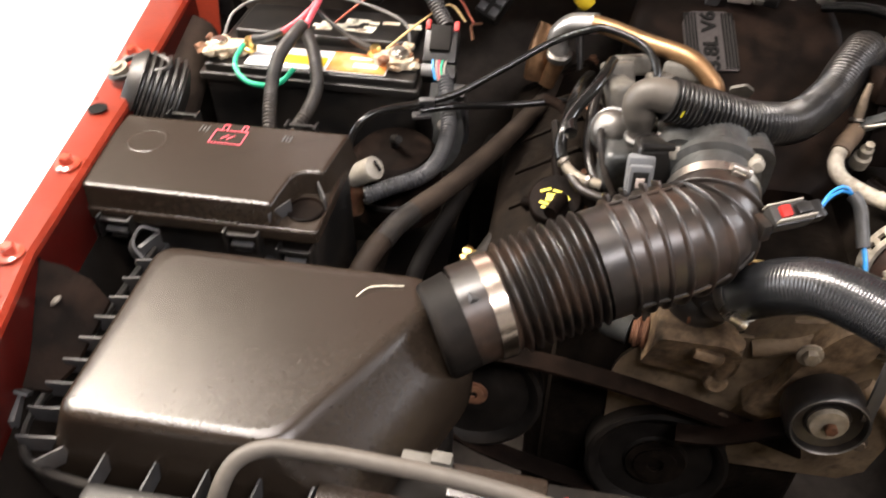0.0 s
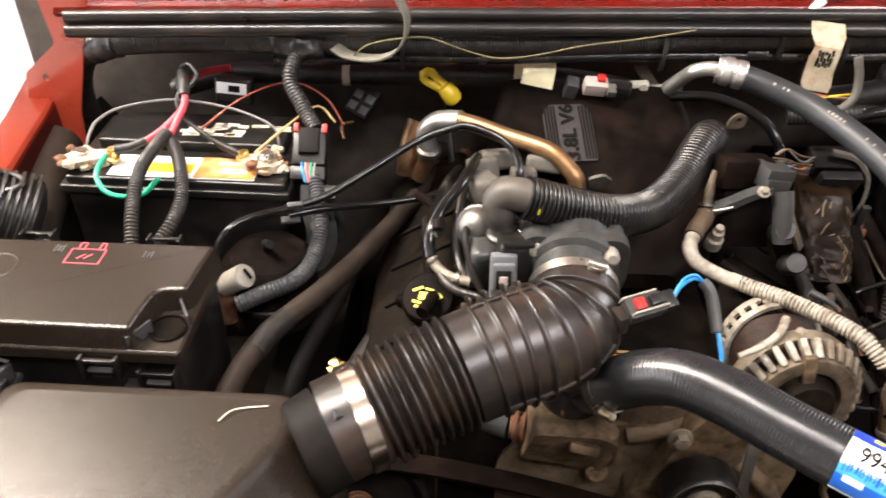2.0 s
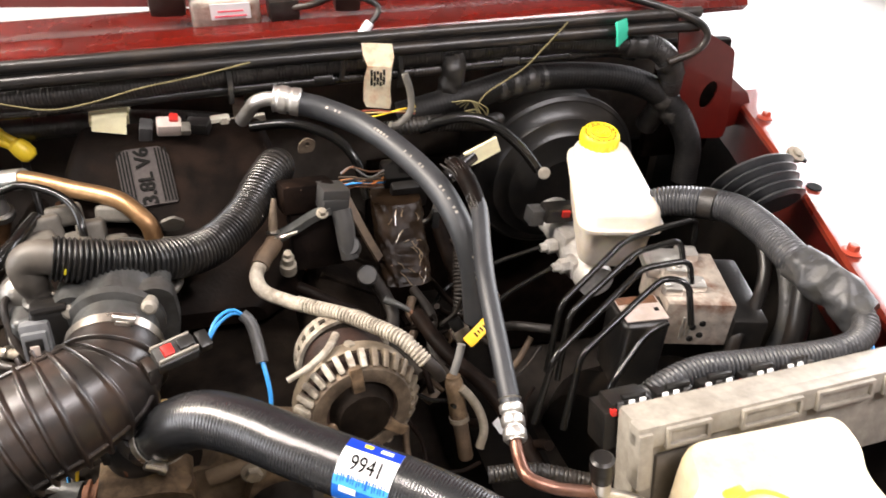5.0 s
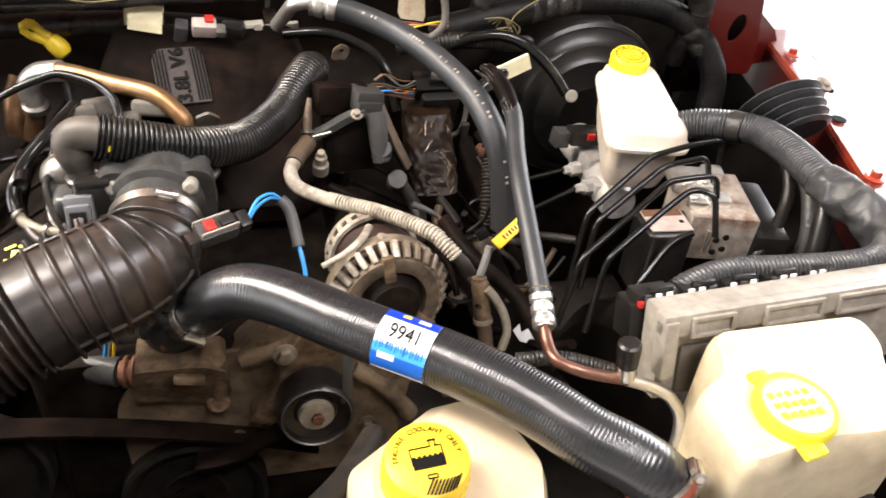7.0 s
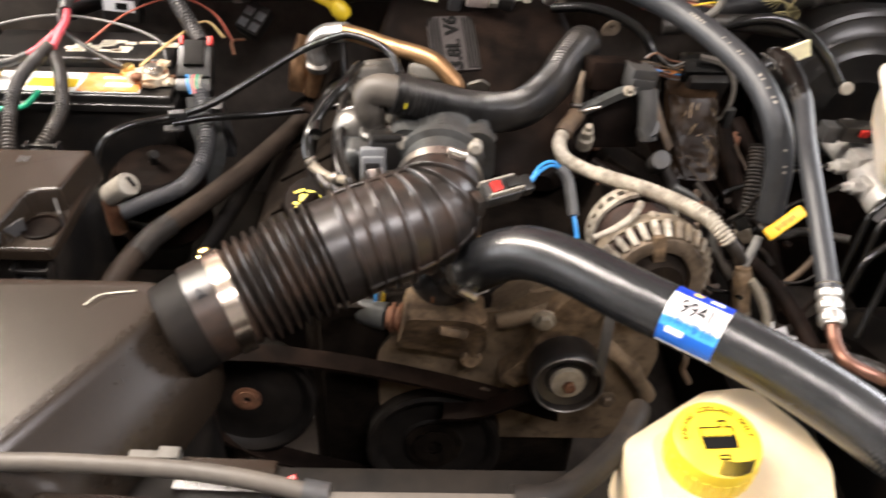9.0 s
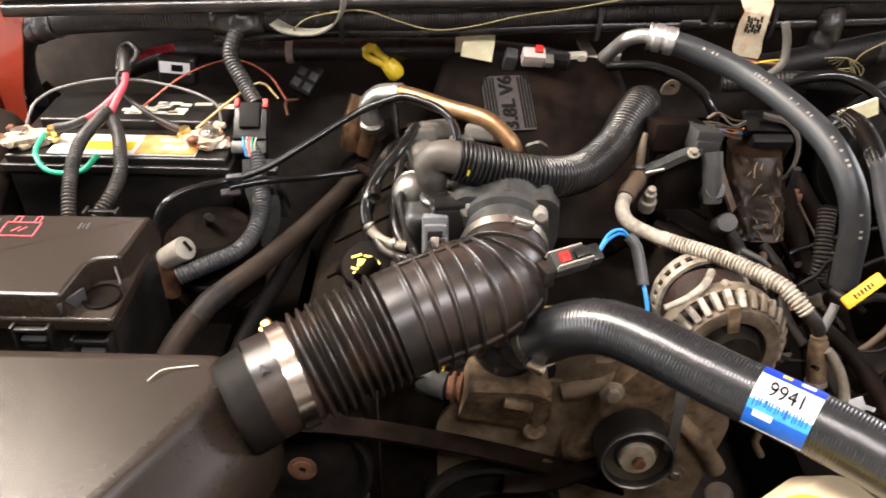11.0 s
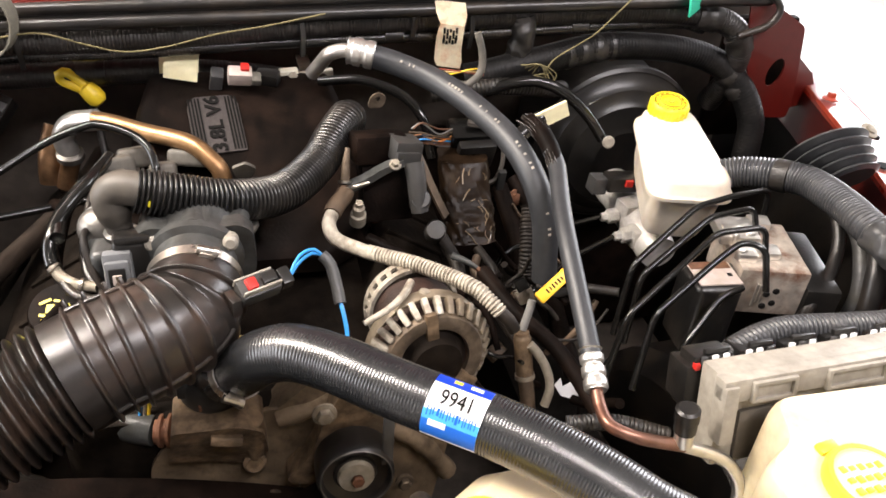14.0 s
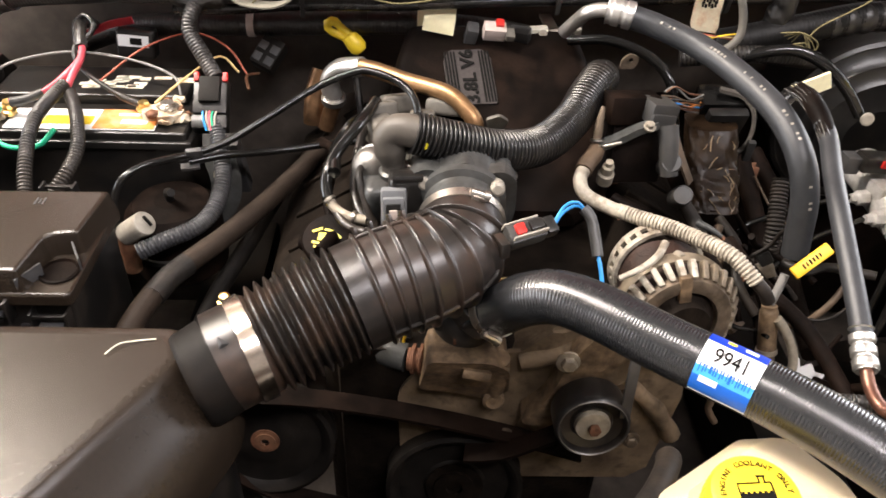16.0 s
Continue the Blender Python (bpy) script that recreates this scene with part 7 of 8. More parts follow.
# thick loom that loops round on the fender
loom_c = tube("fender_loom", [(0.775, 0.755, 1.04), (0.797, 0.743, 1.050), (0.826, 0.716, 1.060), (0.848, 0.684, 1.066), (0.852, 0.631, 1.070), (0.848, 0.580, 1.072), (0.853, 0.548, 1.070)], ribbed(0.0192, 0.0020, 0.0046), SIDELOOM, "thick dusty convoluted loom by the fender", "cable", 22, 0.0009)
tube_part("tape", [(0.824, 0.718, 1.0595), (0.834, 0.705, 1.062)], 0.0200, TAPE, loom_c, "narrow grey tape ring", 20, 0.003)
sb = bmesh.new()
sweep(sb, [(0.849, 0.574, 1.072), (0.855, 0.545, 1.069), (0.870, 0.518, 1.062), (0.878, 0.490, 1.053)], lambda s, n: 0.0205 + 0.0025 * math.sin(math.pi * s / n), 36, 0.0016)
for w in sb.verts:
    w.co += Vector((noise.noise(w.co * 55), noise.noise(w.co * 55 + Vector((5, 0, 0))), noise.noise(w.co * 55 + Vector((0, 8, 0))))) * 0.0055
solid("loom_tape", sb, GREYTAPE, "crumpled grey tape round a loom bend", "tape")
tube("fender_loom", [(0.872, 0.505, 1.062), (0.868, 0.478, 1.056), (0.840, 0.460, 1.052), (0.795, 0.457, 1.050), (0.733, 0.460, 1.050), (0.673, 0.463, 1.050), (0.628, 0.455, 1.043), (0.60, 0.445, 1.03)], ribbed(0.0133, 0.0019, 0.0046), SIDELOOM, "convoluted loom running to the engine computer", "cable", 18, 0.0009)
for pts, r, m in (([(0.862, 0.675, 1.058), (0.856, 0.640, 1.052), (0.848, 0.612, 1.036), (0.835, 0.592, 1.018), (0.811, 0.569, 1.0), (0.79, 0.557, 0.985), (0.78, 0.55, 0.95)], 0.0072, RUBBER), ([(0.868, 0.640, 1.056), (0.863, 0.600, 1.044), (0.857, 0.575, 1.024), (0.850, 0.556, 0.995), (0.84, 0.55, 0.95)], 0.010, GREYTAPE), ([(0.872, 0.585, 1.050), (0.866, 0.566, 1.034), (0.858, 0.550, 1.012), (0.853, 0.540, 0.985), (0.85, 0.54, 0.94)], 0.0125, RUBBER)):
    tube("side_hose", pts, r, m, "black hose curving under the fender loom", "hose", 14, 0.006, "side hoses")
rnd = random.Random(6)
for i in range(9):
    m = [BLUEWIRE, REDWIRE, TANWIRE, GREYWIRE, BLUEWIRE, RUBBER, ORANGE, REDWIRE, RUBBER][i]
    d = 0.0035 * (i - 4)
    wire("loom_wire", [(0.868 + d * 0.3, 0.505, 1.05), (0.880 + d * 0.6, 0.475, 1.035 - abs(d)), (0.872 + d, 0.445, 1.015), (0.855 + d, 0.425, 1.0)], 0.0019, m, "thin coloured wire under the fender loom")

# ---- bottles in front ----
cool = thing("coolant_bottle", "cream translucent coolant bottle with a yellow cap", "bottle", (0.36, 0.33, 0.80))
sb = bmesh.new()
BOT = [(0.286, 0.262), (0.432, 0.262), (0.447, 0.315), (0.438, 0.352), (0.396, 0.396), (0.372, 0.400), (0.290, 0.345)]


def bottle(bm, pts, rows, r):
    c = Vector((sum(p[0] for p in pts) / len(pts), sum(p[1] for p in pts) / len(pts)))
    loft(bm, [[(x, y, z) for x, y in rounded([tuple((Vector(p) - c) * k + c) for p in pts], r, 5)] for z, k in rows])
    return bm


TOPC = [(0.304, 0.268), (0.426, 0.268), (0.440, 0.315), (0.431, 0.347), (0.404, 0.384), (0.386, 0.386), (0.308, 0.334)]
loft(sb, [[(x, y, z) for x, y in rounded(pts, r, 5)] for pts, z, r in ((BOT, 0.80, 0.010), (BOT, 0.978, 0.010), ([tuple(Vector(p).lerp(Vector(q), 0.12)) for p, q in zip(BOT, TOPC)], 0.988, 0.010), ([tuple(Vector(p).lerp(Vector(q), 0.9)) for p, q in zip(BOT, TOPC)], 1.003, 0.009), ([tuple(Vector(p).lerp(Vector(q), 1.0)) for p, q in zip(BOT, TOPC)], 1.005, 0.008))])
part("tank", sb, CREAM, cool, angle=50)
CAPC = Vector((0.3455, 0.3145, 1.002))
CAPX = Vector((-0.02, -0.10, 1)).normalized()
sb = bmesh.new()
lathe(sb, [(0.026, -0.004), (0.028, 0.004), (0.0325, 0.005), (0.0330, 0.012), (0.0325, 0.030), (0.0310, 0.0345), (0.0285, 0.036), (0.0, 0.0365)], CAPC, CAPX, 48)
cap = part("cap", sb, YELLOW, cool, "yellow screw cap with black lettering and a sign")
CM = Matrix.Translation(CAPC + CAPX * 0.0368) @ (aim(CAPX)).to_4x4() @ turn(0, 0, 14).to_4x4()
m_ = aim(CAPX)
for i in range(28):
    a = 2 * math.pi * i / 28
    part("grip", box(bmesh.new(), CAPC + m_ @ Vector((0.0322 * math.cos(a), 0.0322 * math.sin(a), 0.016)), (0.002, 0.0040, 0.018), m_ @ turn(0, 0, math.degrees(a)), 0.0006), YELLOW, cap)


X_, Y_, Z_ = CM.to_3x3().col
if X_.x < 0:
    CM = CM @ turn(0, 0, 180).to_4x4()
words = "ENGINE COOLANT ONLY"
for i, ch in enumerate(words):
    if ch != " ":
        a = 178 - 176 * i / (len(words) - 1)
        letters("letter", ch, 0.0056, CM @ Matrix.Translation((0.0235 * math.cos(radians(a)), 0.0235 * math.sin(radians(a)), 0.0002)) @ turn(0, 0, a - 90).to_4x4(), INK, cap, 0.0002)


def sign(x, y, w, h):
    bmx = bmesh.new()
    bmesh.ops.create_cube(bmx, size=1, matrix=CM @ Matrix.Translation((x, y, 0.0003)) @ Matrix.Diagonal((w, h, 0.0006, 1)))
    return bmx


for x, y, w, h in ((0, -0.0045, 0.024, 0.009), (-0.012, 0.001, 0.0008, 0.014), (0.012, 0.001, 0.0008, 0.014), (-0.004, 0.008, 0.016, 0.0008), (0.0095, 0.008, 0.005, 0.0008), (0.004, 0.0105, 0.0008, 0.005), (0.008, 0.0105, 0.0008, 0.005), (0.006, 0.013, 0.0065, 0.0012), (0.0, -0.0145, 0.007, 0.0008), (0.0, -0.0175, 0.007, 0.0008), (-0.0035, -0.016, 0.0008, 0.0035), (0.0035, -0.016, 0.0008, 0.0035)):
    part("sign_bar", sign(x, y, w, h), INK, cap)
for i in range(6):
    part("sign_bar", sign(-0.010 + 0.004 * i, 0.0004, 0.0022, 0.002), INK, cap)
for i in range(9):
    part("hatch_bar", (lambda b: (bmesh.ops.create_cube(b, size=1, matrix=CM @ Matrix.Translation((-0.004 + 0.0026 * i, -0.0255 + 0.0004 * (i - 4) ** 2 * 0.3, 0.0003)) @ turn(0, 0, -35).to_4x4() @ Matrix.Diagonal((0.0012, 0.013, 0.0006, 1))), b)[1])(bmesh.new()), INK, cap)

wash = thing("washer_bottle", "large cream-white washer bottle with a yellow cap", "bottle", (0.64, 0.30, 0.78))
sb = bmesh.new()
bottle(sb, [(0.562, 0.246), (0.640, 0.258), (0.690, 0.254), (0.738, 0.262), (0.739, 0.318), (0.757, 0.345), (0.759, 0.381), (0.604, 0.381), (0.592, 0.335), (0.560, 0.320)], ((0.78, 0.97), (1.03, 1.0), (1.046, 0.995), (1.055, 0.975), (1.060, 0.94), (1.061, 0.8)), 0.015)
part("tank", sb, TANK, wash, angle=50)
sb = bmesh.new()
lathe(sb, [(0.028, 0), (0.031, 0.002), (0.032, 0.010), (0.030, 0.014), (0.027, 0.0145), (0.026, 0.012), (0.0, 0.0125)], (0.623, 0.285, 1.058), (0, -0.06, 1), 40)
cap = part("cap", sb, GLARELEMON, wash, "lemon yellow flip cap paled for glare")
sb = bmesh.new()
lathe(sb, [(0.0270, 0.0125), (0.0268, 0.0152), (0.0305, 0.0150), (0.0322, 0.010), (0.0318, 0.004)], (0.623, 0.285, 1.058), (0, -0.06, 1), 40, cap=False)
part("rim", sb, LEMON, cap)
part("tab", box(bmesh.new(), (0.617, 0.250, 1.062), (0.020, 0.014, 0.007), turn(8, 0, 8), 0.003), LEMON, cap)
part("hinge", box(bmesh.new(), (0.616, 0.322, 1.063), (0.018, 0.010, 0.006), turn(8, 0, 8), 0.003), LEMON, cap)
for i in range(15):
    part("moulded_bar", box(bmesh.new(), (0.608 + 0.0075 * (i % 5), 0.296 - 0.010 * (i // 5), 1.0706 + 0.0006 * (i // 5)), (0.0052, 0.0055 - 0.0015 * (i % 2), 0.0018), turn(0, 0, 10), 0.0004), LEMON, cap)

# ---- front edge: grey overflow hose, plugs ----
over = tube("overflow_hose", [(-0.222, 0.262, 0.945), (-0.217, 0.272, 0.978), (-0.207, 0.292, 0.998), (-0.185, 0.305, 1.003), (-0.15, 0.308, 1.002), (-0.11, 0.308, 1.001), (-0.047, 0.305, 1.0), (0.0, 0.299, 1.0), (0.03, 0.294, 0.998), (0.058, 0.289, 0.995)], 0.0068, GREYHOSE, "grey rubber overflow hose along the crossmember", "hose", 16)
part("joint", sweep(bmesh.new(), [(0.050, 0.290, 0.996), (0.068, 0.288, 0.994)], 0.0098, 14, 0.004), GREY, over, "grey ringed joint")
tube("front_hose", [(0.200, 0.289, 0.992), (0.229, 0.292, 0.990), (0.255, 0.310, 0.985), (0.285, 0.340, 0.978), (0.305, 0.368, 0.970), (0.322, 0.40, 0.955), (0.33, 0.42, 0.93)], 0.0105, OLDHOSE, "dark dusty hose curving up past the coolant bottle", "hose", 16)
jb = thing("junction_plug", "dark brown plug housing with a pale grey clip", "connector", (0.0, 0.32, 0.92))
part("body", box(bmesh.new(), (-0.015, 0.322, 0.955), (0.075, 0.03, 0.03), turn(0, 0, -2), 0.003), LID, jb)
part("clip", box(bmesh.new(), (-0.072, 0.332, 0.968), (0.040, 0.018, 0.010), turn(8, 0, -2), 0.002), PALECAST, jb, "pale grey plastic clip")
part("clip_lip", box(bmesh.new(), (-0.060, 0.336, 0.975), (0.016, 0.010, 0.006), turn(8, 0, -2), 0.001), PALECAST, jb)
part("marker", box(bmesh.new(), (0.032, 0.318, 0.966), (0.016, 0.005, 0.004), turn(0, -25, 20), 0.001), REDCLIP, jb, "small red marker")
part("cover", box(bmesh.new(), (-0.105, 0.284, 0.958), (0.085, 0.030, 0.040), turn(0, 0, -2), 0.004), LID, jb)

# ---- right of the engine ----
coil = thing("ignition_coil_pack", "sooty black coil pack with grey plug boots", "coil", (0.37, 0.79, 0.96))
part("body", box(bmesh.new(), (0.350, 0.806, 1.072), (0.062, 0.034, 0.034), turn(-10, 4, 10), 0.005), MATT, coil)
part("panel", box(bmesh.new(), (0.358, 0.792, 1.026), (0.062, 0.022, 0.080), turn(-22, 3, 8), 0.005), MATT, coil)
part("plug", box(bmesh.new(), (0.378, 0.792, 1.076), (0.034, 0.034, 0.026), turn(-6, 10, 12), 0.004), BOOT, coil)
part("plug_rim", box(bmesh.new(), (0.379, 0.776, 1.071), (0.030, 0.010, 0.018), turn(-6, 10, 12), 0.003), BOOT, coil)
part("bracket", sweep(bmesh.new(), [(0.308, 0.770, 1.040), (0.330, 0.770, 1.050), (0.352, 0.772, 1.062), (0.374, 0.774, 1.070)], 0, step=0.008, flat=(0.014, 0.008)), CAST, coil)
bolt(coil, (0.364, 0.768, 1.068), (0, -0.6, 1), 0.0048, 0.008, DUSTALLOY)
tube_part("boot", [(0.386, 0.772, 1.068), (0.388, 0.762, 1.052), (0.389, 0.753, 1.034), (0.391, 0.746, 1.018)], lambda s, n: 0.0118 - 0.0018 * (s / n), BOOT, coil, "grey rubber plug boot", 18)
for at in ((0.391, 0.748, 1.034), (0.409, 0.736, 0.998)):
    sb = bmesh.new()
    lathe(sb, [(0.0125, -0.035), (0.0120, 0.0), (0.0105, 0.003), (0.002, 0.0035)], at, (-0.15, -0.75, 0.65), 22)
    part("boot", sb, BOOT, coil, "grey rubber plug boot")
rnd = random.Random(21)
for k in range(14):
    m = (RUST, BROWN, ORANGE, GREYWIRE, TAPE, RUST, BLUEWIRE)[k % 7]
    dz = rnd.uniform(-0.013, 0.013)
    tube_part("wire", [(0.394 + rnd.uniform(-0.006, 0.006), 0.842, 1.062 + dz), (0.412, 0.848 + rnd.uniform(-0.010, 0.006), 1.062 + dz + rnd.uniform(-0.007, 0.007)), (0.434, 0.860 + rnd.uniform(-0.008, 0.004), 1.052 + dz * 0.8 + rnd.uniform(-0.006, 0.006)), (0.457, 0.874, 1.043 + dz)], 0.0011, m, coil, "", 6)
part("strap", sweep(bmesh.new(), [(0.392, 0.812, 1.074), (0.404, 0.802, 1.046), (0.418, 0.795, 1.014), (0.434, 0.786, 0.982)], 0, step=0.01, flat=(0.013, 0.003)), BROWN, coil, "brown taped strap")
stud_ = thing("knock_sensor", "small dusty sensor with a bright tip", "sensor", (0.322, 0.752, 0.99))
sb = bmesh.new()
lathe(sb, [(0.0095, -0.022), (0.0095, -0.008), (0.0070, -0.006), (0.0070, 0.004), (0.0045, 0.006), (0.0045, 0.012), (0.002, 0.013)], (0.321, 0.752, 1.022), (0, -0.3, 1), 16)
part("body", sb, DUSTALLOY, stud_)
tip = thing("vent_valve", "pale vent tip in a bright spring clip", "valve", (0.309, 0.775, 1.03))
tube_part("tip", [(0.313, 0.788, 1.082), (0.310, 0.780, 1.066), (0.308, 0.772, 1.046)], lambda s, n: 0.0028 + 0.0024 * min(1, s / n * 1.6), ALLOY, tip, "", 12, 0.002)
for dz in (0.0, 0.006):
    sb = bmesh.new()
    lathe(sb, [(0.0065, -0.0018), (0.0080, -0.0012), (0.0080, 0.0012), (0.0065, 0.0018)], (0.308, 0.769 + dz * 0.6, 1.041 + dz), (0, 0.5, 1), 20)
    part("spring_clip", sb, STEEL, tip)
tube_part("clip_ear", [(0.314, 0.764, 1.044), (0.324, 0.762, 1.048), (0.334, 0.764, 1.050)], 0.0022, STEEL, tip, "", 8)
sleeve = thing("heat_sleeve_hose", "cream ribbed heat sleeve over a bent hose", "hose", (0.35, 0.67, 0.99))
tube_part("bare_hose", [(0.308, 0.768, 1.036), (0.303, 0.757, 1.035), (0.294, 0.744, 1.033), (0.289, 0.734, 1.030)], 0.0102, BROWN, sleeve, "brown hose end", 18)
tube_part("smooth_sleeve", [(0.292, 0.740, 1.032), (0.284, 0.722, 1.025), (0.290, 0.706, 1.016), (0.314, 0.690, 1.011), (0.330, 0.679, 1.011)], 0.0078, SLEEVE, sleeve, "cream smooth sleeve", 20, 0.004)
tube_part("inner_hose", [(0.322, 0.685, 1.011), (0.340, 0.672, 1.012), (0.366, 0.648, 1.018), (0.394, 0.616, 1.024), (0.412, 0.594, 1.026), (0.422, 0.582, 1.024)], 0.0064, DARK, sleeve, "dark inner hose", 14, 0.006)
tube_part("ribbed_sleeve", [(0.322, 0.685, 1.011), (0.340, 0.672, 1.012), (0.366, 0.648, 1.018), (0.394, 0.616, 1.024), (0.412, 0.594, 1.026), (0.422, 0.582, 1.024)], lambda s, n: 0.0084 if (s / 0.0042) % 1.0 < 0.6 else 0.0066, SLEEVE, sleeve, "cream ribbed sleeve", 18, 0.0006)
tube_part("coil_cover", [(0.418, 0.586, 1.025), (0.428, 0.574, 1.019), (0.436, 0.566, 1.012)], ribbed(0.0082, 0.0020, 0.0040), SLEEVE, sleeve, "pale spiral cover", 18, 0.0008)
tube_part("hose_tail", [(0.434, 0.568, 1.013), (0.443, 0.562, 1.006), (0.450, 0.560, 0.994)], 0.0068, OLDHOSE, sleeve, "brown hose tail", 14)
comp = thing("wrapped_bracket", "bracket wrapped in crumpled brown plastic film", "bracket", (0.47, 0.82, 0.94))
sb = bmesh.new()
rows = []
for k in range(40):
    u = k / 39
    ring = []
    for q in range(48):
        a = 2 * math.pi * q / 48
        p = Vector((0.467 + 0.031 * math.copysign(abs(math.cos(a)) ** 0.6, math.cos(a)), 0.855 - 0.070 * u + 0.026 * math.copysign(abs(math.sin(a)) ** 0.6, math.sin(a)), 1.030 - 0.075 * u))
        fold = noise.noise(Vector((p.x * 110 + p.z * 60, p.y * 60, p.z * 35))) * 0.0022 + noise.noise(Vector((p.x * 260 - p.z * 220, p.y * 90, p.z * 90 + 7))) * 0.0012 * (u ** 1.5 + 0.3)
        ring.append(p + Vector((math.cos(a), math.sin(a), 0.3)) * fold * 1.5)
    rows.append(ring)
loft(sb, rows)
part("film", sb, FOIL, comp, "crumpled brown plastic film", angle=24)
# pale threads laid along the folds as painted glints
rnd = random.Random(33)
for k in range(22):
    u, q = rnd.uniform(0.06, 0.9), rnd.uniform(-0.9, 0.9)
    q2, u2 = max(-1, min(1, q + rnd.uniform(-0.45, 0.45))), min(1, u + rnd.uniform(0.02, 0.22))
    fold = []
    for w in (0.0, 0.35, 0.7, 1.0):
        uu, qq = u + (u2 - u) * w, q + (q2 - q) * w + rnd.uniform(-0.06, 0.06)
        fold.append((0.467 + 0.030 * qq, 0.855 - 0.070 * uu - 0.0262 * (1 - abs(qq) ** 5) ** 0.6 if abs(qq) < 1 else 0.855 - 0.070 * uu, 1.030 - 0.075 * uu + 0.001))
    tube_part("film_glint", fold, rnd.choice((0.0005, 0.0007, 0.0010)), FILMGLINT, comp, "", 5, 0.004)
part("tab", box(bmesh.new(), (0.517, 0.835, 1.000), (0.010, 0.008, 0.030), turn(10, 0, 0), 0.002), BOOT, comp)
fb = thing("fuel_plug", "black square plug with a tan clip frame", "connector", (0.484, 0.885, 0.99))
part("body", box(bmesh.new(), (0.484, 0.888, 1.036), (0.056, 0.036, 0.038), turn(20, 0, 2), 0.005), GLOSS, fb)
part("cap", box(bmesh.new(), (0.487, 0.862, 1.024), (0.050, 0.014, 0.044), turn(22, 0, 2), 0.004), BLACK, fb)
for dx, dz, a, h in ((-0.0195, 0.006, 32, 0.012), (-0.0125, 0.006, -32, 0.012), (-0.016, -0.004, 0, 0.012)):
    part("mark", box(bmesh.new(), (0.486 + dx, 0.8542 + dz * 0.40, 1.024 + dz), (0.0018, 0.0020, h), turn(20, a, 2), 0), PALE, fb)
part("clip", sweep(bmesh.new(), [(0.478, 0.878, 1.062), (0.506, 0.872, 1.056), (0.521, 0.862, 1.040), (0.522, 0.852, 1.016), (0.512, 0.844, 0.996), (0.494, 0.840, 0.990)], 0, step=0.005, flat=(0.010, 0.004)), GREYHOSE, fb, "tan plastic clip frame")
tube("spiral_pipe", [(0.530, 0.760, 1.006), (0.525, 0.740, 0.985), (0.521, 0.720, 0.962), (0.52, 0.71, 0.93)], ribbed(0.0105, 0.0022, 0.0045), OLDHOSE, "brown spiral pipe end beside the climate hose", "pipe", 16, 0.001)
flag = thing("flag_label", "cream flag label on a black loom branch", "label", (0.58, 0.865, 1.06))
part("flag", sweep(bmesh.new(), [(0.562, 0.862, 1.066), (0.580, 0.864, 1.073), (0.606, 0.868, 1.083)], 0, step=0.006, flat=(0.004, 0.022)), CREAMPAPER, flag)
tube_part("branch", [(0.535, 0.850, 1.050), (0.552, 0.858, 1.060), (0.572, 0.868, 1.070)], 0.010, LOOM, flag, "", 12)
tube("rear_hose", [(0.30, 0.985, 1.075), (0.355, 0.970, 1.082), (0.405, 0.945, 1.070), (0.43, 0.92, 1.045), (0.44, 0.90, 1.0)], 0.0065, GLOSS, "thin black hose behind the coil pack", "hose", 12)
ey = thing("lifting_eye", "pale lifting eye by the breather hose", "bracket", (0.362, 0.90, 1.07))
part("tab", pierced(rounded([(0.352, 1.076), (0.372, 1.078), (0.376, 1.092), (0.364, 1.098), (0.354, 1.090)], 0.005, 3), oval(0.365, 1.089, 0.003, 0.003), 0.90, 0.003), ALLOY, ey)
for pts, r, m in (([(0.54, 0.90, 0.95), (0.55, 0.82, 0.90), (0.53, 0.74, 0.88), (0.50, 0.66, 0.90)], 0.012, MATT), ([(0.58, 0.95, 0.93), (0.60, 0.86, 0.89), (0.58, 0.74, 0.86), (0.56, 0.62, 0.86)], 0.012, MATT), ([(0.46, 0.70, 0.96), (0.48, 0.64, 0.95), (0.52, 0.58, 0.93), (0.545, 0.50, 0.90)], 0.009, MATT), ([(0.42, 0.76, 0.975), (0.435, 0.72, 0.955), (0.43, 0.68, 0.94), (0.45, 0.63, 0.93)], 0.008, OLDHOSE), ([(0.33, 0.74, 0.99), (0.36, 0.715, 0.985), (0.40, 0.70, 0.965), (0.43, 0.66, 0.96)], 0.007, MATT), ([(0.47, 0.76, 0.95), (0.485, 0.72, 0.935), (0.475, 0.68, 0.92), (0.49, 0.64, 0.90)], 0.006, OLDHOSE)):
    tube("deep_hose", pts, r, m, "dirty hose deep beside the engine", "hose", 12, 0.006, "deep hoses")
lug = thing("ground_lug", "bright crimped ground lug on a dirty wire", "lug", (0.44, 0.70, 0.95))
tube_part("lug", [(0.425, 0.715, 0.975), (0.440, 0.706, 0.972), (0.452, 0.700, 0.966)], lambda s, n: 0.0048 - 0.002 * (s / n), CAST, lug, "", 10, 0.003)
tube_part("wire", [(0.452, 0.700, 0.966), (0.470, 0.685, 0.95), (0.478, 0.665, 0.93)], 0.0028, RUST, lug, "brown wire", 8)
b_ = bmesh.new()
lathe(b_, [(0.012, 0), (0.012, 0.004), (0.007, 0.005), (0.007, 0.01), (0.003, 0.011)], (0.577, 0.925, 0.915), (-0.1, -1, 0.3), 14)
solid("stud", b_, RUST, "rusty stud on the bulkhead", "stud")
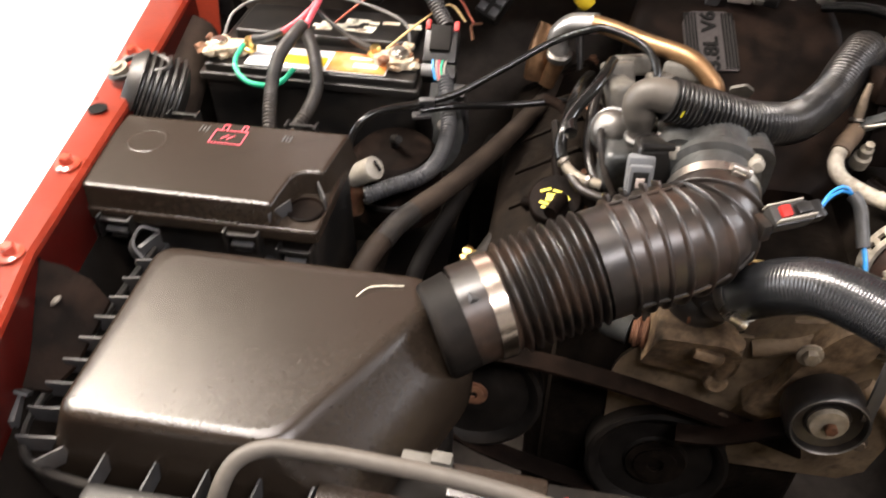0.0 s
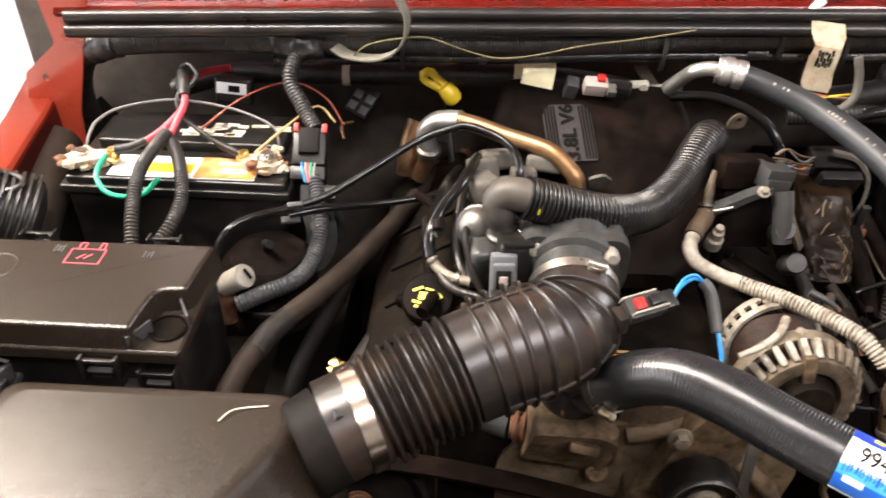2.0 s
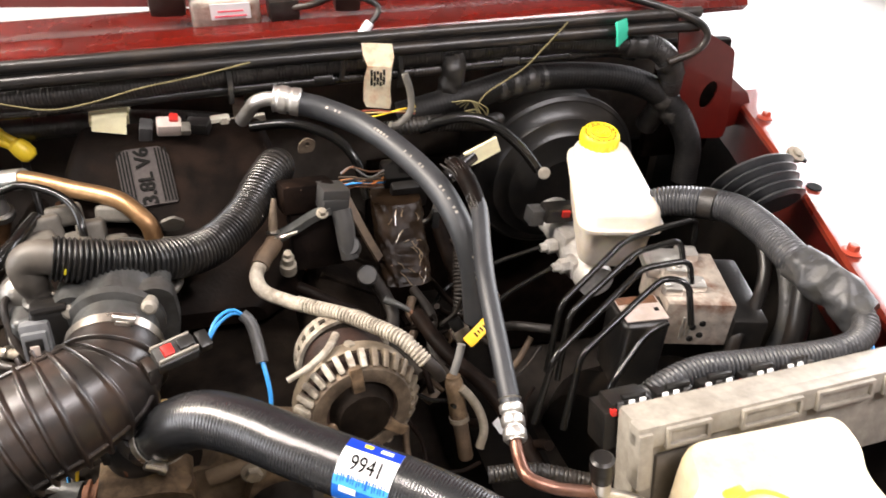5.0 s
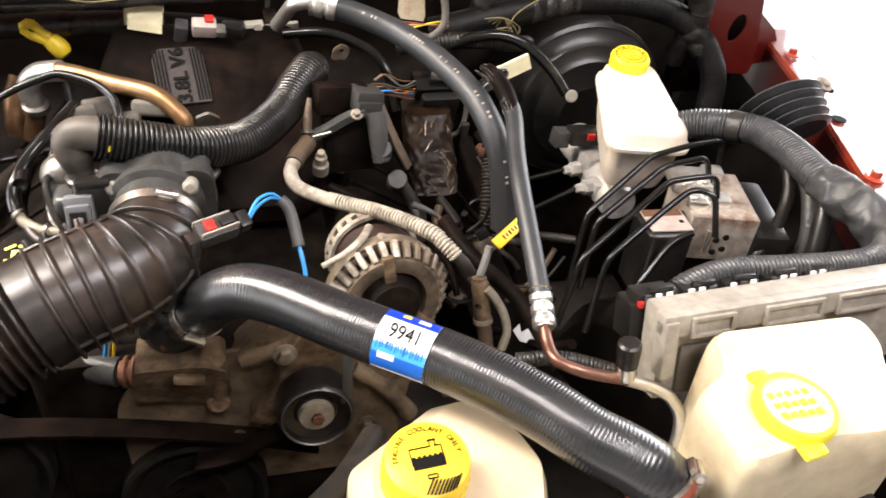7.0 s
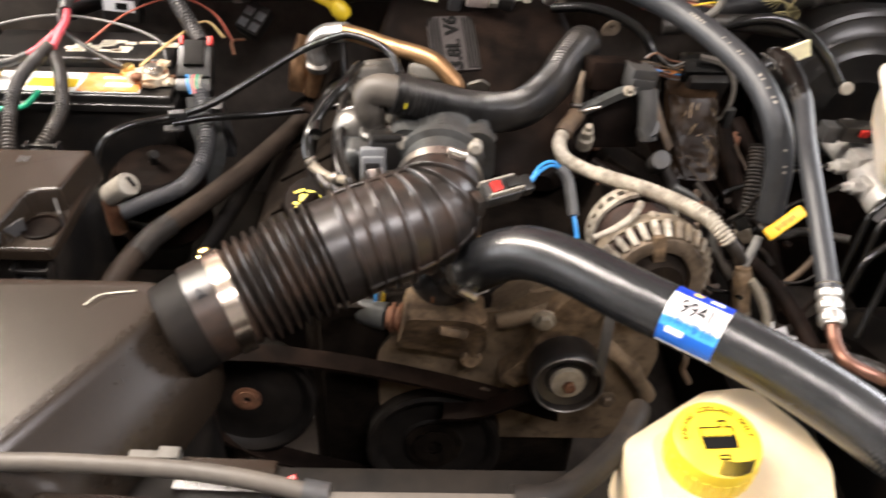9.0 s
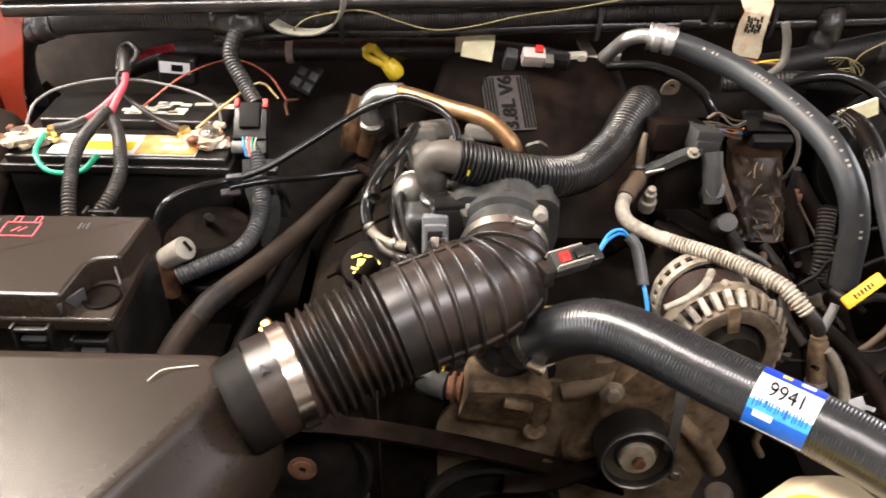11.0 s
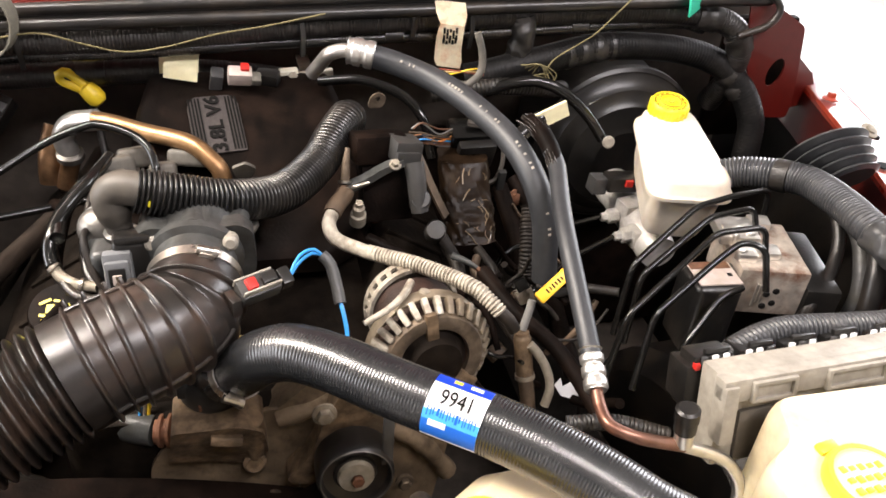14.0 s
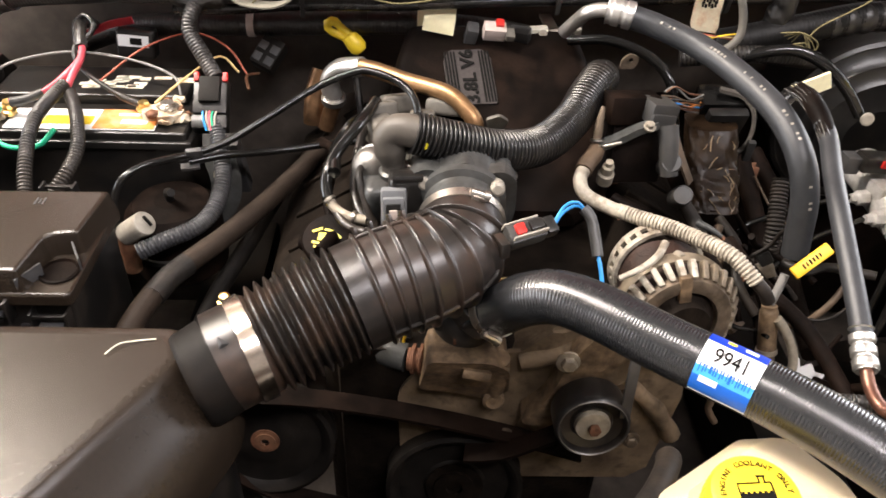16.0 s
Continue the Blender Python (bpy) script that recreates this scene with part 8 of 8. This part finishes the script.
# mass air sensor plug, blue wires
maf = thing("intake_sensor_plug", "grey intake sensor plug with a red lock and blue wires", "sensor", (0.205, 0.575, 1.03))
W = Vector((0.9, 0.42, 0.02)).normalized()
TM = Matrix([W, Vector((0, 0, 1)).cross(W), Vector((0, 0, 1))]).transposed()
part("plug", box(bmesh.new(), (0.205, 0.573, 1.062), (0.038, 0.020, 0.017), TM @ turn(25, 0, 0), 0.003), BOOT, maf)
for d in (-0.0105, 0.0105):
    part("side_rail", box(bmesh.new(), Vector((0.205, 0.573, 1.068)) + TM @ Vector((0.0, d, 0.0)), (0.036, 0.002, 0.010), TM @ turn(25, 0, 0), 0.0006), PALE, maf)
part("lock", box(bmesh.new(), (0.200, 0.568, 1.0715), (0.010, 0.011, 0.005), TM @ turn(25, 0, 0), 0.0015), REDCLIP, maf, "red lock tab")
part("latch", box(bmesh.new(), (0.215, 0.573, 1.0735), (0.014, 0.010, 0.005), TM @ turn(25, 0, 0), 0.0015), BLACK, maf)
part("boot", box(bmesh.new(), (0.229, 0.585, 1.062), (0.012, 0.018, 0.014), TM @ turn(25, 0, 0), 0.003), BLACK, maf)
part("sensor_base", box(bmesh.new(), (0.183, 0.563, 1.055), (0.010, 0.020, 0.018), TM, 0.003), DUCT, maf)
for dz in (0.0, 0.007):
    tube_part("wire", [(0.234, 0.588, 1.060 + dz * 0.5), (0.244, 0.602, 1.066 + dz), (0.258, 0.612, 1.068 + dz * 0.6), (0.268, 0.612, 1.062)], 0.0015, BLUEWIRE, maf, "blue wire", 8)
tube_part("tape_sleeve", [(0.266, 0.613, 1.064), (0.273, 0.606, 1.058), (0.277, 0.592, 1.044), (0.279, 0.578, 1.032)], 0.0058, GREYTAPE, maf, "grey taped sleeve", 12)
tube_part("wire", [(0.278, 0.582, 1.036), (0.281, 0.570, 1.026), (0.283, 0.557, 1.008), (0.28, 0.55, 0.98)], 0.0022, BLUEWIRE, maf, "blue wire", 8)
for i, m in enumerate((ORANGE, TANWIRE)):
    tube("tan_wire", [(0.185, 0.575, 1.0 + 0.005 * i), (0.200, 0.568, 1.006 + 0.005 * i), (0.225, 0.57, 1.004)], 0.0014, m, "thin tan wire behind the radiator hose", "wire", 6)
for i, m in enumerate((BLUEWIRE, PALE, YELLOW)):
    tube("sender_wire", [(0.086 + 0.004 * i, 0.60, 0.935), (0.086 + 0.004 * i, 0.588, 0.922), (0.083 + 0.004 * i, 0.58, 0.905)], 0.0017, m, "thin coloured sender wire under the duct", "wire", 6)
# yellow tag and oxygen sensor plug
yt = thing("yellow_tag", "yellow plastic tag with dark print", "tag", (0.508, 0.61, 0.98))
way = Vector((0.041, 0.020, 0.022)).normalized()
n2 = Vector((-0.3, -0.75, 0.6))
n2 = (n2 - way * n2.dot(way)).normalized()
YM = Matrix([way, n2.cross(way), n2]).transposed()
part("tag", box(bmesh.new(), (0.510, 0.612, 1.004), (0.048, 0.0135, 0.005), YM, 0.002), AMBER, yt)
for i in range(6):
    part("print_bar", box(bmesh.new(), Vector((0.510, 0.612, 1.004)) + way * (-0.011 + 0.0042 * i) + n2 * 0.0022, (0.0022, 0.0055 - 0.001 * (i % 2), 0.0006), YM, 0), INK, yt)
ox = thing("sensor_plug", "tan-grey round sensor plug on a wire", "connector", (0.478, 0.59, 0.90))
tube_part("plug", [(0.476, 0.598, 0.954), (0.478, 0.590, 0.932), (0.481, 0.581, 0.904)], lambda s, n: 0.0098 - 0.0016 * (s < 0.08 * n), GRIMEBRACKET, ox, "", 16, 0.002)
tube_part("crimp_ring", [(0.4806, 0.582, 0.907), (0.4812, 0.5802, 0.902)], 0.0112, DUSTALLOY, ox, "pale crimp ring", 16, 0.002)
tube_part("wire", [(0.488, 0.612, 0.985), (0.483, 0.606, 0.970), (0.477, 0.600, 0.955)], 0.0045, GREYWIRE, ox)
tube_part("lower_shell", [(0.481, 0.581, 0.904), (0.484, 0.574, 0.885), (0.488, 0.568, 0.855)], 0.0085, BROWN, ox)
tube("sensor_pipe", [(0.482, 0.585, 0.947), (0.492, 0.58, 0.935), (0.501, 0.572, 0.919), (0.504, 0.562, 0.901), (0.498, 0.555, 0.882)], 0.0050, DUSTALLOY, "pale curved pipe beside the sensor plug", "pipe", 12)
# oil cap
oil = thing("oil_filler_cap", "black oil filler cap with a yellow oil can sign", "oil cap", (0.006, 0.70, 0.90))
OAX = Vector((-0.15, -0.45, 1)).normalized()
sb = bmesh.new()
lathe(sb, [(0.022, -0.05), (0.026, 0), (0.0305, 0.002), (0.0305, 0.014), (0.028, 0.017), (0.0, 0.018)], (0.006, 0.696, 0.950), OAX, 36)
part("cap", sb, MATT, oil)
OC = Vector((0.006, 0.696, 0.950)) + OAX * 0.0186
OM = aim(OAX)
for x, y, w, h, a in ((0, -0.001, 0.019, 0.0095, 10), (-0.013, 0.005, 0.012, 0.003, 35), (0.0135, 0.003, 0.007, 0.003, -30), (0.0, 0.0075, 0.010, 0.0025, 0), (0.0, -0.0105, 0.028, 0.0030, 0), (0, -0.0155, 0.020, 0.0028, 0)):
    p_ = OC + OM @ Vector((x, y, 0))
    part("sign_bar", box(bmesh.new(), p_, (w, h, 0.0008), OM @ turn(0, 0, a), 0), LEMON, oil)
# hoses and wires left of the throttle body
for pts, r, m in (([(0.052, 0.850, 1.050), (0.036, 0.79, 1.052), (0.014, 0.755, 1.038), (0.005, 0.73, 1.028), (0.003, 0.715, 1.016), (0.006, 0.703, 1.008)], 0.0068, GLOSS), ([(0.030, 0.90, 1.0), (0.020, 0.84, 1.020), (0.010, 0.77, 1.030), (0.012, 0.72, 1.030)], 0.0075, GLOSS), ([(0.045, 0.83, 1.035), (0.036, 0.79, 1.03), (0.032, 0.74, 1.012), (0.038, 0.70, 1.0), (0.05, 0.68, 0.99)], 0.005, RUBBER), ([(-0.006, 0.80, 0.99), (0.0, 0.74, 1.0), (0.012, 0.70, 1.0), (0.03, 0.67, 0.995), (0.06, 0.655, 0.995)], 0.005, RUBBER), ([(0.06, 0.80, 1.03), (0.052, 0.75, 1.03), (0.042, 0.70, 1.045), (0.05, 0.672, 1.02), (0.062, 0.66, 1.0)], 0.0038, OLDHOSE), ([(-0.02, 0.86, 0.985), (0.0, 0.82, 1.0), (0.006, 0.78, 1.01), (0.0, 0.74, 0.985), (0.01, 0.70, 0.96)], 0.006, MATT)):
    tube("vacuum_hose", pts, r, m, "short black vacuum hose by the throttle body", "hose", 12, 0.005, "vacuum hoses")
fit_ = thing("hose_fitting", "dull metal hose fitting with wire clips", "fitting", (0.035, 0.655, 1.0))
tube_part("pipe", [(0.006, 0.702, 1.008), (0.014, 0.693, 1.002), (0.028, 0.684, 0.998), (0.050, 0.676, 0.998)], 0.0056, DUSTALLOY, fit_, "", 14, 0.003)
for at, ax in (((0.008, 0.700, 1.007), (0.6, -0.5, -0.4)), ((0.036, 0.681, 0.998), (1, -0.3, 0))):
    sb = bmesh.new()
    lathe(sb, [(0.0060, -0.002), (0.0078, -0.0015), (0.0078, 0.0015), (0.0060, 0.002)], at, ax, 18)
    part("clip", sb, STEEL, fit_)
dome = thing("valve_body", "burnished domed metal valve by the throttle body", "valve", (0.052, 0.72, 1.0))
sb = bmesh.new()
lathe(sb, [(0.021, -0.02), (0.022, 0.0), (0.020, 0.010), (0.013, 0.017), (0.003, 0.019)], (0.054, 0.722, 1.038), (-0.35, -0.75, 0.55), 28)
part("dome", sb, DOME, dome)
sb = bmesh.new()
lathe(sb, [(0.022, -0.006), (0.0245, -0.005), (0.0245, 0.0), (0.022, 0.001)], (0.054, 0.722, 1.038), (-0.35, -0.75, 0.55), 28, cap=False)
part("crimp_ring", sb, CAST, dome)
sb = bmesh.new()
lathe(sb, [(0.008, 0), (0.008, 0.006), (0.004, 0.007)], (0.050, 0.699, 1.024), (-0.2, -1, 0.3), 10)
part("nut", sb, DUSTALLOY, dome)
sb = bmesh.new()
box(sb, (0.070, 0.694, 1.015), (0.050, 0.04, 0.05), turn(0, 0, 12), 0.010, 3)
solid("solenoid", sb, CAST, "dark solenoid block by the throttle body", "solenoid")
tube("dust_hose", [(-0.03, 0.72, 0.93), (0.0, 0.70, 0.95), (0.01, 0.68, 0.97), (0.0, 0.655, 0.97)], 0.008, MATT, "black hose by the oil filler cap", "hose", 12)

# wiring tangle deep between the engine and the brake unit
rnd = random.Random(31)
tangle = thing("wiring_tangle", "tangle of dirty wires and sleeves deep beside the engine", "wires", (0.50, 0.66, 0.85))
for k in range(26):
    x, y, z = rnd.uniform(0.42, 0.60), rnd.uniform(0.56, 0.80), rnd.uniform(0.87, 0.95)
    pts = [Vector((x, y, z))]
    way = Vector((rnd.uniform(-1, 1), rnd.uniform(-1, 1), rnd.uniform(-0.5, 0.3))).normalized()
    for q in range(4):
        way = (way + Vector((rnd.uniform(-0.8, 0.8), rnd.uniform(-0.8, 0.8), rnd.uniform(-0.5, 0.5)))).normalized()
        pts.append(pts[-1] + way * rnd.uniform(0.018, 0.035))
    tube_part("wire", pts, rnd.choice((0.0018, 0.0025, 0.004, 0.0055)), rnd.choice((MATT, LOOM, OLDHOSE, BROWN, TAPE, TAPE, MATT, OLDHOSE, MATT)), tangle, "", 8, 0.006)
for k in range(10):
    x, y, z = rnd.uniform(0.40, 0.56), rnd.uniform(0.60, 0.80), rnd.uniform(0.88, 0.94)
    part("plug", box(bmesh.new(), (x, y, z), (rnd.uniform(0.012, 0.03), rnd.uniform(0.012, 0.024), rnd.uniform(0.010, 0.02)), turn(rnd.uniform(-40, 40), rnd.uniform(-40, 40), rnd.uniform(0, 90)), 0.002), rnd.choice((MATT, BLACK, BROWN, CAST, DUSTALLOY)), tangle)

# white scrap added for bright floor showing through a gap behind the radiator hose
scrap = thing("gap_scrap", "jagged white scrap added for bright floor seen through a gap", "label", (0.552, 0.60, 0.84))
bm = bmesh.new()
edge = [(-0.020, 0.012), (-0.012, 0.020), (-0.010, 0.008), (0.002, 0.010), (0.006, -0.002), (0.018, -0.008), (0.016, -0.016), (0.0, -0.012), (-0.012, -0.004)]
loft(bm, [[(0.552 + x, 0.600 + 0.4 * h, 0.852 + 0.8 * h + 0.004 * math.sin(90 * x)) for x, h in edge], [(0.552 + x, 0.602 + 0.4 * h, 0.851 + 0.8 * h + 0.004 * math.sin(90 * x)) for x, h in edge]])
part("paper", bm, WHITELABEL, scrap)
